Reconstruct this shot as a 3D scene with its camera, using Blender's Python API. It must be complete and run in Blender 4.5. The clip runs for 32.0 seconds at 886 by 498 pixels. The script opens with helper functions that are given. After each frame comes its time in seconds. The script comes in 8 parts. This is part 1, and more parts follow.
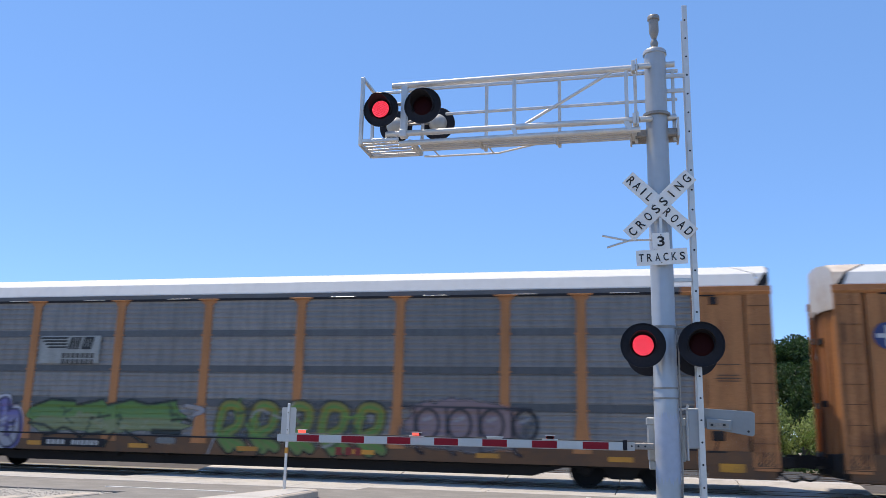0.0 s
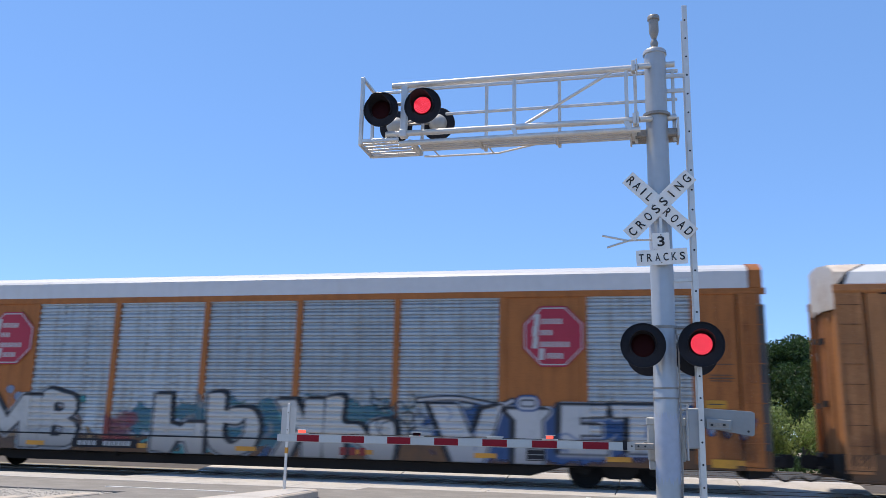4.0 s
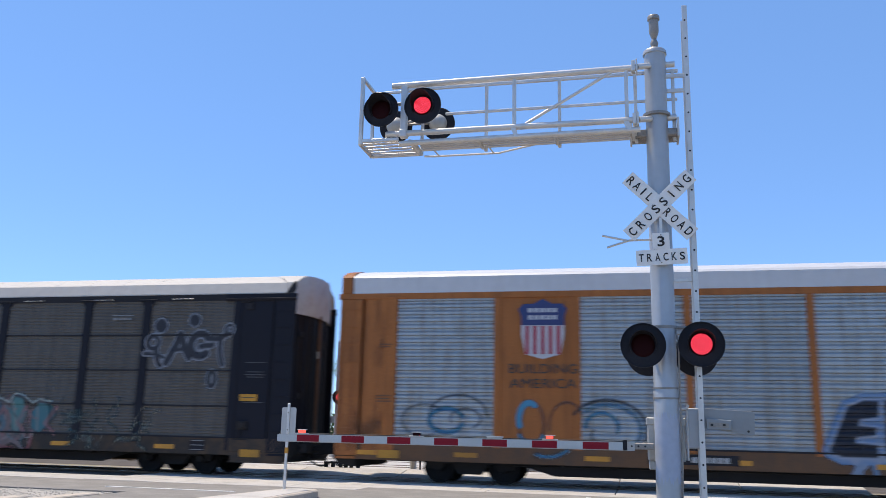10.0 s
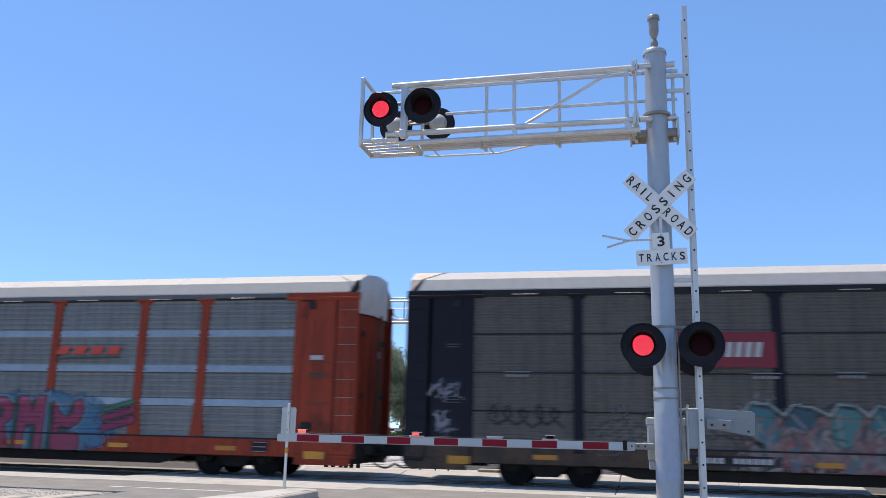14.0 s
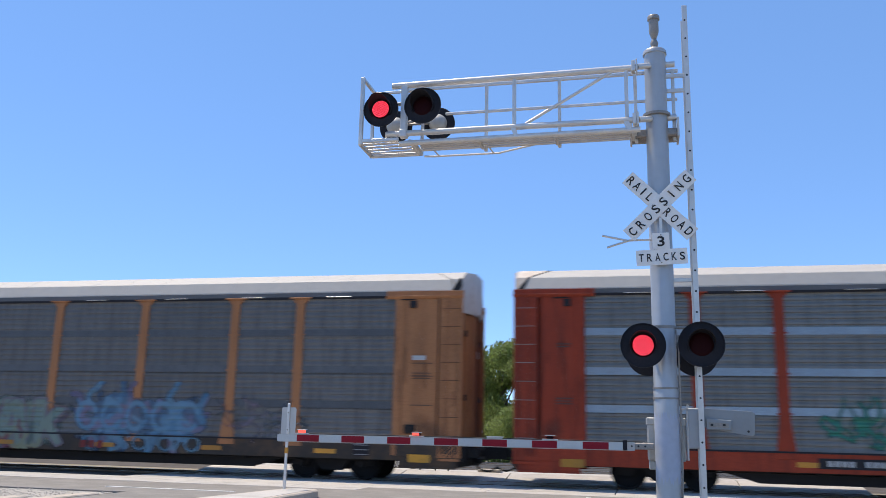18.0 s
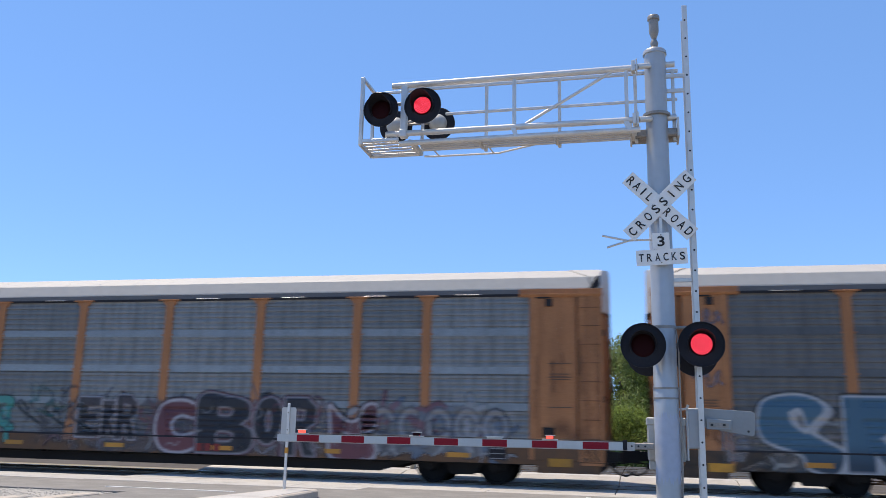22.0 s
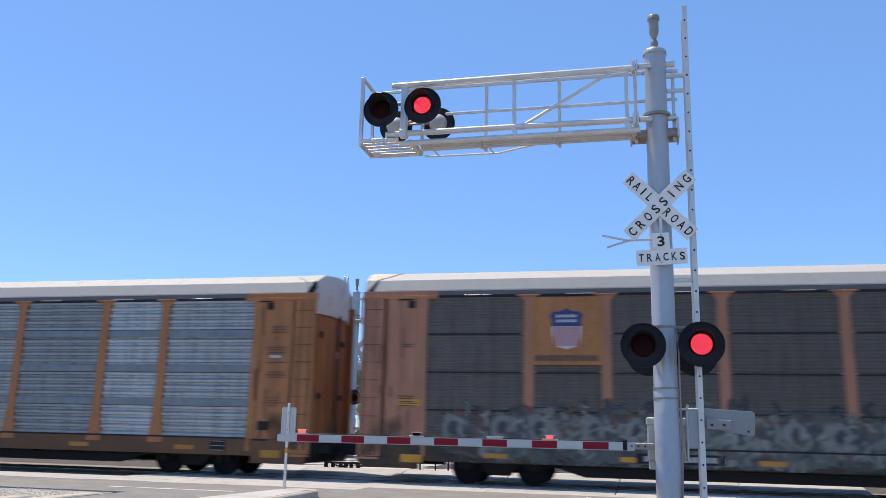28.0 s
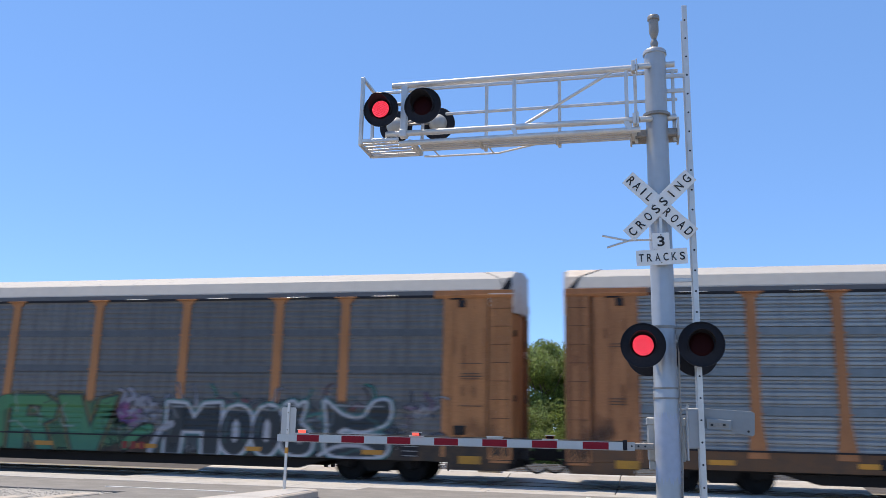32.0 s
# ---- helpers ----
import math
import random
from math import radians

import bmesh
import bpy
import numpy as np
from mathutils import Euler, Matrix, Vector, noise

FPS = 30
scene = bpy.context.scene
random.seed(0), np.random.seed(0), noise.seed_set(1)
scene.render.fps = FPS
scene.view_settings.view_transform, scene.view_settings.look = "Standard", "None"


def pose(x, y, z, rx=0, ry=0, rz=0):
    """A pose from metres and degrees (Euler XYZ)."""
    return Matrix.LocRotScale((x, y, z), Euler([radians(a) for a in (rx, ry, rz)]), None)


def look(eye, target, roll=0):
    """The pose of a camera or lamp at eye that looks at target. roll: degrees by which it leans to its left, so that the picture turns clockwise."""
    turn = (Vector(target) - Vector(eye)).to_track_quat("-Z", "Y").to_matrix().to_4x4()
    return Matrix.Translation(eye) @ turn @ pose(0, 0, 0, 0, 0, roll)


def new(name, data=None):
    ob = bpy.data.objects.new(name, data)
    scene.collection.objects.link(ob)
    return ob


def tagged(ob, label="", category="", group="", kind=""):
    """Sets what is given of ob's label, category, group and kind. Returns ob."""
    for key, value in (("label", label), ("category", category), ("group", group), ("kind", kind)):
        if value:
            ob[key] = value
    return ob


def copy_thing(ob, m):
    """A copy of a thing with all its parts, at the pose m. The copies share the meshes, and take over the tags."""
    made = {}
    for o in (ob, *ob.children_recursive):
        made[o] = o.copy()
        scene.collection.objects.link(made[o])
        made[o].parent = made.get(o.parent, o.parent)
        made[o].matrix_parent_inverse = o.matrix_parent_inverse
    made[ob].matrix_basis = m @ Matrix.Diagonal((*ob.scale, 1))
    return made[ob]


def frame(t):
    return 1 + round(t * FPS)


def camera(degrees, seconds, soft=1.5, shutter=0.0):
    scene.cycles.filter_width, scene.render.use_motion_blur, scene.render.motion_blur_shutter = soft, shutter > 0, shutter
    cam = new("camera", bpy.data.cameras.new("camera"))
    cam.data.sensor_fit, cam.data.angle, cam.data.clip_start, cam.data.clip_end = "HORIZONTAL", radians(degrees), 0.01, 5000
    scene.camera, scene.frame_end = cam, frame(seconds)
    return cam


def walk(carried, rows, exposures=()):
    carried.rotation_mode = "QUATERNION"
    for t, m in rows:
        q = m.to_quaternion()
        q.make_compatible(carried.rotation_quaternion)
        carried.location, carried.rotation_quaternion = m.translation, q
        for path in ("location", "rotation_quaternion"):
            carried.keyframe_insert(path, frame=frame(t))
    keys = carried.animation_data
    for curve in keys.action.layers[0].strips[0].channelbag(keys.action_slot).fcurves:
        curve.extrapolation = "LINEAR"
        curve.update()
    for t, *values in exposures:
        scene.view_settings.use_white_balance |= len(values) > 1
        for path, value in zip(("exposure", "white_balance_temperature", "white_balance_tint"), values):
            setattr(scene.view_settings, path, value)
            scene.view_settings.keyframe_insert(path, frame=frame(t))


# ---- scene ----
# camera: stands still, low, a little left-turned from square to the tracks
EYE = (0.0, 0.0, 1.307)
cam = camera(55.71, 32.0, soft=0.85, shutter=0.5)
AIM = look(EYE, (-2.25207, 9.50632, 3.44196), 1.33)
walk(cam, [(0.0, AIM), (32.0, AIM)], [(0.0, 0.0), (32.0, 0.0)])

# sky and sun: high midday sun, a little behind the train and to the left
SUN = Vector((-0.36, 0.12, 1.0)).normalized()
world = bpy.data.worlds.new("sky")
scene.world = world
world.use_nodes = True
nt = world.node_tree
sky = nt.nodes.new("ShaderNodeTexSky")
sky.sky_type = "NISHITA"
sky.sun_disc = False
sky.sun_elevation = math.asin(SUN.z)
sky.sun_rotation = math.atan2(SUN.x, SUN.y)
sky.air_density, sky.dust_density, sky.ozone_density, sky.altitude = 1.0, 0.0, 3.5, 2500
back = nt.nodes["Background"]
deepen = nt.nodes.new("ShaderNodeMixRGB")
deepen.blend_type, deepen.inputs[0].default_value, deepen.inputs[2].default_value = "MULTIPLY", 1.0, (1.23, 1.38, 1.55, 1)
nt.links.new(sky.outputs[0], deepen.inputs[1])
even = nt.nodes.new("ShaderNodeMixRGB")      # clear dry air: little change of tone from zenith to horizon
even.inputs[0].default_value, even.inputs[2].default_value = 0.44, (1.42, 2.95, 6.1, 1)
nt.links.new(deepen.outputs[0], even.inputs[1])
nt.links.new(even.outputs[0], back.inputs[0])
back.inputs[1].default_value = 0.15
sun = new("sun", bpy.data.lights.new("sun", "SUN"))
sun.data.energy, sun.data.angle, sun.data.color = 4.8, radians(0.5), (1.0, 0.89, 0.74)
sun.matrix_world = look(SUN * 50, (0, 0, 0))


# ---- materials ----
def material(name, colour, rough=0.6, metal=0.0, vary=0.18, grain=40.0, blotch=1.2, dirt=None, dirt_amount=0.0,
             streaks=0.0, bump=0.1, per_object=0.0, spec=0.5, mottle=0.35):
    """Procedural paint, metal or mineral: blotches, grain, dirt, rain streaks, fine relief."""
    m = bpy.data.materials.new(name)
    m.use_nodes = True
    n, l = m.node_tree.nodes, m.node_tree.links
    bsdf = n["Principled BSDF"]
    co = n.new("ShaderNodeTexCoord")
    big, fine = n.new("ShaderNodeTexNoise"), n.new("ShaderNodeTexNoise")
    big.inputs["Scale"].default_value, big.inputs["Detail"].default_value = blotch, 5
    fine.inputs["Scale"].default_value, fine.inputs["Detail"].default_value = grain, 3
    l.new(co.outputs["Object"], big.inputs["Vector"]), l.new(co.outputs["Object"], fine.inputs["Vector"])
    mix = n.new("ShaderNodeMixRGB")
    mix.blend_type = "MIX"
    dark = [c * (1 - vary) for c in colour]
    light = [min(1, c * (1 + vary)) for c in colour]
    mix.inputs[1].default_value, mix.inputs[2].default_value = (*dark, 1), (*light, 1)
    l.new(big.outputs["Fac"], mix.inputs[0])
    mul = n.new("ShaderNodeMixRGB")
    mul.blend_type = "OVERLAY"
    mul.inputs[0].default_value = mottle
    l.new(mix.outputs[0], mul.inputs[1]), l.new(fine.outputs["Fac"], mul.inputs[2])
    out = mul.outputs[0]
    if per_object:
        info, hsv, rng = n.new("ShaderNodeObjectInfo"), n.new("ShaderNodeHueSaturation"), n.new("ShaderNodeMapRange")
        rng.inputs["To Min"].default_value, rng.inputs["To Max"].default_value = 1 - per_object, 1 + per_object
        l.new(info.outputs["Random"], rng.inputs["Value"]), l.new(rng.outputs[0], hsv.inputs["Value"])
        l.new(out, hsv.inputs["Color"])
        out = hsv.outputs[0]
    if dirt_amount:
        dn, ramp, dm = n.new("ShaderNodeTexNoise"), n.new("ShaderNodeValToRGB"), n.new("ShaderNodeMixRGB")
        mp = n.new("ShaderNodeMapping")
        mp.inputs["Scale"].default_value = (3.0, 3.0, 0.35) if streaks else (1, 1, 1)
        dn.inputs["Scale"].default_value, dn.inputs["Detail"].default_value = 1.6, 6
        dn.inputs["Roughness"].default_value = 0.65
        l.new(co.outputs["Object"], mp.inputs["Vector"]), l.new(mp.outputs[0], dn.inputs["Vector"])
        ramp.color_ramp.elements[0].position, ramp.color_ramp.elements[1].position = 0.45, 0.75
        ramp.color_ramp.elements[1].color = (dirt_amount,) * 3 + (1,)
        l.new(dn.outputs["Fac"], ramp.inputs[0]), l.new(ramp.outputs[0], dm.inputs[0])
        dm.inputs[2].default_value = (*(dirt or (0.06, 0.045, 0.03)), 1)
        l.new(out, dm.inputs[1])
        out = dm.outputs[0]
    l.new(out, bsdf.inputs["Base Color"])
    bsdf.inputs["Metallic"].default_value = metal
    bsdf.inputs["Specular IOR Level"].default_value = spec
    rr = n.new("ShaderNodeMapRange")
    rr.inputs["To Min"].default_value, rr.inputs["To Max"].default_value = max(0.03, rough - 0.1), min(1, rough + 0.12)
    l.new(fine.outputs["Fac"], rr.inputs["Value"]), l.new(rr.outputs[0], bsdf.inputs["Roughness"])
    if bump:
        b = n.new("ShaderNodeBump")
        b.inputs["Strength"].default_value, b.inputs["Distance"].default_value = bump, 0.01
        l.new(fine.outputs["Fac"], b.inputs["Height"]), l.new(b.outputs[0], bsdf.inputs["Normal"])
    return m


def plain(name, colour, rough=0.5, metal=0.0):
    return material(name, colour, rough, metal, vary=0.08, grain=60, blotch=3, bump=0.03)


def glow(name, colour, strength):
    """An LED array that shines."""
    m = bpy.data.materials.new(name)
    m.use_nodes = True
    n, l = m.node_tree.nodes, m.node_tree.links
    bsdf = n["Principled BSDF"]
    bsdf.inputs["Base Color"].default_value = (0.15, 0.01, 0.01, 1)
    bsdf.inputs["Emission Color"].default_value = (*colour, 1)
    bsdf.inputs["Emission Strength"].default_value = strength
    return m


ASPHALT = material("asphalt", (0.225, 0.205, 0.18), 0.9, vary=0.12, grain=90, blotch=0.5, dirt=(0.36, 0.33, 0.29), dirt_amount=0.6, bump=0.4)
DARKSOIL = material("dark_oily_paving", (0.05, 0.046, 0.04), 0.9, vary=0.25, grain=50, blotch=0.8, dirt=(0.1, 0.085, 0.07), dirt_amount=0.5, bump=0.4)
PALEROAD = material("sun_bleached_paving", (0.5, 0.465, 0.42), 0.85, vary=0.15, grain=60, blotch=0.6, dirt=(0.2, 0.18, 0.15), dirt_amount=0.5, bump=0.3)
CONCRETE = material("concrete", (0.5, 0.46, 0.41), 0.85, vary=0.12, grain=70, blotch=0.8, dirt=(0.2, 0.18, 0.15), dirt_amount=0.5, bump=0.25, per_object=0.1)
KERB = material("kerb_concrete", (0.55, 0.47, 0.38), 0.85, vary=0.15, grain=60, blotch=1.5, dirt=(0.25, 0.2, 0.15), dirt_amount=0.4, bump=0.3)
GRAVEL = material("gravel", (0.4, 0.365, 0.315), 0.95, vary=0.18, grain=25, blotch=2, bump=1.0)
BALLAST = material("ballast", (0.1, 0.088, 0.08), 0.95, vary=0.4, grain=22, blotch=1.5, bump=1.0)
EARTH = material("dry_earth", (0.3, 0.25, 0.18), 0.95, vary=0.25, grain=12, blotch=0.15, dirt=(0.12, 0.13, 0.05), dirt_amount=0.8, bump=0.6)
ROADPAINT = material("road_paint", (0.75, 0.74, 0.7), 0.7, vary=0.1, dirt=(0.3, 0.3, 0.28), dirt_amount=0.7, grain=50, blotch=4)
RAIL = material("rail_steel", (0.14, 0.09, 0.06), 0.5, 0.6, vary=0.2)
RAILTOP = material("polished_rail_head", (0.55, 0.53, 0.5), 0.25, 1.0, vary=0.08)
TIE = material("wood_tie", (0.1, 0.075, 0.055), 0.9, vary=0.3, grain=30)
MAST = material("aluminium_paint", (0.43, 0.44, 0.45), 0.42, 0.35, vary=0.06, grain=8, blotch=2.5, dirt=(0.36, 0.345, 0.32), dirt_amount=0.5, streaks=1, bump=0.015, mottle=0.1)
REPAINT = material("blue_grey_touch_up_paint", (0.4, 0.43, 0.5), 0.6, 0.0, vary=0.07, grain=12, blotch=3, bump=0.02, mottle=0.1)
GALV = material("galvanised_steel", (0.66, 0.635, 0.6), 0.36, 0.38, vary=0.12, grain=25, blotch=5, dirt=(0.35, 0.3, 0.25), dirt_amount=0.35, bump=0.06, mottle=0.1)
DARKSTEEL = material("weathered_bracket_steel", (0.3, 0.27, 0.24), 0.5, 0.5, vary=0.2, blotch=6)
SIGNWHITE = material("white_sign_sheeting", (0.82, 0.79, 0.74), 0.5, vary=0.04, grain=20, blotch=3, dirt=(0.5, 0.45, 0.38), dirt_amount=0.3, bump=0.02, mottle=0.1)
INK = plain("black_sign_ink", (0.015, 0.015, 0.015), 0.6)
BLACK = material("matt_black_paint", (0.021, 0.021, 0.026), 0.75, vary=0.2, grain=30, blotch=4, bump=0.04, spec=0.2)
LENSDARK = material("dark_red_lens", (0.02, 0.004, 0.005), 0.6, vary=0.2, grain=120, blotch=4, bump=0.1, spec=0.06)
LED = glow("red_led_array", (1.0, 0.004, 0.03), 0.62)
DIODE = glow("bright_red_diode", (1.0, 0.1, 0.17), 1.25)
SMALLLED = glow("small_red_led", (1.0, 0.1, 0.07), 1.6)
ARMRED = material("red_reflective_stripe", (0.25, 0.01, 0.02), 0.6, vary=0.12, grain=60, blotch=5, bump=0.03, spec=0.2)
ARMWHITE = material("white_reflective_sheeting", (0.5, 0.51, 0.49), 0.45, bump=0.0, vary=0.04, dirt=(0.4, 0.38, 0.35), dirt_amount=0.3, mottle=0.1)
SIGNBACK = material("bare_sign_back", (0.5, 0.49, 0.46), 0.55, 0.2, vary=0.04, grain=8, blotch=2, bump=0.0, mottle=0.1)
COUNTER = material("pale_blue_galvanised_plate", (0.27, 0.275, 0.27), 0.5, 0.3, vary=0.1, grain=20, blotch=3, dirt=(0.3, 0.32, 0.33), dirt_amount=0.5, mottle=0.1)
BOXGREY = material("grey_enclosure_paint", (0.46, 0.445, 0.41), 0.5, 0.1, vary=0.08, dirt=(0.28, 0.25, 0.2), dirt_amount=0.4, streaks=1, mottle=0.1)
WHEEL = material("oily_wheel_steel", (0.022, 0.02, 0.02), 0.85, 0.0, vary=0.3, spec=0.15)
UNDER = material("grimy_underframe", (0.028, 0.025, 0.024), 0.9, vary=0.3, spec=0.2, dirt=(0.032, 0.027, 0.024), dirt_amount=0.5)
REFLECT = material("yellow_reflective_tape", (0.52, 0.23, 0.02), 0.5, vary=0.12, dirt=(0.2, 0.1, 0.03), dirt_amount=0.5, per_object=0.3)
RUBBER = plain("rubber_hose", (0.02, 0.02, 0.02), 0.7)
ROOFWHITE = material("white_roof_paint", (0.56, 0.555, 0.56), 0.5, 0.05, vary=0.035, grain=6, blotch=0.5, dirt=(0.42, 0.4, 0.38), dirt_amount=0.25, streaks=1, bump=0.0, mottle=0.1)
ROOFGREY = material("weathered_grey_roof", (0.5, 0.46, 0.41), 0.6, 0.0, vary=0.04, grain=6, blotch=0.5, dirt=(0.34, 0.3, 0.26), dirt_amount=0.28, streaks=1, bump=0.0, mottle=0.1)
ROOFCREAM = material("cream_white_roof", (0.5, 0.455, 0.395), 0.6, 0.0, vary=0.04, grain=6, blotch=0.5, dirt=(0.42, 0.375, 0.32), dirt_amount=0.28, streaks=1, bump=0.0, mottle=0.1)
ROOFPALE = material("pale_white_roof", (0.68, 0.66, 0.63), 0.6, 0.0, vary=0.035, grain=6, blotch=0.5, dirt=(0.48, 0.45, 0.41), dirt_amount=0.25, streaks=1, bump=0.0, mottle=0.1)
HOOD = material("cream_roof_hood", (0.66, 0.56, 0.45), 0.6, 0.0, vary=0.08, grain=10, blotch=1.2, dirt=(0.36, 0.2, 0.11), dirt_amount=0.6, bump=0.02, mottle=0.1)
BARK = material("bark", (0.13, 0.1, 0.075), 0.9, vary=0.3, grain=15, bump=0.6)


def leaf_material(name, colour):
    m = material(name, colour, 0.55, vary=0.3, grain=4, blotch=0.8, bump=0)
    n, l = m.node_tree.nodes, m.node_tree.links
    bsdf = n["Principled BSDF"]
    src = bsdf.inputs["Base Color"].links[0].from_socket
    geo, hsv, rng = n.new("ShaderNodeNewGeometry"), n.new("ShaderNodeHueSaturation"), n.new("ShaderNodeMapRange")
    rng.inputs["To Min"].default_value, rng.inputs["To Max"].default_value = 0.55, 1.5
    l.new(geo.outputs["Random Per Island"], rng.inputs["Value"]), l.new(rng.outputs[0], hsv.inputs["Value"])
    l.new(src, hsv.inputs["Color"]), l.new(hsv.outputs[0], bsdf.inputs["Base Color"])
    tr, mixs, o = n.new("ShaderNodeBsdfTranslucent"), n.new("ShaderNodeMixShader"), n["Material Output"]
    mixs.inputs[0].default_value = 0.45
    l.new(hsv.outputs[0], tr.inputs["Color"])
    l.new(bsdf.outputs[0], mixs.inputs[1]), l.new(tr.outputs[0], mixs.inputs[2]), l.new(mixs.outputs[0], o.inputs["Surface"])
    return m


# ---- mesh building ----
class Shape:
    """Gathers vertices and faces of one mesh."""

    def __init__(self):
        self.v, self.f = [], []

    def add(self, verts, faces):
        k = len(self.v)
        self.v += [tuple(p) for p in verts]
        self.f += [tuple(i + k for i in q) for q in faces]
        return self

    def box(self, x0, x1, y0, y1, z0, z1):
        p = [(x, y, z) for x in (x0, x1) for y in (y0, y1) for z in (z0, z1)]
        return self.add(p, [(0, 1, 3, 2), (4, 6, 7, 5), (0, 4, 5, 1), (2, 3, 7, 6), (0, 2, 6, 4), (1, 5, 7, 3)])

    def prism(self, outline, y0, y1):
        """A plate: an outline in x and z (counter-clockwise seen from -y), from y0 to y1."""
        n = len(outline)
        v = [(x, y0, z) for x, z in outline] + [(x, y1, z) for x, z in outline]
        f = [tuple(range(n)), tuple(range(2 * n - 1, n - 1, -1))]
        f += [(i, i + n, (i + 1) % n + n, (i + 1) % n) for i in range(n)]
        return self.add(v, f)

    def sweep(self, profile, x0, x1, closed=True, caps=True):
        """A profile in y and z drawn along x."""
        n = len(profile)
        v = [(x0, y, z) for y, z in profile] + [(x1, y, z) for y, z in profile]
        f = [(i, (i + 1) % n, (i + 1) % n + n, i + n) for i in range(n if closed else n - 1)]
        if caps and closed:
            f += [tuple(range(n - 1, -1, -1)), tuple(range(n, 2 * n))]
        return self.add(v, f)

    def tube(self, a, b, r, n=10, r2=None):
        a, b = Vector(a), Vector(b)
        d = (b - a).normalized()
        u = d.orthogonal().normalized()
        w = d.cross(u)
        r2 = r if r2 is None else r2
        ring = lambda c, q: [c + q * (math.cos(t) * u + math.sin(t) * w) for t in (2 * math.pi * i / n for i in range(n))]
        f = [(i, (i + 1) % n, (i + 1) % n + n, i + n) for i in range(n)]
        f += [tuple(range(n - 1, -1, -1)), tuple(range(n, 2 * n))]
        return self.add(ring(a, r) + ring(b, r2), f)

    def path(self, points, r, n=8):
        """One round bar or hose through the points, closed at both ends."""
        p = [Vector(q) for q in points]
        legs = [(b - a).normalized() for a, b in zip(p, p[1:])]
        v, u = [], legs[0].orthogonal().normalized()
        for i, c in enumerate(p):
            d = (legs[max(0, i - 1)] + legs[min(i, len(legs) - 1)]).normalized()
            u = (u - d * u.dot(d)).normalized()
            w = d.cross(u)
            v += [c + r * (math.cos(t) * u + math.sin(t) * w) for t in (2 * math.pi * j / n for j in range(n))]
        m = len(p)
        f = [(k * n + j, k * n + (j + 1) % n, (k + 1) * n + (j + 1) % n, (k + 1) * n + j) for k in range(m - 1) for j in range(n)]
        return self.add(v, f + [tuple(range(n - 1, -1, -1)), tuple(range((m - 1) * n, m * n))])

    def lathe(self, profile, axis="z", n=28, at=(0, 0, 0)):
        """A profile of (radius, height) turned about an axis."""
        v, f = [], []
        for i in range(n):
            t = 2 * math.pi * i / n
            for r, h in profile:
                c, s = r * math.cos(t), r * math.sin(t)
                p = {"z": (c, s, h), "y": (c, h, s), "x": (h, c, s)}[axis]
                v.append(tuple(p[j] + at[j] for j in range(3)))
        k = len(profile)
        for i in range(n):
            for j in range(k - 1):
                f.append((i * k + j, ((i + 1) % n) * k + j, ((i + 1) % n) * k + j + 1, i * k + j + 1))
        return self.add(v, f)

    def mesh(self, name, bevel=0.0, smooth=False):
        me = bpy.data.meshes.new(name)
        me.from_pydata(self.v, [], self.f)
        bm = bmesh.new()
        bm.from_mesh(me)
        bmesh.ops.remove_doubles(bm, verts=bm.verts, dist=1e-5)
        if bevel:
            es = [e for e in bm.edges if len(e.link_faces) == 2 and e.calc_face_angle(0) > 0.6]
            bmesh.ops.bevel(bm, geom=es, offset=bevel, segments=1, affect="EDGES", clamp_overlap=True)
        bmesh.ops.recalc_face_normals(bm, faces=bm.faces)
        bm.to_mesh(me)
        bm.free()
        if smooth:
            me.polygons.foreach_set("use_smooth", [True] * len(me.polygons))
            me.set_sharp_from_angle(angle=radians(40))
        return me


def part(name, shape, mat, parent, label="", at=None, bevel=0.0, smooth=False):
    """One mesh object under a thing or part. shape: a Shape, or mesh data to share."""
    me = shape.mesh(name, bevel, smooth) if isinstance(shape, Shape) else shape
    if not me.materials:
        me.materials.append(mat)
    ob = new(name, me)
    ob.parent = parent
    if me.materials[0] is not mat:
        ob.material_slots[0].link, ob.material_slots[0].material = "OBJECT", mat
    if at is not None:
        ob.matrix_basis = at if isinstance(at, Matrix) else Matrix.Translation(at)
    if label:
        ob["label"] = label
    return ob


def thing(name, label, category, group="", at=None, kind=""):
    ob = new(name)
    ob.empty_display_size = 0.2
    if at is not None:
        ob.matrix_basis = at if isinstance(at, Matrix) else Matrix.Translation(at)
    return tagged(ob, label, category, group, kind)


def solid(name, shape, mat, label="", category="", group="", kind="", bevel=0.0, smooth=False, at=None):
    """A top-level thing of one mesh."""
    return tagged(part(name, shape, mat, None, "", at, bevel, smooth), label, category, group, kind)


LETTERS = {}


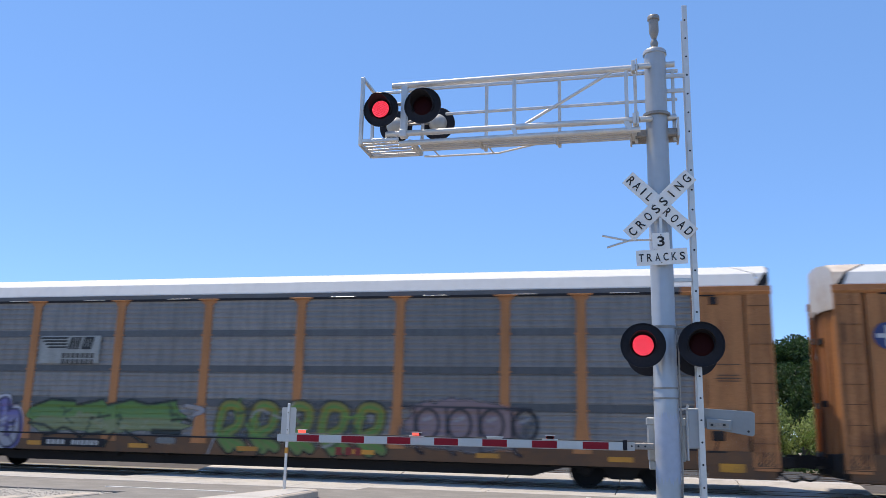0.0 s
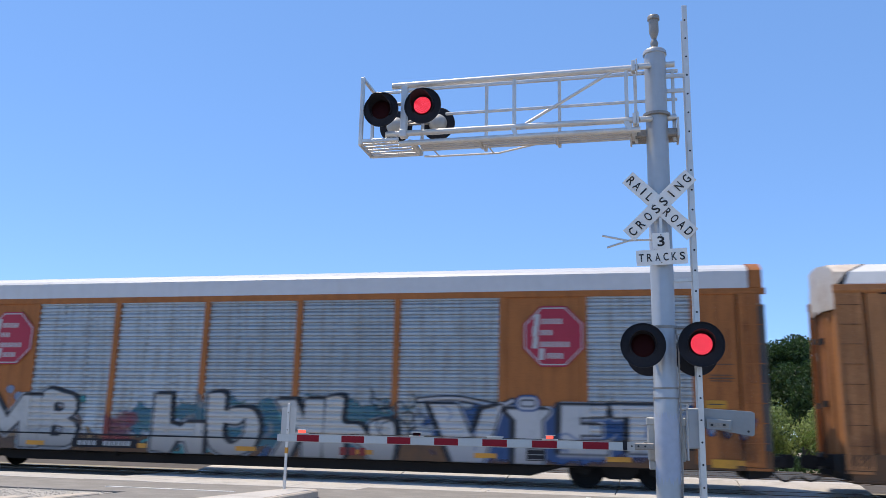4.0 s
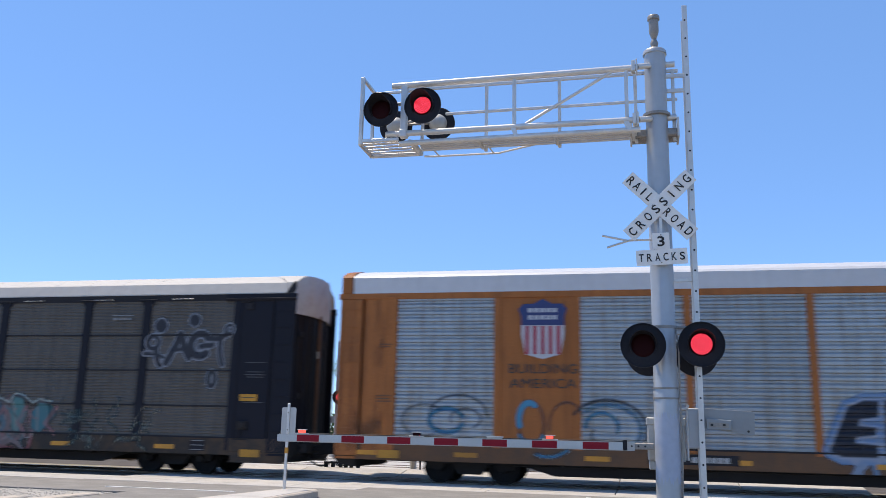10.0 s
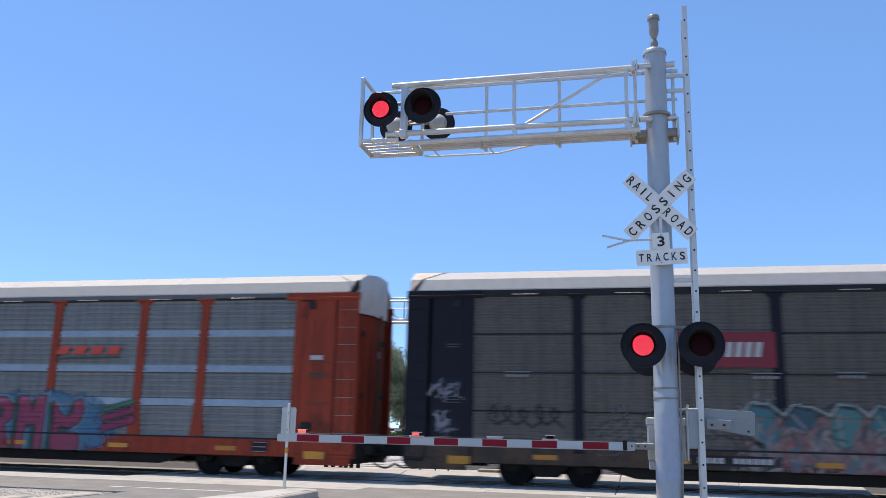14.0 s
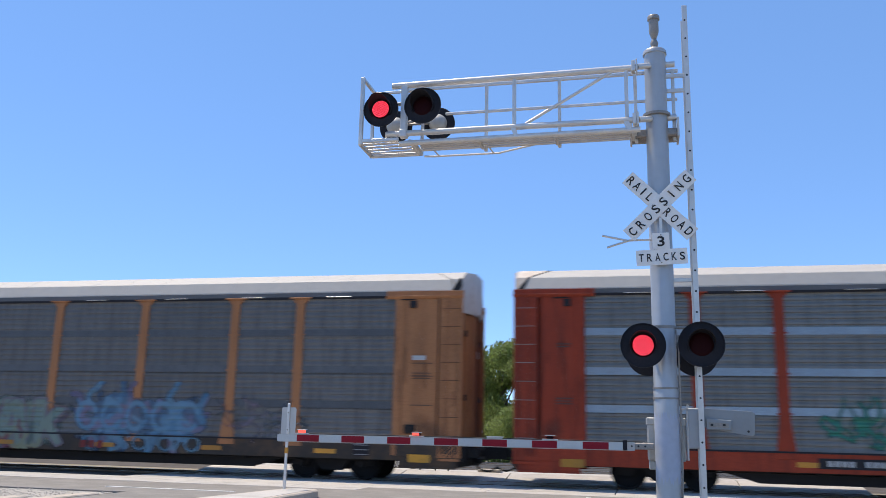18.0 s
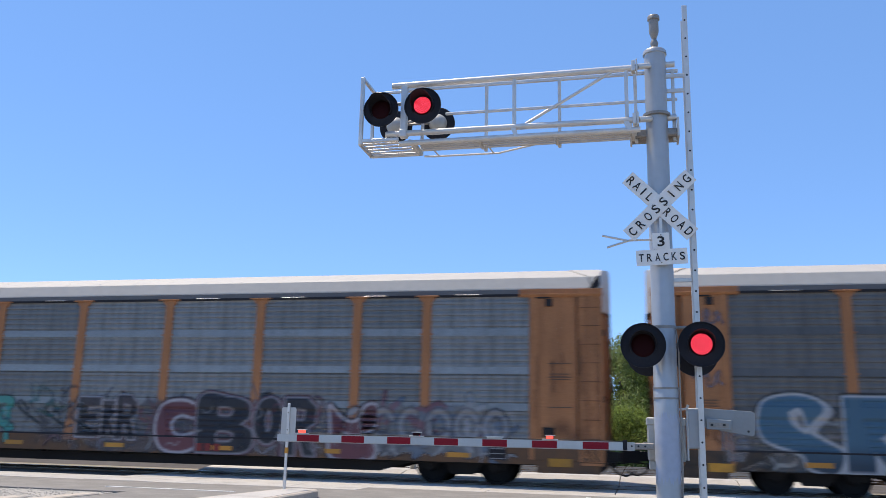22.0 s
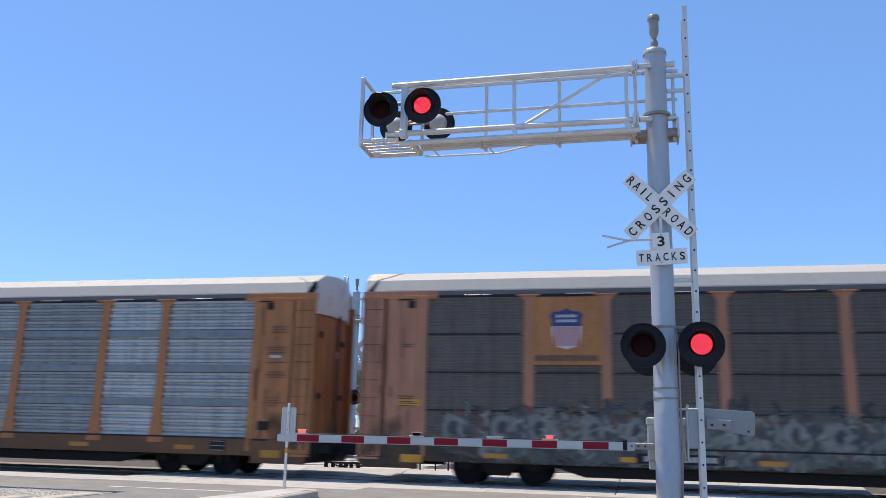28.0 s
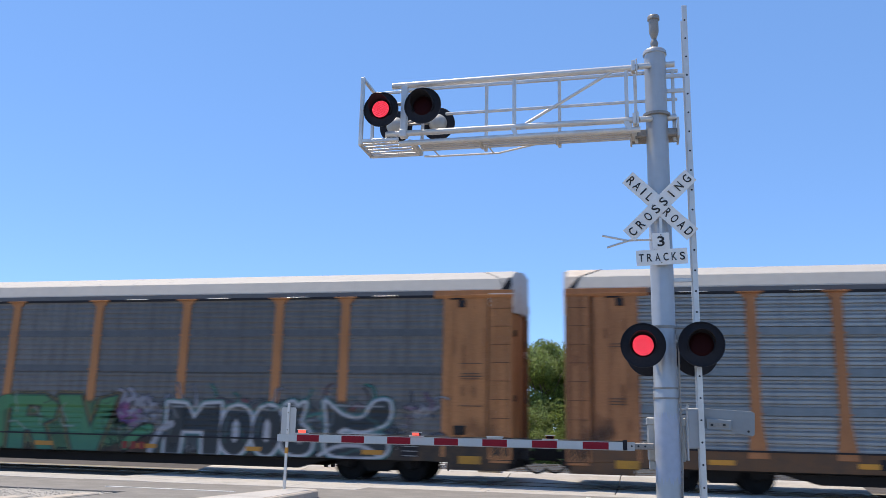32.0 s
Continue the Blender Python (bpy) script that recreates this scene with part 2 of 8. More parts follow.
def letters(text, width, height, fat=0.0, depth=0.003, lean=0.0):
    """Flat letters as mesh data, fitted to a width and height, centred, upright and facing -y."""
    key = (text, width, height, fat, depth, lean)
    if key not in LETTERS:
        cu = bpy.data.curves.new("letters", "FONT")
        cu.body, cu.offset, cu.shear, cu.resolution_u = text, fat, lean, 4
        cu.align_x, cu.align_y = "CENTER", "CENTER"
        ob = bpy.data.objects.new("letters", cu)
        scene.collection.objects.link(ob)
        me = bpy.data.meshes.new_from_object(ob.evaluated_get(bpy.context.evaluated_depsgraph_get()))
        bpy.data.objects.remove(ob)
        bpy.data.curves.remove(cu)
        c = np.array([v.co[:] for v in me.vertices])
        lo, hi = c.min(0), c.max(0)
        mid, size = (lo + hi) / 2, hi - lo
        for v in me.vertices:
            x, y = (v.co.x - mid[0]) * width / size[0], (v.co.y - mid[1]) * height / size[1]
            v.co = (x, 0, y)
        bm = bmesh.new()
        bm.from_mesh(me)
        bmesh.ops.remove_doubles(bm, verts=bm.verts, dist=1e-4)
        bmesh.ops.recalc_face_normals(bm, faces=bm.faces)
        ext = bmesh.ops.extrude_face_region(bm, geom=bm.faces[:])
        bmesh.ops.translate(bm, verts=[g for g in ext["geom"] if isinstance(g, bmesh.types.BMVert)], vec=(0, depth, 0))
        bmesh.ops.recalc_face_normals(bm, faces=bm.faces)
        bm.to_mesh(me)
        bm.free()
        LETTERS[key] = me
    return LETTERS[key].copy()


# ---- ground, road and tracks ----
TRACKS = (23.12, 27.6, 32.1)
GAUGE = 0.7525


def ground_height(y):
    """The ground climbs a little past the first track."""
    t = min(1.0, max(0.0, (y - 24.1) / 0.9))
    return 0.17 * t * t * (3 - 2 * t)


def sheet(x0, x1, ys, lift):
    s = Shape()
    for a, b in zip(ys, ys[1:]):
        za, zb = ground_height(a) + lift, ground_height(b) + lift
        s.add([(x0, a, za), (x1, a, za), (x1, b, zb), (x0, b, zb)], [(0, 1, 2, 3)])
    return s


def build_setting():
    steps = [-400, -40, 19, 24.1, 24.3, 24.5, 24.7, 24.85, 25.0, 40, 80, 300, 3000]
    solid("ground", sheet(-2500, 2500, steps, -0.2), EARTH, "dry earth with sparse weeds, flat to the horizon", "ground", kind="structure")
    road = Shape().box(-10.1, 2.4, -40, 19.55, -0.25, 0.0)
    road = solid("road", road, ASPHALT, "sun-bleached grey asphalt road up to the crossing", "road", kind="structure")
    far = Shape().box(-26.0, -8.6, 34.4, 160, -0.25, 0.17)
    solid("road_beyond", far, PALEROAD, "sun-bleached pale road past the tracks", "road", kind="structure")
    part("apron", Shape().box(-24, -10.1, 15.6, 19.55, -0.25, -0.002), ASPHALT, road, "asphalt apron beside the crossing")
    for i in range(9):
        part("approach_slab", Shape().box(-22.0 + i * 1.75, -20.28 + i * 1.75, 18.55 + 0.08 * (i % 2), 19.52, -0.02, 0.006), PALEROAD, road, "pale concrete approach slab", bevel=0.003)
    # white bar across the lane
    part("stop_line", Shape().box(-11.3, -8.3, 16.63, 16.75, 0.0, 0.006), ROADPAINT, road, "worn white stop line")
    for x in (-1.15,):
        part("edge_line", Shape().box(x - 0.05, x + 0.05, -5, 19.0, 0.0, 0.005), ROADPAINT, road, "worn white edge line")
    # concrete crossing panels beside and between the rails
    cross = thing("crossing_deck", "pale precast concrete panels flush with the rails", "crossing", kind="structure")
    widths = []
    for k, c in enumerate(TRACKS):
        h = 0.0 if k == 0 else 0.17
        prev = 19.6 if k == 0 else TRACKS[k - 1] + GAUGE + 0.14
        widths += ([(19.6, 20.35, h, True), (20.35, c - GAUGE - 0.14, h, True)] if k == 0 else [(prev, c - GAUGE - 0.14, h, False)]) + [(c - GAUGE + 0.1, c + GAUGE - 0.1, h, True)]
    widths.append((TRACKS[2] + GAUGE + 0.14, 34.35, 0.17, True))
    for y0, y1, h, one in widths:
        n = 6
        for i in range(n):
            left = -22.0 if y0 == 19.6 else -13.3
            x0, x1 = left + i * (5.7 - left) / n, left + (i + 1) * (5.7 - left) / n
            rows = [(y0, y1)] if y1 - y0 < 1.8 else [(y0 + j * (y1 - y0) / 2, y0 + (j + 1) * (y1 - y0) / 2) for j in range(2)]
            for a, b in rows:
                ha, hb = ((ground_height(a), ground_height(b)) if a > 23.8 else (h, h))
                g = 0.012
                s = Shape().add([(x0 + g, a + g, ha), (x1 - g, a + g, ha), (x1 - g, b - g, hb), (x0 + g, b - g, hb),
                                 (x0 + g, a + g, ha - 0.3), (x1 - g, a + g, ha - 0.3), (x1 - g, b - g, hb - 0.3), (x0 + g, b - g, hb - 0.3)],
                                [(0, 1, 2, 3), (7, 6, 5, 4), (0, 4, 5, 1), (1, 5, 6, 2), (2, 6, 7, 3), (3, 7, 4, 0)])
                part("panel", s, CONCRETE if a < 24.2 else PALEROAD if x1 < -6.9 or a < 26.5 else DARKSOIL, cross, bevel=0.008)
    # rails: head, web and foot
    prof = [(-0.075, -0.17), (0.075, -0.17), (0.075, -0.155), (0.012, -0.13), (0.012, -0.045), (0.036, -0.035), (0.036, -0.003),
            (0.03, 0.0), (-0.03, 0.0), (-0.036, -0.003), (-0.036, -0.035), (-0.012, -0.045), (-0.012, -0.13), (-0.075, -0.155)]
    for k, c in enumerate(TRACKS):
        h = 0.012 + (0.17 if k else 0.0)
        track = thing("railway_track", "straight steel railway track on dark ballast and ties", "track", "three parallel tracks", at=(0, c, h), kind="structure")
        for s in (-1, 1):
            rail = part("rail", Shape().sweep([(y, z) for y, z in prof], -160, 160), RAIL, track, at=(0, s * GAUGE, 0))
            part("rail_head", Shape().box(-160, 160, -0.028, 0.028, 0.0005, 0.002), RAILTOP, rail, "polished running surface")
        for a, b in ((-160, -13.35), (5.75, 160)):
            bed = [(-2.1, -0.24), (-1.45, -0.06), (1.45, -0.06), (2.1, -0.24)]
            part("ballast", Shape().sweep(bed, a, b), BALLAST, track, "dark crushed stone ballast")
        tie = Shape().box(-0.12, 0.12, -1.3, 1.3, -0.3, -0.045).mesh("tie", bevel=0.01)
        for i in range(40):
            for x in (-13.75 - i * 0.55, 6.15 + i * 0.55):
                part("tie", tie, TIE, track, at=(x, 0, 0))
    # dark stone bed between and beyond the tracks, either side of the crossing
    for a, b in ((-160, -13.4), (5.8, 160)):
        solid("stone_bed", Shape().sweep([(18.9, -0.19), (24.9, -0.1), (25.4, 0.02), (34.2, 0.02), (35.4, -0.19)] if a > 0 else [(20.4, -0.21), (21.0, -0.12), (24.5, -0.1), (24.8, -0.21)], a, b), BALLAST, "dark crushed stone bed along the tracks", "ballast", kind="structure")
    # loose stones on the ballast shoulder and the verge
    rng = random.Random(4)
    stones, verge = Shape(), Shape()
    def stone(s, x, y, z, r):
        p = [(x + r * rng.uniform(0.7, 1.2) * dx, y + r * rng.uniform(0.7, 1.2) * dy, z + r * rng.uniform(0.4, 0.8) * dz)
             for dx, dy, dz in ((1, 0, 0), (-1, 0, 0), (0, 1, 0), (0, -1, 0), (0, 0, 1), (0, 0, -1))]
        s.add(p, [(0, 2, 4), (2, 1, 4), (1, 3, 4), (3, 0, 4), (2, 0, 5), (1, 2, 5), (3, 1, 5), (0, 3, 5)])
    for i in range(5200):
        x, d = rng.choice((rng.uniform(-34, -13.4), rng.uniform(5.8, 16))), rng.uniform(-2.0, 2.0)
        stone(stones, x, TRACKS[0] + d, -0.05 - max(0, abs(d) - 1.45) * 0.27, rng.uniform(0.025, 0.06))
    solid("ballast_stones", stones, BALLAST, "loose crushed ballast stones beside the rails", "ballast", kind="stuff")
    for i in range(3800):
        stone(verge, rng.uniform(-18, -10.45), rng.uniform(9, 15.6), -0.025, rng.uniform(0.012, 0.03))
    solid("verge_gravel", verge, GRAVEL, "loose pale gravel on the road verge", "gravel", kind="stuff")
    solid("verge", Shape().box(-26, -10.4, -10, 15.6, -0.3, -0.03), GRAVEL, "pale gravel verge beside the kerb", "verge", kind="structure")
    # edge kerb of the far lane
    kerb = thing("kerb", "pale concrete kerb along the gravel verge", "kerb", kind="structure")
    for i in range(8):
        y0 = -0.9 + i * 1.95
        k = Shape().box(-10.42, -10.11, y0 + 0.008, y0 + 1.942, -0.2, 0.03 if i == 7 else 0.1)
        part("kerb_stone", k, KERB, kerb, bevel=0.02)
    # raised island with a rounded nose
    isl = thing("traffic_island", "raised pale concrete traffic island with a rounded nose", "traffic island", kind="structure")
    def outline(inset, y0):
        w, xc, tip = 0.4 - inset, -6.62, 16.42 - inset
        arc = [(xc + w * math.cos(a), tip - w * 0.9 + w * 0.9 * math.sin(a)) for a in (math.pi * i / 10 for i in range(11))]
        return [(xc - w - 0.11 * (tip - y0), y0), (xc + w, y0)] + arc
    def slab(o, z0, z1):
        n = len(o)
        return Shape().add([(x, y, z0) for x, y in o] + [(x, y, z1) for x, y in o],
                           [tuple(range(n - 1, -1, -1)), tuple(range(n, 2 * n))] + [(i, (i + 1) % n, (i + 1) % n + n, i + n) for i in range(n)])
    part("island_kerb", slab(outline(0, 3.0), -0.1, 0.14), KERB, isl, bevel=0.025)
    part("island_top", slab(outline(0.12, 3.1), 0.1, 0.146), CONCRETE, isl, "flat concrete infill")
    # sign post on the island, its plate seen from behind
    post = thing("sign_post", "thin steel post with a small sign plate seen from behind", "sign post", at=pose(-6.885, 15.98, 0.14) @ Matrix.Diagonal((0.9, 0.9, 0.955, 1)))
    part("post", Shape().box(-0.03, 0.03, -0.018, 0.018, 0, 1.75), GALV, post, bevel=0.006)
    part("plate", Shape().prism([(-0.145, 1.1), (0.145, 1.1), (0.172, 1.13), (0.172, 1.63), (0.145, 1.66), (-0.145, 1.66), (-0.172, 1.63), (-0.172, 1.13)], 0.02, 0.026), SIGNBACK, post, "bare aluminium back", bevel=0.001)
    part("band", Shape().box(-0.034, 0.034, -0.022, 0.022, 0.72, 0.84), REFLECT, post, "faded yellow reflective band")
    for z in (1.2, 1.55):
        part("bolt", Shape().lathe([(0, -0.012), (0.014, -0.012), (0.014, 0.0)], "y", 8, (0, -0.018, z)), DARKSTEEL, post)


# ---- crossing signal ----
LAMPS = []      # (glowing array, which half of the cycle)
SP = (0.345, 12.36)     # foot of the near mast


DISCS = {}


def shared_disc(lens):
    """A round array with rings of small bright diodes on it."""
    if lens not in DISCS:
        base = Shape().lathe([(0, -0.006), (lens * 0.6, -0.005), (lens, 0.0), (lens, 0.003), (0, 0.003)], "y", 32)
        first, r = len(base.f), lens * 0.047
        for k in range(8):
            ring, m = lens * (0.03 + 0.129 * k), 1 if k == 0 else 6 * k
            for i in range(m):
                a = 2 * math.pi * i / m
                c = Vector((ring * math.cos(a), -0.0085, ring * math.sin(a)))
                q = r * (1.6 if k == 0 else 1.0)
                base.add([c + Vector((q * math.cos(b), 0, q * math.sin(b))) for b in (math.pi / 3 * j for j in range(6))], [(0, 1, 2, 3, 4, 5)])
        me = bpy.data.meshes.new("light_disc")
        me.from_pydata(base.v, [], base.f)
        me.materials.append(LED), me.materials.append(DIODE)
        me.polygons.foreach_set("material_index", [0] * first + [1] * (len(base.f) - first))
        DISCS[lens] = me
    return DISCS[lens]


def flasher(parent, x, y, z, r, facing, phase, lens=0.145):
    """A round black-backed lamp. facing: -1 to the road, +1 to the far side."""
    at = pose(x, y, z, 0, 0, 0 if facing < 0 else 180)
    ob = part("flasher", Shape().lathe([(0, 0.012), (r - 0.02, 0.012), (r, 0.004), (r, -0.03), (r - 0.012, -0.03), (r - 0.012, -0.006), (0, -0.006)], "y", 40), BLACK, parent, "matt black round signal background", at, smooth=True)
    hood = Shape()
    n, rh = 26, lens + 0.045
    v, f = [], []
    for i in range(n + 1):
        a = radians(-35 + 250 * i / n)
        ln = 0.07 + 0.2 * max(0.0, math.sin(a)) ** 0.6
        for q, h in ((rh, -0.006), (rh, -ln), (rh - 0.006, -ln), (rh - 0.006, -0.006)):
            v.append((q * math.cos(a), h, q * math.sin(a)))
    for i in range(n):
        f += [(i * 4 + j, i * 4 + j + 1, i * 4 + j + 5, i * 4 + j + 4) for j in range(3)]
    part("hood", hood.add(v, f), BLACK, ob, "black visor hood", smooth=True)
    part("lens", Shape().lathe([(0, -0.024), (lens * 0.75, -0.022), (lens + 0.01, -0.014), (lens + 0.02, -0.004)], "y", 32), LENSDARK, ob, "dark red lens", smooth=True)
    led = part("light_disc", shared_disc(lens), LED, ob, "round red light array")
    part("housing", Shape().lathe([(0.155, 0.012), (0.15, 0.06), (0.11, 0.12), (0.04, 0.15), (0, 0.152)], "y", 28), BOXGREY, ob, "grey lamp housing", smooth=True)
    LAMPS.append((led, phase))
    return ob


def touch_up():
    """A coat of paint brushed round the foot of the mast, ragged at its ends."""
    rng = random.Random(5)
    s, n = Shape(), 40
    v = []
    for i in range(n):
        a = math.radians(-168 + 156 * i / (n - 1))
        lo, hi = 0.74 + rng.uniform(-0.07, 0.05), 1.6 + rng.uniform(-0.05, 0.06)
        v += [(0.1735 * math.cos(a), 0.1735 * math.sin(a), z) for z in (lo, 1.1, hi)]
    return s.add(v, [(3 * i + k, 3 * i + 3 + k, 3 * i + 4 + k, 3 * i + 1 + k) for i in range(n - 1) for k in (0, 1)])


def crossing_signal():
    """Mast with cantilever walkway, signs, ladder and lamps; the origin is the foot of the mast."""
    sx, sy = SP
    root = thing("crossing_signal", "tall aluminium-painted cantilever crossing signal with red lamps", "crossing signal", "crossing signals", at=(sx, sy, 0))
    X, Y = (lambda x: x - sx), (lambda y: y - sy)
    part("mast", Shape().lathe([(0, 0), (0.172, 0), (0.172, 2.0), (0.166, 2.02), (0.16, 7.05), (0, 7.05)], "z", 36), MAST, root, "weathered aluminium-painted round mast", smooth=True)
    part("touch_up_coat", touch_up(), REPAINT, root, "blue-grey patch of touch-up paint", smooth=True)
    part("base_plate", Shape().box(-0.3, 0.3, -0.3, 0.3, 0.0, 0.05), DARKSTEEL, root, bevel=0.01)
    part("mast_cap", Shape().lathe([(0, 7.04), (0.178, 7.04), (0.178, 7.085), (0.16, 7.11), (0, 7.12)], "z", 32), MAST, root, "pale cap flange", smooth=True)
    part("bell", Shape().lathe([(0.0, 7.11), (0.085, 7.11), (0.085, 7.15), (0.05, 7.18), (0.062, 7.24), (0.034, 7.31), (0.066, 7.4), (0.074, 7.44), (0.074, 7.62), (0.092, 7.63), (0.092, 7.68), (0.08, 7.7), (0, 7.71)], "z", 24), DARKSTEEL, root, "dark bell canister on a narrow neck", smooth=True)
    for z, t in ((1.98, 0.012), (1.84, 0.012), (2.84, 0.02)):
        part("band_clamp", Shape().lathe([(0.166, z - t), (0.18, z - t), (0.18, z + t), (0.166, z + t)], "z", 28), DARKSTEEL, root, smooth=True)
    part("conduit", Shape().path([(0.17, -0.06, 0.3), (0.19, -0.08, 1.0), (0.19, -0.08, 2.6), (0.16, -0.06, 2.8)], 0.012), DARKSTEEL, root, "thin cable conduit")
    # cantilever: two front chords, walkway frame, rear hand rail
    yf, yr, yb = Y(12.06), Y(12.42), Y(12.68)
    part("front_top_chord", Shape().tube((X(-3.75), yf, 6.712), (X(0.06), yf, 6.725), 0.05, 20), GALV, root, "long galvanised pipe chord", smooth=True)
    part("front_lower_chord", Shape().tube((X(-3.83), yf, 5.9), (X(0.06), yf, 5.9), 0.047, 20), GALV, root, "long galvanised pipe chord", smooth=True)
    part("walkway_front_rail", Shape().tube((X(-3.6), yf, 5.738), (X(0.1), yf, 5.745), 0.042, 16), GALV, root, "galvanised pipe under the chord", smooth=True)
    part("walkway_back_rail", Shape().box(X(-3.5), X(0.66), yr - 0.025, yr + 0.025, 5.72, 5.77), GALV, root, bevel=0.01)
    for x in (-3.35, -2.33, -1.15, 0.0):
        part("walkway_beam", Shape().box(X(x) - 0.025, X(x) + 0.025, yf, yr, 5.69, 5.73), GALV, root, bevel=0.006)
    # wider basket at the free end
    part("basket_front_rail", Shape().box(X(-4.27), X(-3.62), yf - 0.025, yf + 0.025, 5.78, 5.84), GALV, root, bevel=0.01)
    part("basket_back_rail", Shape().box(X(-4.27), X(-3.42), yb - 0.025, yb + 0.025, 5.735, 5.8), GALV, root, bevel=0.01)
    for x in (-4.26, -3.44):
        part("basket_side_rail", Shape().box(X(x) - 0.025, X(x) + 0.025, yf, yb, 5.74, 5.8), GALV, root, bevel=0.008)
    for i in range(4):
        y = yf + 0.1 + i * 0.14
        part("basket_slat", Shape().box(X(-4.24), X(-3.46), y - 0.025, y + 0.025, 5.775, 5.8), GALV, root, bevel=0.004)
    for i in range(3):
        y = yf + 0.09 + i * 0.09
        part("grating_bar", Shape().box(X(-3.3), X(0.05), y - 0.026, y + 0.026, 5.74, 5.77), GALV, root)
    for x in (-1.78, -0.09):
        part("front_upright", Shape().box(X(x) - 0.028, X(x) + 0.028, yf - 0.028, yf + 0.028, 5.94, 6.7), GALV, root, bevel=0.006)
        part("hanger", Shape().prism([(X(x) - 0.05, 5.87), (X(x) + 0.01, 5.72), (X(x) + 0.07, 5.72), (X(x) + 0.03, 5.87)], yf - 0.05, yf + 0.05), GALV, root)
    part("diagonal_brace", Shape().tube((X(-1.62), yf, 5.93), (X(-0.25), yf, 6.72), 0.024, 10), GALV, root, smooth=True)
    for x in (-2.28, -1.12, 0.04, 0.6):
        part("rail_post", Shape().box(X(x) - 0.025, X(x) + 0.025, yr - 0.025, yr + 0.025, 5.66, 6.79), GALV, root, bevel=0.006)
    for x in (-4.27, -3.4):
        part("basket_post", Shape().box(X(x) - 0.025, X(x) + 0.025, yb - 0.025, yb + 0.025, 5.74, 6.9), GALV, root, bevel=0.006)
    part("top_hand_rail", Shape().box(X(-3.6), X(0.68), yr - 0.022, yr + 0.022, 6.765, 6.815), GALV, root, bevel=0.006)
    part("middle_hand_rail", Shape().box(X(-2.95), X(0.66), yr - 0.02, yr + 0.02, 6.31, 6.35), GALV, root, bevel=0.006)
    part("end_post", Shape().box(X(-4.28), X(-4.22), yf - 0.03, yf + 0.03, 5.75, 6.9), GALV, root, bevel=0.006)
    part("end_top_bar", Shape().box(X(-4.275), X(-4.225), yf, yb, 6.86, 6.91), GALV, root, bevel=0.006)
    part("basket_top_bar", Shape().box(X(-4.27), X(-3.4), yb - 0.02, yb + 0.02, 6.86, 6.9), GALV, root, bevel=0.006)
    part("lamp_post", Shape().box(X(-3.59), X(-3.49), yf - 0.05, yf + 0.05, 5.86, 6.7), GALV, root, "square lamp carrier post", bevel=0.012)
    part("lamp_foot", Shape().box(X(-3.6), X(-3.48), yf - 0.065, yf + 0.065, 5.83, 5.96), GALV, root, bevel=0.012)
    part("lamp_crossarm", Shape().tube((X(-3.9), yf + 0.05, 6.42), (X(-3.2), yf + 0.05, 6.42), 0.03, 12), DARKSTEEL, root, smooth=True)
    part("lamp_carrier", Shape().path([(X(-3.54), yf, 6.42), (X(-3.54), Y(12.8), 6.4), (X(-3.95), Y(12.9), 6.38), (X(-3.2), Y(12.9), 6.38)], 0.028, 10), DARKSTEEL, root, smooth=True)
    part("under_conduit", Shape().path([(X(-3.35), yb, 5.72), (X(-3.2), yb, 5.71), (X(-2.12), yb, 5.71), (X(-1.4), yr, 5.75)], 0.017, 8), GALV, root, "thin conduit below the walkway", smooth=True)
    for x in (-3.1, -2.2):
        part("conduit_strap", Shape().tube((X(x), yb, 5.71), (X(x) - 0.05, yr, 5.75), 0.012, 6), GALV, root)
    # mast clamps
    for z, xx in ((6.74, 0.02), (5.9, 0.02)):
        z1, z2 = 1.307 + (z - 1.307) * 1.0145, 1.307 + (z - 1.307) * 1.0248
        part("chord_flange", Shape().box(X(xx) - 0.03, X(xx) + 0.03, yf - 0.075, yf + 0.075, z - 0.085, z + 0.085), GALV, root, bevel=0.008)
        part("flange_plate", Shape().box(X(xx) + 0.036, X(xx) + 0.06, yf - 0.085, yf + 0.085, z - 0.1, z + 0.1), GALV, root, bevel=0.006)
        part("chord_stub", Shape().tube((X(xx) + 0.05, yf, z), (-0.09, yf + 0.17, z1), 0.046, 14), GALV, root, "pipe stub into the mast", smooth=True)
        part("chord_end", Shape().tube((0.1, 0.0, z2), (0.29, 0.0, z2), 0.046, 14), GALV, root, "pipe end past the mast", smooth=True)
    part("mast_collar", Shape().lathe([(0.165, 6.03), (0.205, 6.03), (0.205, 6.07), (0.165, 6.07)], "z", 28), DARKSTEEL, root, "brown steel collar", smooth=True)
    part("saddle_bracket", Shape().box(X(-0.05), X(0.66), -0.04, 0.3, 5.72, 5.84), DARKSTEEL, root, "heavy clamp bracket", bevel=0.015)
    for x in (-0.04, 0.65):
        part("saddle_plate", Shape().box(X(x) - 0.015, X(x) + 0.015, -0.12, 0.3, 5.68, 5.98), GALV, root, bevel=0.006)
    # lamps
    flasher(root, X(-3.885), Y(11.93), 6.272, 0.285, -1, 0, 0.138)
    flasher(root, X(-3.205), Y(11.93), 6.292, 0.295, -1, 1, 0.138)
    flasher(root, X(-3.95), Y(12.98), 6.38, 0.285, 1, 1, 0.118)
    flasher(root, X(-3.21), Y(12.98), 6.39, 0.285, 1, 0, 0.118)
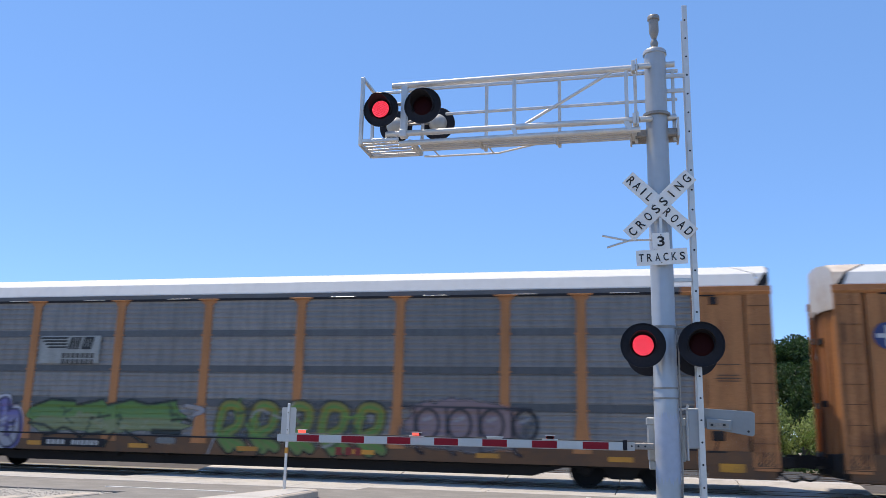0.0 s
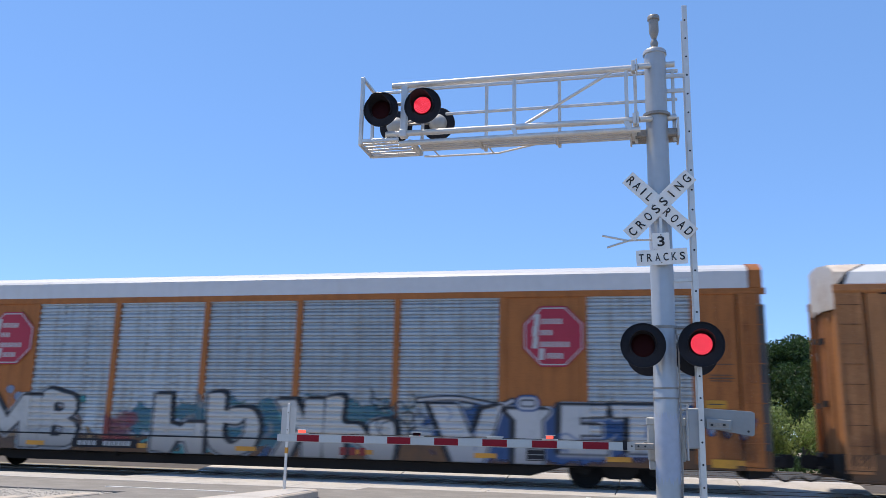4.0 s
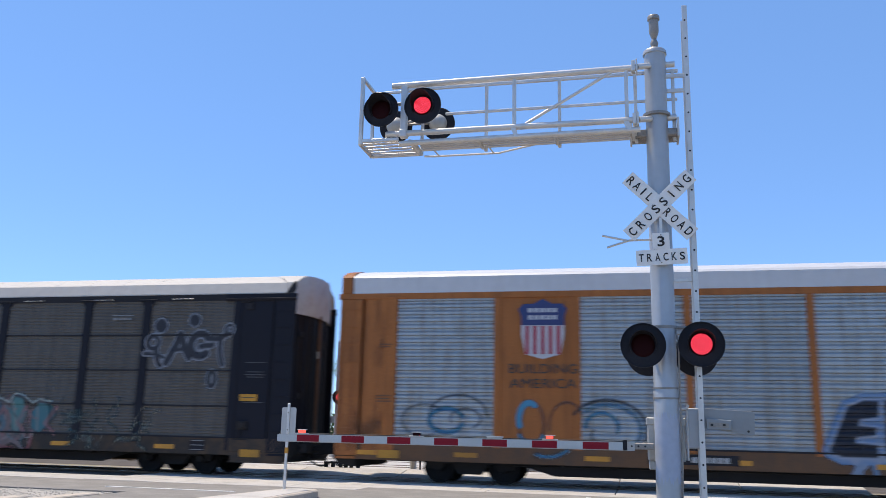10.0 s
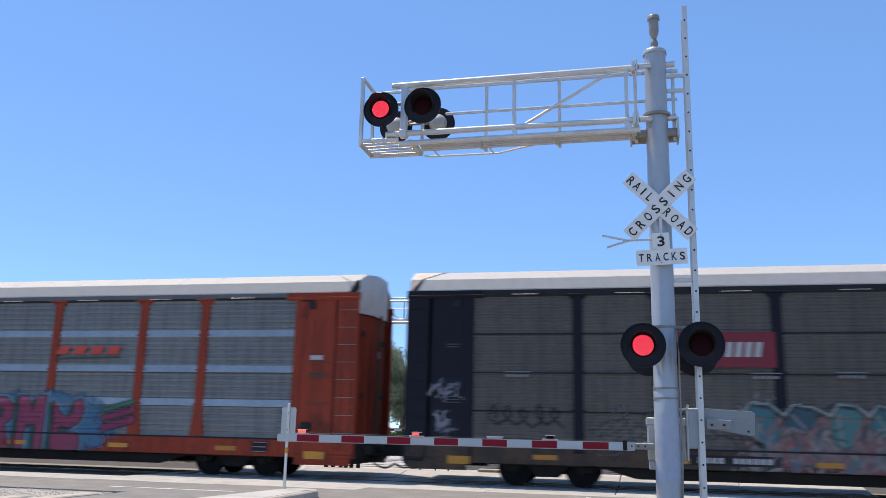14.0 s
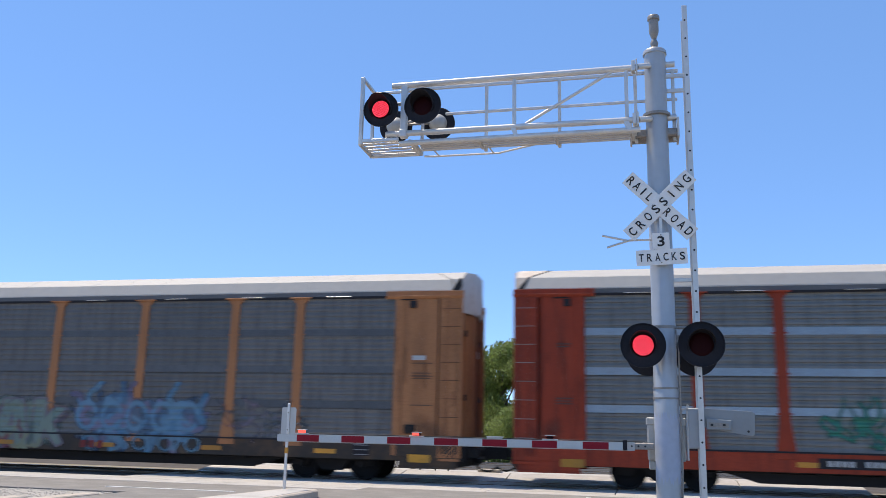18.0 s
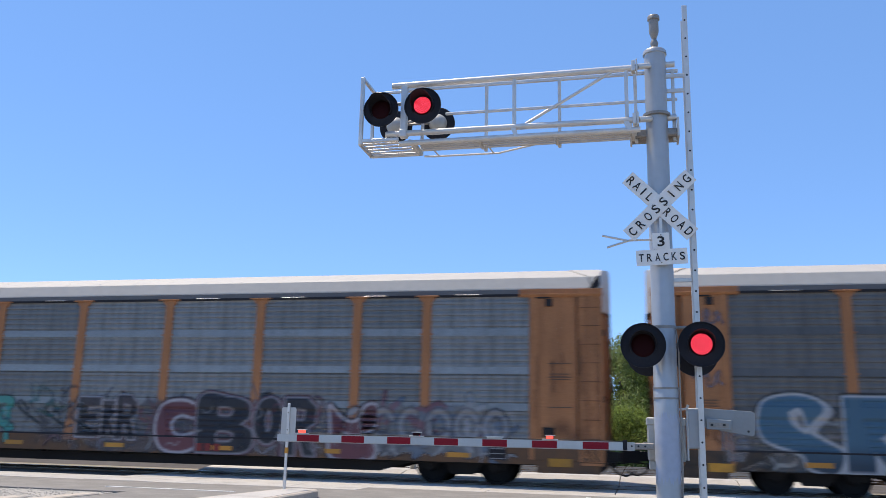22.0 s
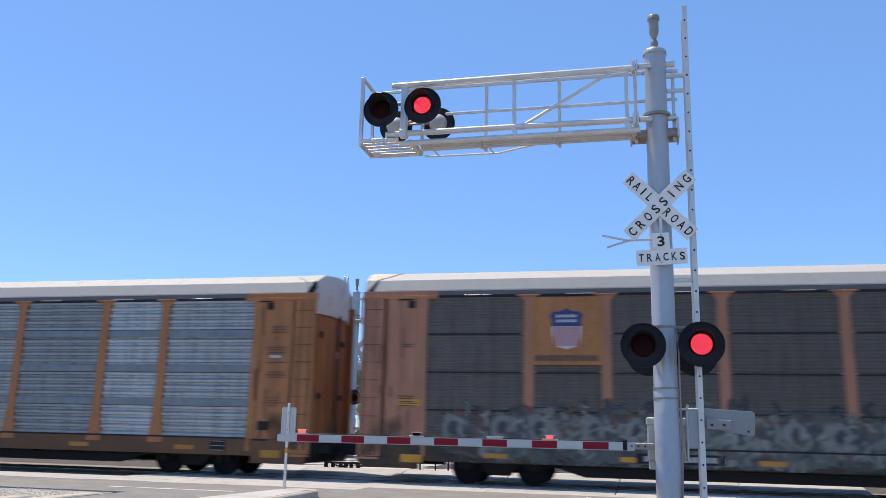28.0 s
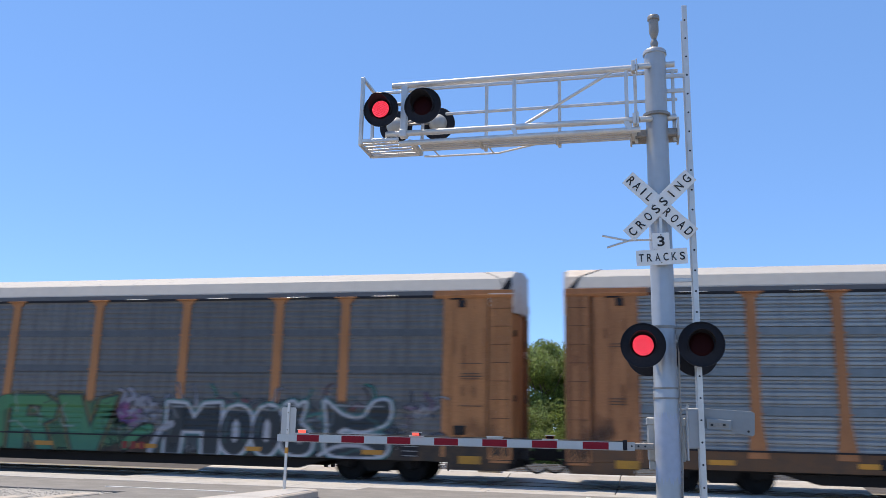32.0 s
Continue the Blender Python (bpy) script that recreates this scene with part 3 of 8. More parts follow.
    part("lower_crossarm", Shape().tube((X(0.06), Y(12.36), 2.84), (X(0.84), Y(12.36), 2.84), 0.025, 10), DARKSTEEL, root, smooth=True)
    for x in (0.05, 0.83):
        part("lamp_bracket", Shape().path([(X(x), Y(12.36), 2.84), (X(x), Y(12.15), 2.62)], 0.022), DARKSTEEL, root)
        part("rear_lamp_bracket", Shape().path([(X(x), Y(12.36), 2.84), (X(x), Y(12.6), 2.62)], 0.022), DARKSTEEL, root)
    flasher(root, X(0.05), Y(12.05), 2.555, 0.312, -1, 0)
    flasher(root, X(0.832), Y(12.05), 2.57, 0.312, -1, 1)
    flasher(root, X(0.12), Y(12.72), 2.49, 0.312, 1, 0)
    flasher(root, X(0.79), Y(12.72), 2.49, 0.312, 1, 1)
    # signs
    ys = Y(12.15)
    def word(blade, text, first, step, size, y=-0.008):
        for i, ch in enumerate(text):
            w = {"I": 0.022, "L": 0.06}.get(ch, size[0])
            part("letter", letters(ch, w, size[1], 0.012), INK, blade, at=(first + i * step, y, 0.0))
    for turn, off in ((45.0, 0.0), (-44.5, 0.008)):
        at = pose(-0.007, ys - off - 0.012, 4.592, 0, turn, 0)
        blade = part("crossbuck_blade", Shape().box(-0.63, 0.63, -0.003, 0.003, -0.114, 0.114), SIGNWHITE, root, "white crossbuck blade with black letters", at, bevel=0.002)
        for x in (-0.07, 0.07):
            part("bolt", Shape().lathe([(0, -0.009), (0.012, -0.009), (0.012, 0)], "y", 8, (x, -0.003, x * (1 if turn > 0 else -1))), DARKSTEEL, blade)
        if turn > 0:
            word(blade, "RAIL", -0.555, 0.122, (0.088, 0.13)), word(blade, "ROAD", 0.15, 0.137, (0.085, 0.13))
        else:
            word(blade, "CROSSING", -0.545, 0.156, (0.088, 0.13))
    three = part("track_count_plate", Shape().box(-0.12, 0.12, -0.003, 0.003, -0.12, 0.12), SIGNWHITE, root, "white plate with a black 3", pose(-0.005, ys - 0.02, 4.062, 0, -1.5, 0), bevel=0.002)
    part("letter", letters("3", 0.1, 0.15, 0.02), INK, three, at=(0, -0.007, -0.005))
    tr = part("tracks_plate", Shape().box(-0.357, 0.357, -0.003, 0.003, -0.115, 0.115), SIGNWHITE, root, "white plate reading TRACKS in black", pose(0.0, ys - 0.014, 3.828, 0, -2.2, 0), bevel=0.002)
    word(tr, "TRACKS", -0.285, 0.114, (0.07, 0.115), -0.007)
    for x in (-0.005,):
        for z in (4.15, 3.745):
            part("bolt", Shape().lathe([(0, -0.009), (0.01, -0.009), (0.01, 0)], "y", 8, (x, ys - 0.022, z)), DARKSTEEL, root)
    part("sign_bracket", Shape().box(-0.02, 0.02, ys - 0.006, 0.0, 3.8, 4.6), GALV, root)
    part("rod", Shape().path([(-0.1, ys + 0.04, 4.1), (-0.475, ys + 0.02, 4.09), (-0.835, ys, 4.17)], 0.016, 8), GALV, root, "thin bent steel rod", smooth=True)
    part("rod", Shape().tube((-0.42, ys + 0.02, 4.1), (-0.765, ys, 3.99), 0.016, 8), GALV, root, "thin steel rod", smooth=True)
    # ladder, seen edge on
    part("ladder_rail", Shape().box(X(0.766), X(0.842), Y(12.28), Y(12.31), 0.1, 7.8), GALV, root, "perforated ladder rail", bevel=0.004)
    part("ladder_rail", Shape().box(X(0.766), X(0.842), Y(12.68), Y(12.71), 0.1, 7.75), GALV, root, "perforated ladder rail", bevel=0.004)
    for i in range(25):
        part("rung", Shape().tube((X(0.804), Y(12.3), 0.35 + i * 0.3), (X(0.804), Y(12.7), 0.35 + i * 0.3), 0.011, 8), GALV, root)
        part("rung_bolt", Shape().lathe([(0, -0.004), (0.015, -0.004), (0.015, 0)], "y", 8, (X(0.804), Y(12.28), 0.35 + i * 0.3)), INK, root)
    for z in (6.69, 6.45, 3.53, 0.28):
        part("ladder_bracket", Shape().box(0.1, X(0.8), Y(12.36), Y(12.4), z - 0.03, z + 0.03), GALV, root, bevel=0.006)
    return root


def crossing_gate():
    """Gate mechanism on the mast and the lowered arm with its stripes and lamps."""
    sx, sy = SP
    root = thing("crossing_gate", "lowered crossing gate arm with red and white stripes", "crossing gate", "crossing gates", at=(sx, sy, 0))
    X, Y = (lambda x: x - sx), (lambda y: y - sy)
    part("mechanism_box", Shape().box(X(0.075), X(0.6), Y(12.5), Y(12.86), 0.98, 1.56), BOXGREY, root, "light grey gate mechanism box", bevel=0.02)
    part("mechanism_base", Shape().box(X(0.09), X(0.555), Y(12.5), Y(12.86), 0.86, 0.975), BOXGREY, root, bevel=0.012)
    part("mechanism_lid", Shape().box(X(0.06), X(0.615), Y(12.485), Y(12.87), 1.47, 1.585), BOXGREY, root, bevel=0.02)
    part("lid_hook", Shape().path([(X(0.47), Y(12.45), 1.69), (X(0.62), Y(12.45), 1.705), (X(0.645), Y(12.45), 1.76)], 0.018), GALV, root, "bright bent lid hook")
    part("relay_box", Shape().box(X(0.625), X(0.8), Y(12.5), Y(12.75), 1.16, 1.72), MAST, root, "pale relay box", bevel=0.015)
    part("conduit", Shape().path([(X(0.62), Y(12.45), 1.0), (X(0.625), Y(12.45), 1.68)], 0.016), GALV, root)
    arm = [(0.84, 1.715), (0.84, 1.455), (1.47, 1.345), (1.5, 1.375), (1.515, 1.655), (1.48, 1.68)]
    part("counterweight_arm", Shape().prism([(X(x), z) for x, z in arm], Y(12.36), Y(12.385)), COUNTER, root, "pale blue-grey counterweight plate", bevel=0.004)
    part("arm_bolt", Shape().lathe([(0, -0.014), (0.016, -0.014), (0.016, 0)], "y", 8, (X(1.42), Y(12.36), 1.41)), INK, root)
    cw = part("counterweight", Shape().prism([(X(0.87), 1.575), (X(0.87), 1.43), (X(1.2), 1.42), (X(1.2), 1.555)], Y(12.3), Y(12.355)), COUNTER, root, "grey counterweight block", bevel=0.008)
    part("label_plate", Shape().prism([(X(0.9), 1.525), (X(0.9), 1.46), (X(1.16), 1.452), (X(1.16), 1.512)], Y(12.293), Y(12.298)), DARKSTEEL, cw, "small tarnished label plate")
    for x in (0.94, 1.1):
        part("label_mark", Shape().box(X(x) - 0.018, X(x) + 0.018, Y(12.288), Y(12.291), 1.475, 1.505), INK, cw)
    part("shaft", Shape().tube((X(0.05), Y(12.2), 1.19), (X(0.05), Y(12.75), 1.19), 0.05, 16), DARKSTEEL, root, smooth=True)
    part("arm_clamp", Shape().box(X(-0.2), X(0.16), Y(12.08), Y(12.16), 1.135, 1.225), DARKSTEEL, root, "brown steel arm clamp", bevel=0.01)
    for x in (-0.14, -0.05, 0.04):
        part("clamp_bolt", Shape().lathe([(0, -0.014), (0.014, -0.014), (0.014, 0)], "y", 8, (X(x), Y(12.08), 1.18)), INK, root)
    part("break_pin_plate", Shape().box(X(-0.26), X(-0.2), Y(12.06), Y(12.14), 1.12, 1.26), BLACK, root, bevel=0.006)
    x = -0.235
    edges = [-0.235, -0.45] + [-0.45 - 0.3535 * i for i in range(1, 14)] + [-5.36]
    for i, (a, b) in enumerate(zip(edges, edges[1:])):
        part("arm_stripe", Shape().box(X(b), X(a), Y(12.065), Y(12.1), 1.126, 1.222), ARMRED if i % 2 else ARMWHITE, root, "red stripe" if i % 2 else "white stripe")
    part("arm_core", Shape().box(X(-5.34), X(-0.1), Y(12.075), Y(12.09), 1.116, 1.232), BOXGREY, root, "pale fibreglass arm")
    part("arm_cable", Shape().tube((X(-5.0), Y(12.085), 1.245), (X(-0.2), Y(12.085), 1.24), 0.006, 6), RUBBER, root, "thin black cable along the arm")
    for x, phase in ((-4.97, 2), (-3.19, 0), (-1.255, 1), (-2.04, 3)):
        base = part("arm_lamp", Shape().box(X(x) - 0.11, X(x) + 0.11, Y(12.06), Y(12.1), 1.232, 1.25), ARMWHITE, root, "small lamp bracket", bevel=0.004)
        if phase == 3:
            part("cap", Shape().box(X(x) - 0.12, X(x) + 0.12, Y(12.055), Y(12.105), 1.25, 1.266), ARMWHITE, base, bevel=0.004)
            continue
        part("lamp_lens", Shape().box(X(x) - 0.055, X(x) + 0.055, Y(12.045), Y(12.11), 1.25, 1.292), LENSDARK if phase < 2 else SMALLLED, base, "red lamp lens", bevel=0.012)
        part("lamp_top", Shape().box(X(x) - 0.07, X(x) + 0.07, Y(12.04), Y(12.115), 1.292, 1.303), ARMWHITE, base, bevel=0.003)
        if phase < 2:
            LAMPS.append((part("light_strip", Shape().box(-0.05, 0.05, -0.002, 0.002, -0.018, 0.018), SMALLLED, base, "small red light", (X(x), Y(12.055), 1.271)), phase))
    return root


def walk_rail():
    """A low dark rack, two posts, a bollard and a small pad between the tracks."""
    rack = thing("low_rack", "low dark steel rack between the tracks", "rack", at=(-9.1, 25.5, 0.12))
    for x in (-0.53, -0.3, -0.05, 0.12, 0.3, 0.52):
        part("leg", Shape().box(x - 0.03, x + 0.03, -0.1, 0.1, -0.08, 0.2), DARKTRIM, rack, bevel=0.004)
    part("bar", Shape().box(-0.56, 0.56, -0.12, 0.12, 0.16, 0.22), DARKTRIM, rack, bevel=0.008)
    for x in (-6.12, -5.72, -6.6):
        stake = thing("marker_stake", "slim black steel stake beside the track", "stake", "stakes beside the track", at=(x, 25.5, 0.12))
        part("shaft", Shape().box(-0.02, 0.02, -0.02, 0.02, -0.05, 0.75), DARKTRIM, stake, bevel=0.004)
        part("cap", Shape().box(-0.026, 0.026, -0.026, 0.026, 0.75, 0.78), DARKSTEEL, stake, bevel=0.004)
    post = thing("bollard", "short grey steel bollard", "bollard", at=(-6.95, 26.0, 0.17))
    part("body", Shape().lathe([(0, -0.05), (0.1, -0.05), (0.1, 0.85), (0.07, 0.9), (0, 0.92)], "z", 18), BOXGREY, post, smooth=True)
    pad = thing("equipment_pad", "small pale concrete pad beside the track", "concrete pad", at=(-4.45, 25.6, 0.17))
    part("slab", Shape().box(-0.35, 0.35, -0.2, 0.2, -0.05, 0.09), CONCRETE, pad, bevel=0.02)


def flasher_post():
    """A slim signal post past the tracks with one pair of lamps."""
    root = thing("flasher_post", "slim aluminium signal post with a pair of red lamps", "crossing signal", at=(-12.68, 34.5, 0.17))
    part("post", Shape().lathe([(0, 0), (0.08, 0), (0.07, 4.9), (0, 4.92)], "z", 16), MAST, root, smooth=True)
    part("foot", Shape().lathe([(0, 0), (0.24, 0), (0.22, 0.3), (0.1, 0.45), (0, 0.45)], "z", 20), BOXGREY, root, "wide cast foot", smooth=True)
    part("crossarm", Shape().tube((-0.55, 0, 2.6), (0.2, 0, 2.6), 0.03, 10), DARKSTEEL, root, smooth=True)
    flasher(root, -0.53, -0.14, 2.5, 0.29, -1, 0)
    flasher(root, 0.14, -0.14, 2.5, 0.29, -1, 1)
    return root


# ---- the train ----
PITCH, WIDE = 28.5, 1.6
DECK, EAVE = 1.03, 4.84
SIZES = {False: (27.38, 0.1, (1.84, 4.53, 6.49, 9.31, 12.11, 14.93, 17.77, 20.62, 22.57, 25.3)),
         True: (27.1, 0.12, (1.61, 4.32, 6.36, 9.09, 11.95, 14.76, 17.57, 20.43, 22.51, 25.13))}   # length, overhang of the left end and bay limits, open and boxed kind
AXLE_R = 0.42
WHEELSETS = []
CACHE = {}


def size_for(boxy):
    """Take up the measures of one kind of car."""
    global LEN, HALF, ZERO, EDGES
    LEN, over, edges = SIZES[boxy]
    HALF = LEN / 2
    ZERO = HALF - over
    EDGES = tuple(e + over for e in edges)


size_for(False)


def shared(key, build):
    key = (LEN, key)
    if key not in CACHE:
        CACHE[key] = build()
    return CACHE[key]


def ribbed(width, pitch, depth, seams=()):
    """A horizontally ribbed sheet with a flat back, thin upright battens and level seams; its lower left corner is the origin."""
    top = EAVE - DECK
    prof, z = [], 0.0
    while z < top - pitch * 0.5:
        prof += [(0.0, z + 0.02 * pitch), (0.0, z + 0.36 * pitch), (depth, z + 0.66 * pitch), (depth, z + 0.9 * pitch)]
        z += pitch
    prof += [(0.0, top), (depth + 0.02, top), (depth + 0.02, 0.0)]
    s = Shape().sweep(prof, 0, width, caps=False)
    n = 2 if width < 2.3 else 3
    for i in range(1, n):
        x = i * width / n
        s.box(x - 0.011, x + 0.011, 0.003, depth, 0.02, top - 0.02)
    return s.mesh("side_panel")


def flat_panel(width):
    """A solid sheet with a raised rib down each edge."""
    top = EAVE - DECK
    s, w = Shape(), width
    plan = [(0.0, 0.04), (0.0, 0.0), (0.03, 0.0), (0.035, -0.012), (0.09, -0.012), (0.095, 0.0), (w / 2 - 0.02, 0.0), (w / 2 - 0.012, 0.006), (w / 2 + 0.012, 0.006), (w / 2 + 0.02, 0.0),
            (w - 0.095, 0.0), (w - 0.09, -0.012), (w - 0.035, -0.012), (w - 0.03, 0.0), (w, 0.0), (w, 0.04)]
    n = len(plan)
    s.add([(x, y, 0) for x, y in plan] + [(x, y, top) for x, y in plan], [(i, (i + 1) % n, (i + 1) % n + n, i + n) for i in range(n)])
    return s.mesh("solid_panel")


def flared_post(flare_foot):
    w, f, g = 0.125, 0.22, 0.24 if flare_foot else 0.14
    o = [(-g, DECK - 0.18), (g, DECK - 0.18), (w, 1.75), (w, EAVE - 0.16), (f, EAVE - 0.05), (f, EAVE), (-f, EAVE), (-f, EAVE - 0.05), (-w, EAVE - 0.16), (-w, 1.75)]
    s = Shape().prism(o, -WIDE, -WIDE + 0.07)
    s.box(-0.31, 0.31, -WIDE - 0.05, -WIDE + 0.03, EAVE - 0.02, EAVE + 0.015)
    for z in (1.9, 2.85, 3.83):
        for x in (-w - 0.02, w + 0.02):
            s.box(x - 0.03, x + 0.03, -WIDE - 0.004, -WIDE + 0.05, z - 0.022, z + 0.022)
    return s.mesh("post", bevel=0.006)


def straight_post():
    return Shape().box(-0.09, 0.09, -WIDE, -WIDE + 0.07, DECK - 0.1, EAVE + 0.02).mesh("post", bevel=0.008)


def roof_profile(boxy):
    """Upright shaded fascia, a sloping lit shoulder, then an almost flat crown."""
    if boxy:
        return [(-1.6, EAVE + 0.1), (-1.6, 5.37), (-1.54, 5.44), (-1.2, 5.585), (-0.8, 5.68), (-0.4, 5.73), (0.0, 5.75)]
    return [(-1.5, EAVE + 0.14), (-1.57, EAVE + 0.15), (-1.57, EAVE + 0.18), (-1.475, 5.31), (-1.45, 5.335), (-1.0, 5.565), (-0.95, 5.59), (-0.4, 5.65), (0.0, 5.66)]


def roof_skin(x0, x1, boxy, lift=0.0):
    """The roof sheet between two x, each a function of height."""
    half = [(y * (1 + lift * 0.4), z + lift) for y, z in roof_profile(boxy)]
    full = half + [(-y, z) for y, z in half[-2::-1]]
    outline = full + [(y * 0.985, z - 0.03) for y, z in full[::-1]]
    n = len(outline)
    v = [(x0(z), y, z) for y, z in outline] + [(x1(z), y, z) for y, z in outline]
    return Shape().add(v, [(i, (i + 1) % n, (i + 1) % n + n, i + n) for i in range(n)] + [(i, i + 1, n - 2 - i, n - 1 - i) for i in range(n // 2 - 1)] + [(n + i + 1, n + i, 2 * n - 1 - i, 2 * n - 2 - i) for i in range(n // 2 - 1)])


def hood_seam(z):
    """How far from the car's end the roof's end hood begins: further in towards the crown."""
    return 0.36 + 0.12 * min(1.0, (z - EAVE - 0.15) / 0.32) + 0.5 * max(0.0, (z - 5.31) / 0.28)


def roof_mesh(boxy):
    end = (lambda z: HALF - 0.45) if boxy else (lambda z: HALF - hood_seam(z))
    return roof_skin(lambda z: -end(z), end, boxy).mesh("roof")


def roof_hood_mesh():
    """The hood over one end of the open kind of car, built for the +x end with the car's end at x = 0."""
    return roof_skin(lambda z: 0.03 - hood_seam(z), lambda z: -0.16, False, 0.008).mesh("roof_hood")


def roof_seam_mesh():
    """Dark sheet that draws the shaded gap between roof and hood, widest at the eave."""
    return roof_skin(lambda z: -0.012 - hood_seam(z), lambda z: 0.022 + 0.13 * max(0.0, 1 - (z - EAVE - 0.15) / 0.35) - hood_seam(z), False, 0.012).mesh("roof_seam")


def roof_notch_mesh():
    """A short dark plate for the shaded notch over the eave where the hood does not meet the roof."""
    e = EAVE + 0.16
    return Shape().prism([(-0.43, e), (-0.2, e), (-0.155, e + 0.12), (-0.17, e + 0.34), (-0.24, e + 0.3)], -1.582, -1.52).mesh("roof_seam")


def roof_rib_mesh(boxy):
    half = roof_profile(boxy)
    full = half + [(-y, z) for y, z in half[-2::-1]]
    return Shape().sweep([(y * 1.0015, z + 0.003) for y, z in full] + [(y * 0.99, z - 0.01) for y, z in full[::-1]], -0.018, 0.018).mesh("roof_rib")


def end_bulge(y):
    """The car's end is folded: its middle stands out beyond the corners."""
    return -0.3 * max(0.0, abs(y) - 0.55) / 1.0


def gable_mesh(boxy):
    """Folded sheet that closes the roof's end above the doors."""
    half = [(y * 0.985, z - 0.012) for y, z in roof_profile(boxy)]
    if boxy:
        half = [(y, z) for y, z in half if y < -0.55] + [(-0.55, 5.705), (0.0, 5.735)]
    else:
        half = half[2:-2] + [(-0.55, 5.62), (0.0, 5.645)]
    low = EAVE - (0.25 if boxy else 0.38)
    full = [(-1.55, low)] + half + [(-y, z) for y, z in half[-2::-1]] + [(1.55, low)]
    v, f = [], []
    for t in (0.03, -0.03):
        v += [(end_bulge(y) + t, y, z) for y, z in full] + [(end_bulge(y) + t, y, low) for y, z in full]
    n = len(full)
    for i in range(n - 1):
        f += [(i, i + 1, n + i + 1, n + i), (2 * n + i + 1, 2 * n + i, 3 * n + i, 3 * n + i + 1), (i + 1, i, 2 * n + i, 2 * n + i + 1)]
    return Shape().add(v, f).mesh("gable_end")


def end_side_mesh(w, mirror):
    """Solid sheet at the end of a side: ladder field, a deep open channel, a flat field and a proud edge post."""
    gap = 0.05 if mirror else 0.11
    edge = 0.28 if mirror and LEN < 27.2 else 0.14
    plan = [(edge, 0.06), (edge, 0.006), (0.725, 0.006), (0.725, 0.14), (0.725 + gap, 0.14), (0.725 + gap, 0.006), (w - 0.25, 0.006), (w - 0.235, -0.014), (w - 0.02, -0.014), (w, 0.06)]
    plan = [((w - x) if mirror else x, -WIDE + y) for x, y in plan]
    n = len(plan)
    z0, z1 = DECK - 0.35, EAVE
    s = Shape().add([(x, y, z0) for x, y in plan] + [(x, y, z1) for x, y in plan], [(i, i + 1, i + 1 + n, i + n) for i in range(n - 1)])
    return s.mesh("end_panel")


def eave_plate_mesh(w, mirror):
    a, b = (-0.25, w - 0.1) if mirror else (0.1, w + 0.25)
    s = Shape().box(a, b, -WIDE - 0.022, -WIDE + 0.03, EAVE - 0.05, EAVE + 0.01)
    if LEN > 27.2:
        s = Shape().sweep([(-WIDE - 0.02, EAVE - 0.06), (-WIDE + 0.04, EAVE - 0.06), (-WIDE + 0.04, EAVE + 0.15), (-WIDE + 0.0, EAVE + 0.15), (-WIDE - 0.0, EAVE + 0.03), (-WIDE - 0.06, EAVE + 0.02), (-WIDE - 0.06, EAVE)], a, b)
    return s.mesh("eave_plate", bevel=0.004)


def end_door_mesh(boxy):
    """One folding leaf across half the car's end, built for the +x end."""
    plan, y = [(-0.03, 0.02)], 0.02
    while y < 1.5:
        plan += [(end_bulge(y), y), (end_bulge(y + 0.17), y + 0.17), (end_bulge(y + 0.21) + 0.05, y + 0.21), (end_bulge(y + 0.36) + 0.05, min(1.53, y + 0.36))]
        y += 0.38
    plan += [(-0.3, 1.54), (-0.55, 1.54), (-0.55, 1.5), (-0.34, 1.5)]
    n = len(plan)
    s = Shape().add([(x, y, 0.95) for x, y in plan] + [(x, y, EAVE - (0.26 if boxy else 0.4)) for x, y in plan], [(i, (i + 1) % n, (i + 1) % n + n, i + n) for i in range(n)])
    return s.mesh("end_door")


def sill_mesh():
    prof = [(-WIDE + 0.01, 0.56), (-WIDE + 0.1, 0.56), (-WIDE + 0.1, 0.6), (-WIDE + 0.05, 0.6), (-WIDE + 0.05, 0.97), (-WIDE + 0.1, 0.97), (-WIDE + 0.1, DECK), (-WIDE + 0.01, DECK)]
    s = Shape().sweep(prof, -HALF + 0.1, HALF - 0.1)
    for x in np.arange(-12, 12.1, 1.2):
        s.box(x - 0.03, x + 0.03, -WIDE + 0.02, -WIDE + 0.06, 0.58, DECK - 0.01)
    return s.mesh("side_sill")


def centre_sill_mesh():
    s = Shape().box(-HALF + 0.25, HALF - 0.25, -0.35, 0.35, 0.5, 0.98)
    s.sweep([(-0.45, 0.34), (0.45, 0.34), (0.4, 0.55), (-0.4, 0.55)], -7.0, 7.0)
    for y in (-1.2, 1.1):
        s.prism([(-8.7, 0.56), (-7.7, 0.27), (7.7, 0.27), (8.7, 0.56), (8.7, 0.97), (-8.7, 0.97)], y, y + 0.1)
    for x in np.arange(-7.5, 7.6, 2.5):
        s.prism([(x - 0.05, 0.5), (x + 0.05, 0.5), (x + 0.05, 0.98), (x - 0.05, 0.98)], -1.5, 1.5)
    s.tube((-3.2, -0.9, 0.62), (-1.9, -0.9, 0.62), 0.2, 14)
    s.box(1.2, 1.9, -1.15, -0.7, 0.45, 0.9)
    s.tube((2.6, -0.8, 0.66), (3.2, -0.8, 0.66), 0.16, 12)
    s.box(-4.6, -4.1, -1.3, -1.05, 0.42, 0.62)
    s.tube((-9, -1.2, 0.5), (9, -1.2, 0.52), 0.02, 6)
    return s.mesh("underframe")


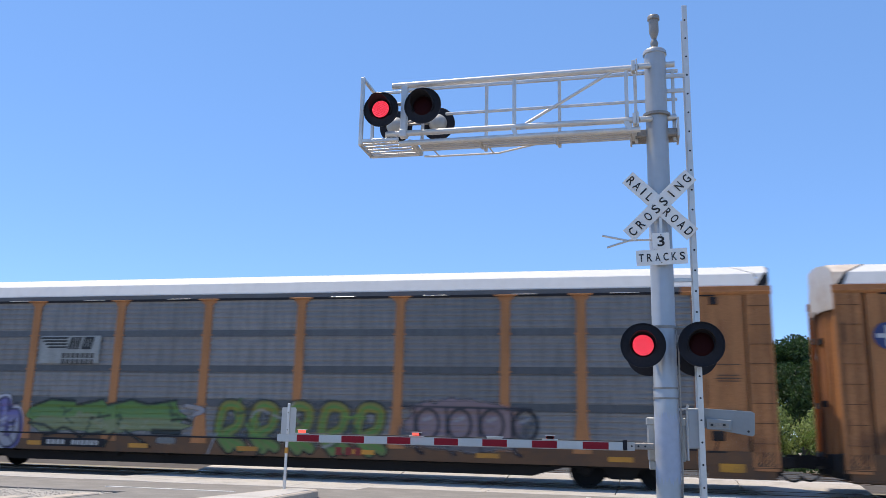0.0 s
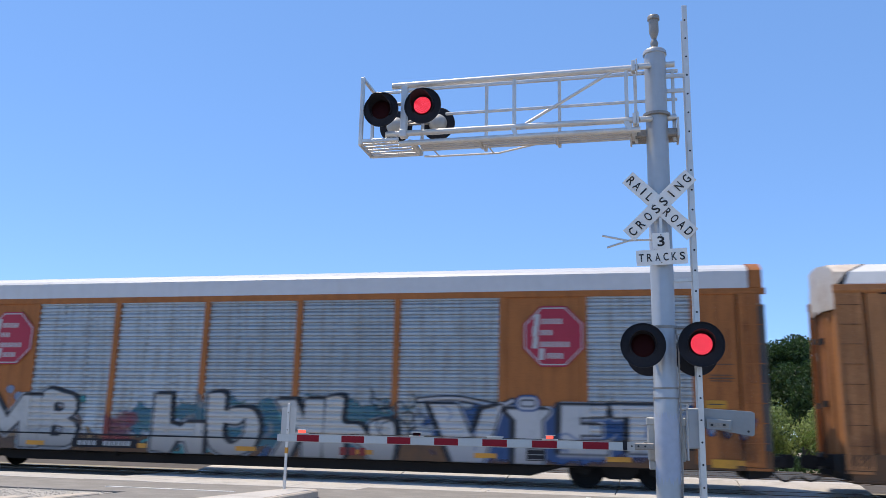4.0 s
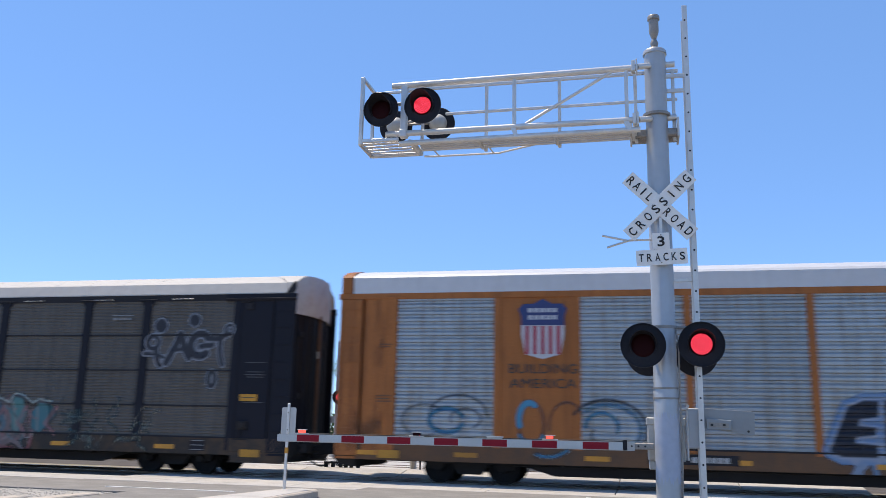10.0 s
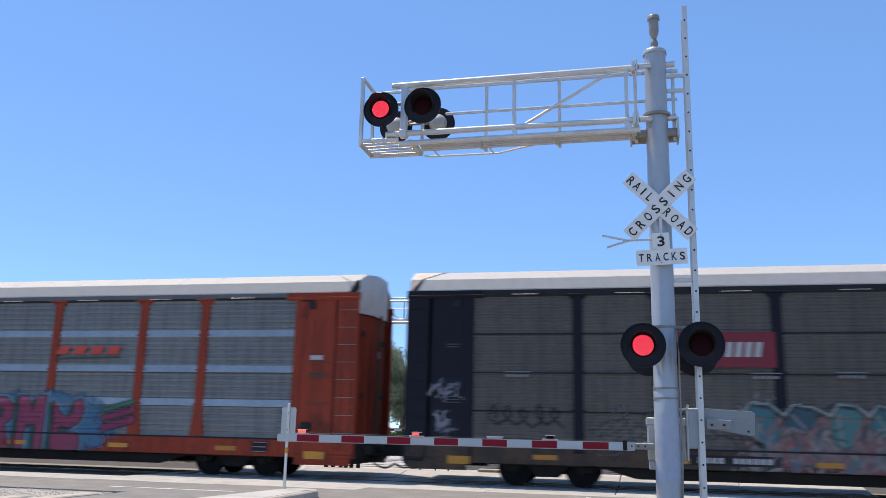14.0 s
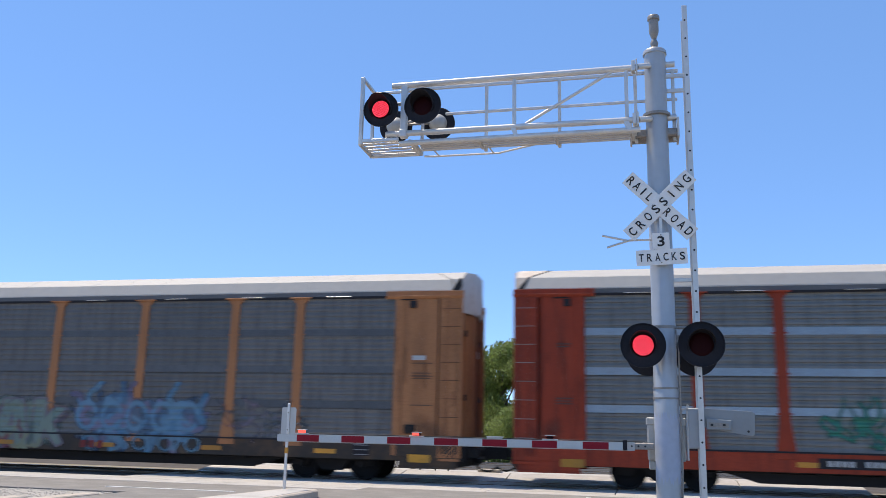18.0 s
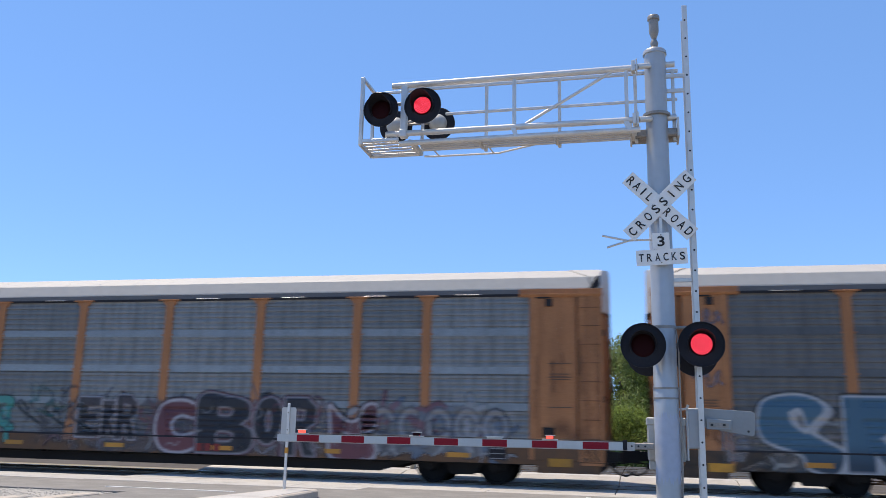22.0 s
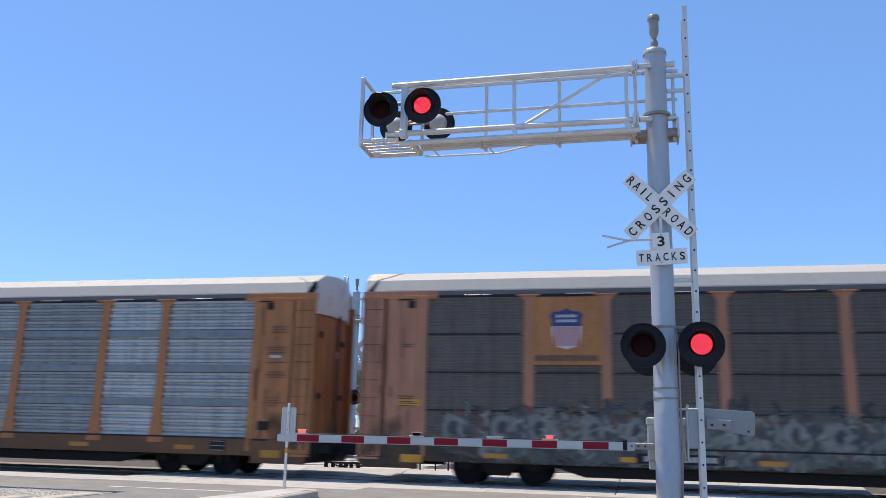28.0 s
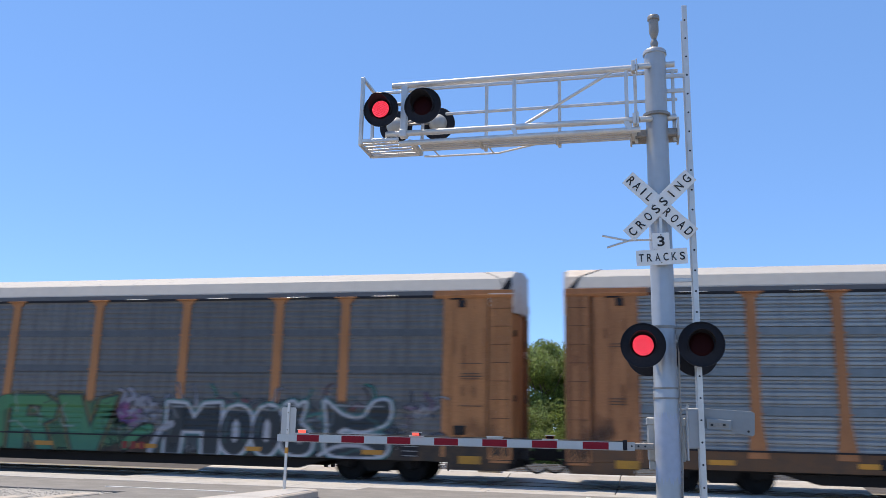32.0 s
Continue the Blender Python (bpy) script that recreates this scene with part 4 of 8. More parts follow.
def truck_frame_mesh():
    """Cast side frames, bolster and springs of one truck."""
    s = Shape()
    o = [(-1.15, 0.36), (-0.72, 0.36), (-0.66, 0.5), (-0.5, 0.5), (-0.3, 0.24), (0.3, 0.24), (0.5, 0.5), (0.66, 0.5), (0.72, 0.36), (1.15, 0.36),
         (1.15, 0.52), (0.75, 0.66), (0.3, 0.74), (-0.3, 0.74), (-0.75, 0.66), (-1.15, 0.52)]
    for y in (-1.02, 0.9):
        s.prism(o, y, y + 0.12)
        for x in (-0.86, 0.86):
            s.lathe([(0, -0.1), (0.1, -0.1), (0.1, 0.12), (0, 0.12)], "y", 14, (x, y, 0.42))
        for x in (-0.15, 0.0, 0.15):
            s.tube((x, y + 0.06, 0.26), (x, y + 0.06, 0.5), 0.06, 8)
    s.box(-0.22, 0.22, -1.0, 1.0, 0.48, 0.72)
    for x in (-0.42, 0.42):
        s.box(x - 0.05, x + 0.05, -0.85, 0.85, 0.4, 0.5)
    s.box(-1.0, 1.0, -0.6, -0.55, 0.26, 0.62)
    return s.mesh("truck", bevel=0.012)


def wheelset_mesh():
    s = Shape().lathe([(0, -0.95), (0.07, -0.95), (0.08, 0.95), (0, 0.95)], "y", 12)
    for sg in (-1, 1):
        prof = [(0.0, 0.70), (0.12, 0.69), (0.14, 0.72), (0.33, 0.755), (0.36, 0.72), (0.445, 0.69), (0.445, 0.715), (0.422, 0.735), (0.418, 0.83), (0.36, 0.83), (0.34, 0.79), (0.15, 0.77), (0.13, 0.84), (0.0, 0.84)]
        s.lathe([(r, sg * h) for r, h in prof], "y", 32)
    return s.mesh("wheelset", smooth=True)


def coupler_mesh():
    s = Shape().box(-0.5, 0.35, -0.09, 0.09, 0.68, 0.86)
    s.prism([(0.3, 0.62), (0.62, 0.62), (0.68, 0.7), (0.68, 0.86), (0.6, 0.94), (0.3, 0.94)], -0.16, 0.13)
    s.box(-0.1, 0.05, -0.4, 0.4, 0.6, 0.97)
    s.prism([(-0.6, 0.36), (-0.1, 0.42), (0.02, 0.6), (0.02, 0.99), (-0.6, 0.99)], -1.45, 1.45)
    s.box(0.02, 0.2, -0.3, 0.3, 0.5, 0.62), s.box(0.02, 0.3, -1.1, -0.7, 0.66, 0.9), s.tube((0.02, -0.6, 0.86), (0.34, -0.5, 0.8), 0.05, 8)
    s.path([(0.08, -1.4, 0.86), (0.12, -0.9, 0.7), (0.2, -0.4, 0.62), (0.45, -0.15, 0.6)], 0.015, 6)
    return s.mesh("coupler", bevel=0.01)


def hose_mesh():
    pts = [Vector((0.05 + 0.6 * t, -0.42 + 0.25 * t, 0.72 - 0.42 * math.sin(math.pi * (0.15 + 0.6 * t)))) for t in (i / 9 for i in range(10))]
    return Shape().path(pts, 0.026, 8).mesh("air_hose", smooth=True)


# ---- sprayed paint ----
LAYER = -WIDE - 0.02
TEAL = (0.05, 0.26, 0.27)
GLYPHS = {"Z": "0,.62 .06,.92 .3,1 .6,.88 1,.98 .93,.72 .62,.42 .5,.3 .85,.32 1,.06 .85,0 .2,0 0,.1 .08,.28 .5,.66 .3,.7 .12,.58",
          "A": "0,0 .28,1 .75,1 1,0 .68,0 .62,.26 .36,.26 .3,0|.41,.42 .58,.42 .5,.75", "M": "0,0 .04,1 .3,1 .52,.55 .72,1 .97,1 1,0 .74,0 .71,.52 .52,.24 .31,.5 .27,0",
          "B": "0,0 0,1 .6,1 .92,.9 .95,.65 .78,.52 1,.4 1,.12 .75,0|.35,.66 .58,.66 .62,.8 .36,.82|.35,.18 .62,.2 .64,.36 .35,.38",
          "L": "0,1 .3,1 .33,.5 .55,.45 .62,.52 1,.52 1,0 .74,0 .66,.2 .5,.22 .36,0 0,.05", "G": "0,1 .3,1 .33,.72 .5,.76 .85,.74 1,.5 .95,.16 .7,0 .3,0 .05,.25|.32,.52 .6,.5 .74,.6 .72,.3 .5,.16 .33,.3",
          "X": "1,1 .62,1 .6,.64 .42,.98 0,.98 .3,.6 .5,.46 .2,.3 0,0 .34,0 .5,.3 .6,.3 .62,0 1,0", "h": "0,1 .25,1 .25,.6 .5,.55 .66,.36 .68,.6 1,.6 1,0 .7,0 .62,.15 .42,.3 .3,.26 .28,0 0,0",
          "V": "0,1 .38,1 .6,.38 .74,.92 1,1 .74,0 .34,0", "i": ".2,.8 0,.95 0,1 1,1 1,.95 .82,.8 .84,0 .18,0", "I": ".12,.62 .05,.66 .95,.66 .85,.6 .9,0 .1,0",
          "E": "0,0 .03,1 1,1 .96,.78 .42,.76 .42,.6 .86,.6 .86,.4 .42,.4 .43,.23 1,.22 1,0", "T": "0,1 1,1 .98,.74 .7,.76 .7,0 .3,0 .32,.76 .04,.74",
          "e": "0,.1 .4,.88 .7,1 1,1 .97,.72 .62,.68 .57,.55 .92,.53 .9,.4 .52,.36 .5,.25 .92,.22 .9,0 .22,0", "K": "0,0 .05,1 .38,1 .4,.58 .72,.84 1,.8 .64,.5 1,.06 .84,0 .42,.36 .34,0",
          "O": ".5,1 .2,.9 0,.55 .08,.2 .4,0 .72,.05 1,.4 .95,.8 .75,.97|.5,.76 .6,.6 .6,.36 .5,.24 .42,.36 .4,.6", "s": ".05,.92 .3,1 .46,.9 .72,.98 .56,.62 .76,.5 1,.3 .9,.06 .5,0 .1,.08 0,.26 .3,.34 .06,.58|.32,.3 .62,.2 .72,.3 .42,.4",
          "S": "0,.62 .08,.9 .36,1 .66,.97 .8,.82 .6,.56 .8,.4 1,.26 .9,0 .6,.06 .5,.24 .1,.4|.38,.78 .5,.84 .56,.74 .6,.5 .42,.62", "k": "0,0 0,1 .9,1 .62,.76 .98,.72 .5,.46 1,0 .62,0 .4,.26 .4,0",
          "N": "0,0 0,1 .4,1 .68,.45 .72,.72 .64,1 1,1 1,0 .66,0 .35,.52 .36,0", "m": "0,1 .34,.98 .5,.68 .7,.98 1,1 1,0 .72,0 .7,.46 .3,.46 .26,0 0,0", "z": "0,1 .3,.72 .6,.7 .78,1 1,1 .96,.64 .6,.46 .3,.5 .26,.36 .9,.32 .9,0 .1,0 .05,.5",
          "R": "0,0 0,1 .7,1 1,.85 .95,.58 .7,.48 1,0 .66,0 .45,.36 .32,.36 .34,0|.32,.6 .6,.6 .64,.8 .34,.82", "C": "1,.9 .6,1 .15,.9 0,.5 .15,.1 .6,0 1,.12 1,.34 .6,.28 .38,.4 .36,.6 .6,.74 1,.68"}
CURVED = "ZBGhOsSzC"


def glyph_loops(ch, x0, x1, z0, z1):
    """The outlines of one drawn letter, set into a box."""
    loops = []
    for way in GLYPHS[ch].split("|"):
        pts = [(x0 + float(q.split(",")[0]) * (x1 - x0), z0 + float(q.split(",")[1]) * (z1 - z0)) for q in way.split()]
        loops.append(smooth_path(pts + pts[:1])[:-1] if ch in CURVED else pts)
    return loops


def spray_material():
    """Sprayed paint whose hue is the coat's own; thin coats let the sheet below show."""
    m = bpy.data.materials.new("spray_paint")
    m.use_nodes = True
    n, l = m.node_tree.nodes, m.node_tree.links
    bsdf, out = n["Principled BSDF"], n["Material Output"]
    bsdf.inputs["Roughness"].default_value = 0.55
    coat, co, noise, ramp, mix = n.new("ShaderNodeAttribute"), n.new("ShaderNodeTexCoord"), n.new("ShaderNodeTexNoise"), n.new("ShaderNodeMapRange"), n.new("ShaderNodeMixRGB")
    coat.attribute_name = "coat"
    noise.inputs["Scale"].default_value, noise.inputs["Detail"].default_value, noise.inputs["Roughness"].default_value = 2.3, 9, 0.7
    ramp.inputs["From Min"].default_value, ramp.inputs["From Max"].default_value, ramp.inputs["To Min"].default_value, ramp.inputs["To Max"].default_value = 0.3, 0.75, 0.72, 1.15
    mix.blend_type = "MULTIPLY"
    mix.inputs[0].default_value = 1.0
    thin, times, clear, blend = n.new("ShaderNodeMapRange"), n.new("ShaderNodeMath"), n.new("ShaderNodeBsdfTransparent"), n.new("ShaderNodeMixShader")
    thin.inputs["From Min"].default_value, thin.inputs["From Max"].default_value, thin.inputs["To Min"].default_value, thin.inputs["To Max"].default_value = 0.68, 0.45, 0.8, 1.0
    times.operation = "MULTIPLY"
    l.new(co.outputs["Object"], noise.inputs["Vector"]), l.new(noise.outputs["Fac"], ramp.inputs["Value"]), l.new(noise.outputs["Fac"], thin.inputs["Value"])
    l.new(coat.outputs["Color"], mix.inputs[1]), l.new(ramp.outputs[0], mix.inputs[2]), l.new(mix.outputs[0], bsdf.inputs["Base Color"])
    l.new(coat.outputs["Alpha"], times.inputs[0]), l.new(thin.outputs[0], times.inputs[1])
    l.new(times.outputs[0], blend.inputs[0]), l.new(clear.outputs[0], blend.inputs[1]), l.new(bsdf.outputs[0], blend.inputs[2]), l.new(blend.outputs[0], out.inputs["Surface"])
    return m


SPRAYED = spray_material()


def smooth_path(points):
    fine = []
    pts = [np.array(p, float) for p in points]
    for i in range(len(pts) - 1):
        p0, p1, p2, p3 = pts[max(0, i - 1)], pts[i], pts[i + 1], pts[min(len(pts) - 1, i + 2)]
        for k in range(5):
            t = k / 5
            fine.append(0.5 * ((2 * p1) + (p2 - p0) * t + (2 * p0 - 5 * p1 + 4 * p2 - p3) * t * t + (3 * p1 - p0 - 3 * p2 + p3) * t ** 3))
    return fine + [pts[-1]]


class Coat:
    """A film of sprayed paint that follows the ribs, posts and sill of a car's side. x is counted from the car's left end."""

    def __init__(self, x, z, w, h, pitch, rib, boxy, seed):
        self.rng = random.Random(seed)
        self.nr = np.random.RandomState(seed)
        self.xs = np.arange(x - w / 2 - 0.3, x + w / 2 + 0.3, 0.034)
        zs = [q for q in np.arange(max(0.56, z - h / 2 - 0.2), DECK - 0.01, 0.045)]
        k = 0
        while k * pitch + DECK < z + h / 2 + 0.2:
            zs += [DECK + (k + q) * pitch for q in ((0.02, 0.36, 0.66, 0.9) if pitch < 0.17 else (0.02, 0.19, 0.36, 0.51, 0.66, 0.78, 0.9, 0.96))]
            k += 1
        self.zs = np.array(zs)
        self.X, self.Z = np.meshgrid(self.xs, self.zs)
        q = ((self.Z - DECK) / pitch) % 1.0
        rel = np.interp(q, (0, 0.02, 0.36, 0.66, 0.9, 1.0), (0, 0, 0, rib, rib, 0)) - WIDE + 0.03
        over = SIZES[boxy][1]
        edges = SIZES[boxy][2]
        if boxy:
            for i in (1, 7):
                rel = np.where((self.X > edges[i]) & (self.X < edges[i + 1]), -WIDE + 0.018, rel)
        for a, b in zip(edges, edges[1:]):
            n = 2 if b - a < 2.3 else 3
            for i in range(1, n):
                rel = np.where(abs(self.X - a - i * (b - a) / n) < 0.03, np.minimum(rel, -WIDE + 0.032), rel)
        if not boxy:
            rel = np.where((abs(self.Z - 1.95) < 0.12) | (abs(self.Z - 1.86) < 0.04), np.minimum(rel, -WIDE + 0.003), rel)
        rel = np.where(self.Z < DECK, -WIDE + 0.01, rel)
        for e in edges[1:-1]:
            half = 0.1 if boxy else 0.14 + np.clip((1.75 - self.Z) / 0.9, 0, 1) * 0.14
            rel = np.where(abs(self.X - e) < half + 0.02, -WIDE, rel)
        for e, end in ((self.X + over, edges[0] + over), (SIZES[boxy][0] - self.X - over, SIZES[boxy][0] - edges[-1] - over)):
            fold = abs(e - end + 0.12) < 0.12
            rel = np.where((e < end) & (self.Z > DECK - 0.35), np.where(fold, -WIDE - 0.014, -WIDE + 0.006), rel)
            rel = np.where((e > 0.11) & (e < 0.735) & (self.Z > DECK - 0.38), -WIDE - 0.038, rel)
        self.Y = rel - 0.008
        self.C = np.zeros(self.X.shape + (3,))
        self.A = np.zeros(self.X.shape)

    def lay(self, mask, colour, rows=slice(None), cols=slice(None)):
        a0 = self.A[rows, cols]
        a = mask + a0 * (1 - mask)
        k = np.where(a > 1e-4, mask / np.maximum(a, 1e-4), 0)[..., None]
        c = np.array(colour) if not callable(colour) else colour(self.Z[rows, cols])
        self.C[rows, cols] = self.C[rows, cols] * (1 - k) + c * k
        self.A[rows, cols] = a

    def line(self, pts, width, colour, alpha=1.0, soft=0.035, curved=True):
        pts = smooth_path(pts) if curved else [np.array(p, float) for p in pts]
        r = width / 2
        lo, hi = np.min(pts, 0) - r - soft, np.max(pts, 0) + r + soft
        cols = slice(*np.searchsorted(self.xs, (lo[0], hi[0])))
        rows = slice(*np.searchsorted(self.zs, (lo[1], hi[1])))
        X, Z = self.X[rows, cols], self.Z[rows, cols]
        if not X.size:
            return
        best = np.full(X.shape, 9.0)
        for a, b in zip(pts, pts[1:]):
            d = b - a
            q = np.clip(((X - a[0]) * d[0] + (Z - a[1]) * d[1]) / max(1e-6, d @ d), 0, 1)
            best = np.minimum(best, np.hypot(X - a[0] - q * d[0], Z - a[1] - q * d[1]))
        self.lay(alpha * np.clip((r + soft / 2 - best) / soft, 0, 1), colour, rows, cols)

    def cloud(self, x, z, w, h, colour, alpha=0.8, ragged=0.35, firm=3.5):
        """A cloudy sprayed ground with an uneven edge."""
        u, v = (self.X - x) / (w / 2), (self.Z - z) / (h / 2)
        f = 1 - (u ** 4 + v ** 4) ** 0.5
        for k in (1.3, 2.9, 6.1):
            p = self.nr.uniform(0, 6.28, 4)
            f += ragged * (np.sin(k * 2.1 * self.X + p[0] + 1.3 * np.sin(k * self.Z * 2 + p[1])) * np.sin(k * 2.3 * self.Z + p[2] + np.sin(k * self.X * 1.7 + p[3]))) / k ** 0.5
        self.lay(alpha * np.clip(f * firm, 0, 1), colour)

    def area(self, loops, colour, grow=0.0, alpha=1.0, soft=0.04, shift=(0.0, 0.0)):
        """Fill outlines, grown outwards by some width; inner loops stay open."""
        loops = [np.array(q, float) + np.array(shift) for q in loops]
        every = np.concatenate(loops)
        lo, hi = every.min(0) - grow - soft, every.max(0) + grow + soft
        cols = slice(*np.searchsorted(self.xs, (lo[0], hi[0])))
        rows = slice(*np.searchsorted(self.zs, (lo[1], hi[1])))
        X, Z = self.X[rows, cols], self.Z[rows, cols]
        if not X.size:
            return
        best, within = np.full(X.shape, 9.0), np.zeros(X.shape, bool)
        for q in loops:
            for a, b in zip(q, np.roll(q, -1, 0)):
                d = b - a
                k = np.clip(((X - a[0]) * d[0] + (Z - a[1]) * d[1]) / max(1e-9, d @ d), 0, 1)
                best = np.minimum(best, np.hypot(X - a[0] - k * d[0], Z - a[1] - k * d[1]))
                if abs(d[1]) > 1e-9:
                    cross = ((a[1] > Z) != (b[1] > Z)) & (X < a[0] + (Z - a[1]) * d[0] / d[1])
                    within ^= cross
        self.lay(alpha * np.clip((grow + soft / 2 - np.where(within, -best, best)) / soft, 0, 1), colour, rows, cols)

    def word(self, marks, fill, outline, edge=0.06, halo=None, wide=0.1, shade=None, shift=(0.09, 0.04), alpha=1.0):
        """Drawn letters (glyph, left, right, foot, head): halo, drop shade, outline and fill."""
        sets = [glyph_loops(*m) for m in marks]
        for colour, grow, move in ((halo, wide, (0, 0)), (shade, edge, shift), (outline, edge, (0, 0)), (fill, 0.0, (0, 0))):
            if colour is not None:
                for loops in sets:
                    self.area(loops, colour, grow, alpha, shift=move)

    def marks(self, x, z, w, h, colours, n, size=0.3, width=0.05, alpha=0.8):
        """Loose short strokes."""
        rng = self.rng
        for k in range(n):
            px, pz = x + rng.uniform(-0.5, 0.5) * w, z + rng.uniform(-0.5, 0.5) * h
            a = rng.uniform(0, 6.28)
            pts = [(px, pz)]
            for j in range(3):
                a += rng.uniform(-1.3, 1.3)
                pts.append((pts[-1][0] + size * 0.5 * math.cos(a), pts[-1][1] + size * 0.5 * math.sin(a)))
            self.line(pts, width * rng.uniform(0.7, 1.5), colours[k % len(colours)], alpha)

    def scrawl(self, x, z, w, h, colour, width=0.045, alpha=0.7, turns=5):
        """One looping thin line."""
        rng = self.rng
        pts = []
        for j in range(turns * 4):
            a = j * math.pi / 2 + rng.uniform(-0.3, 0.3)
            pts.append((x - w / 2 + w * j / (turns * 4 - 1) + w / turns * 0.5 * math.cos(a), z + 0.5 * h * rng.uniform(0.5, 1.0) * math.sin(a)))
        self.line(pts, width, colour, alpha)

    def onto(self, car, label, name="graffiti"):
        """Make the film one part of the car."""
        ny, nx = self.A.shape
        keep = self.A > 0.02
        cell = keep[:-1, :-1] | keep[1:, :-1] | keep[:-1, 1:] | keep[1:, 1:]
        idx = np.arange(ny * nx).reshape(ny, nx)
        quads = np.stack([idx[:-1, :-1][cell], idx[:-1, 1:][cell], idx[1:, 1:][cell], idx[1:, :-1][cell]], 1)
        used, flat = np.unique(quads, return_inverse=True)
        quads = flat.reshape(-1, 4)
        me = bpy.data.meshes.new(name)
        co = np.stack([self.X.ravel()[used] - ZERO, self.Y.ravel()[used], self.Z.ravel()[used]], 1)
        me.from_pydata(co.tolist(), [], quads.tolist())
        film = me.color_attributes.new("coat", "FLOAT_COLOR", "POINT")
        film.data.foreach_set("color", np.concatenate([self.C.reshape(-1, 3)[used], self.A.ravel()[used][:, None]], 1).astype(np.float32).ravel())
        part(name, me, SPRAYED, car, label)


def bars(car, x, z, w, h, n, colour, name="stencil_bar", slant=0.0):
    """Unreadable stencilled writing as plain bars."""
    x -= ZERO
    g = w / n
    me = shared(("bar", round(g, 3), h, slant), lambda: Shape().prism([(0.1 * g, -h / 2), (0.78 * g, -h / 2), (0.78 * g + slant, h / 2), (0.1 * g + slant, h / 2)], LAYER - 0.002, LAYER + 0.001).mesh(name))
    for i in range(n):
        part(name, me, colour, car, "", (x - w / 2 + i * g, 0, z))


def lines(car, x, z, w, rows, colour, step=0.07):
    """Small stencilled lines, one bar each."""
    x -= ZERO
    for i in range(rows):
        v = w * (0.9 if i % 2 else 1.0)
        me = shared(("line", round(v, 3)), lambda: Shape().box(-w / 2, v - w / 2, LAYER - 0.002, LAYER + 0.001, -0.012, 0.012).mesh("stencil_line"))
        part("stencil_line", me, colour, car, "", (x, 0, z - i * step))


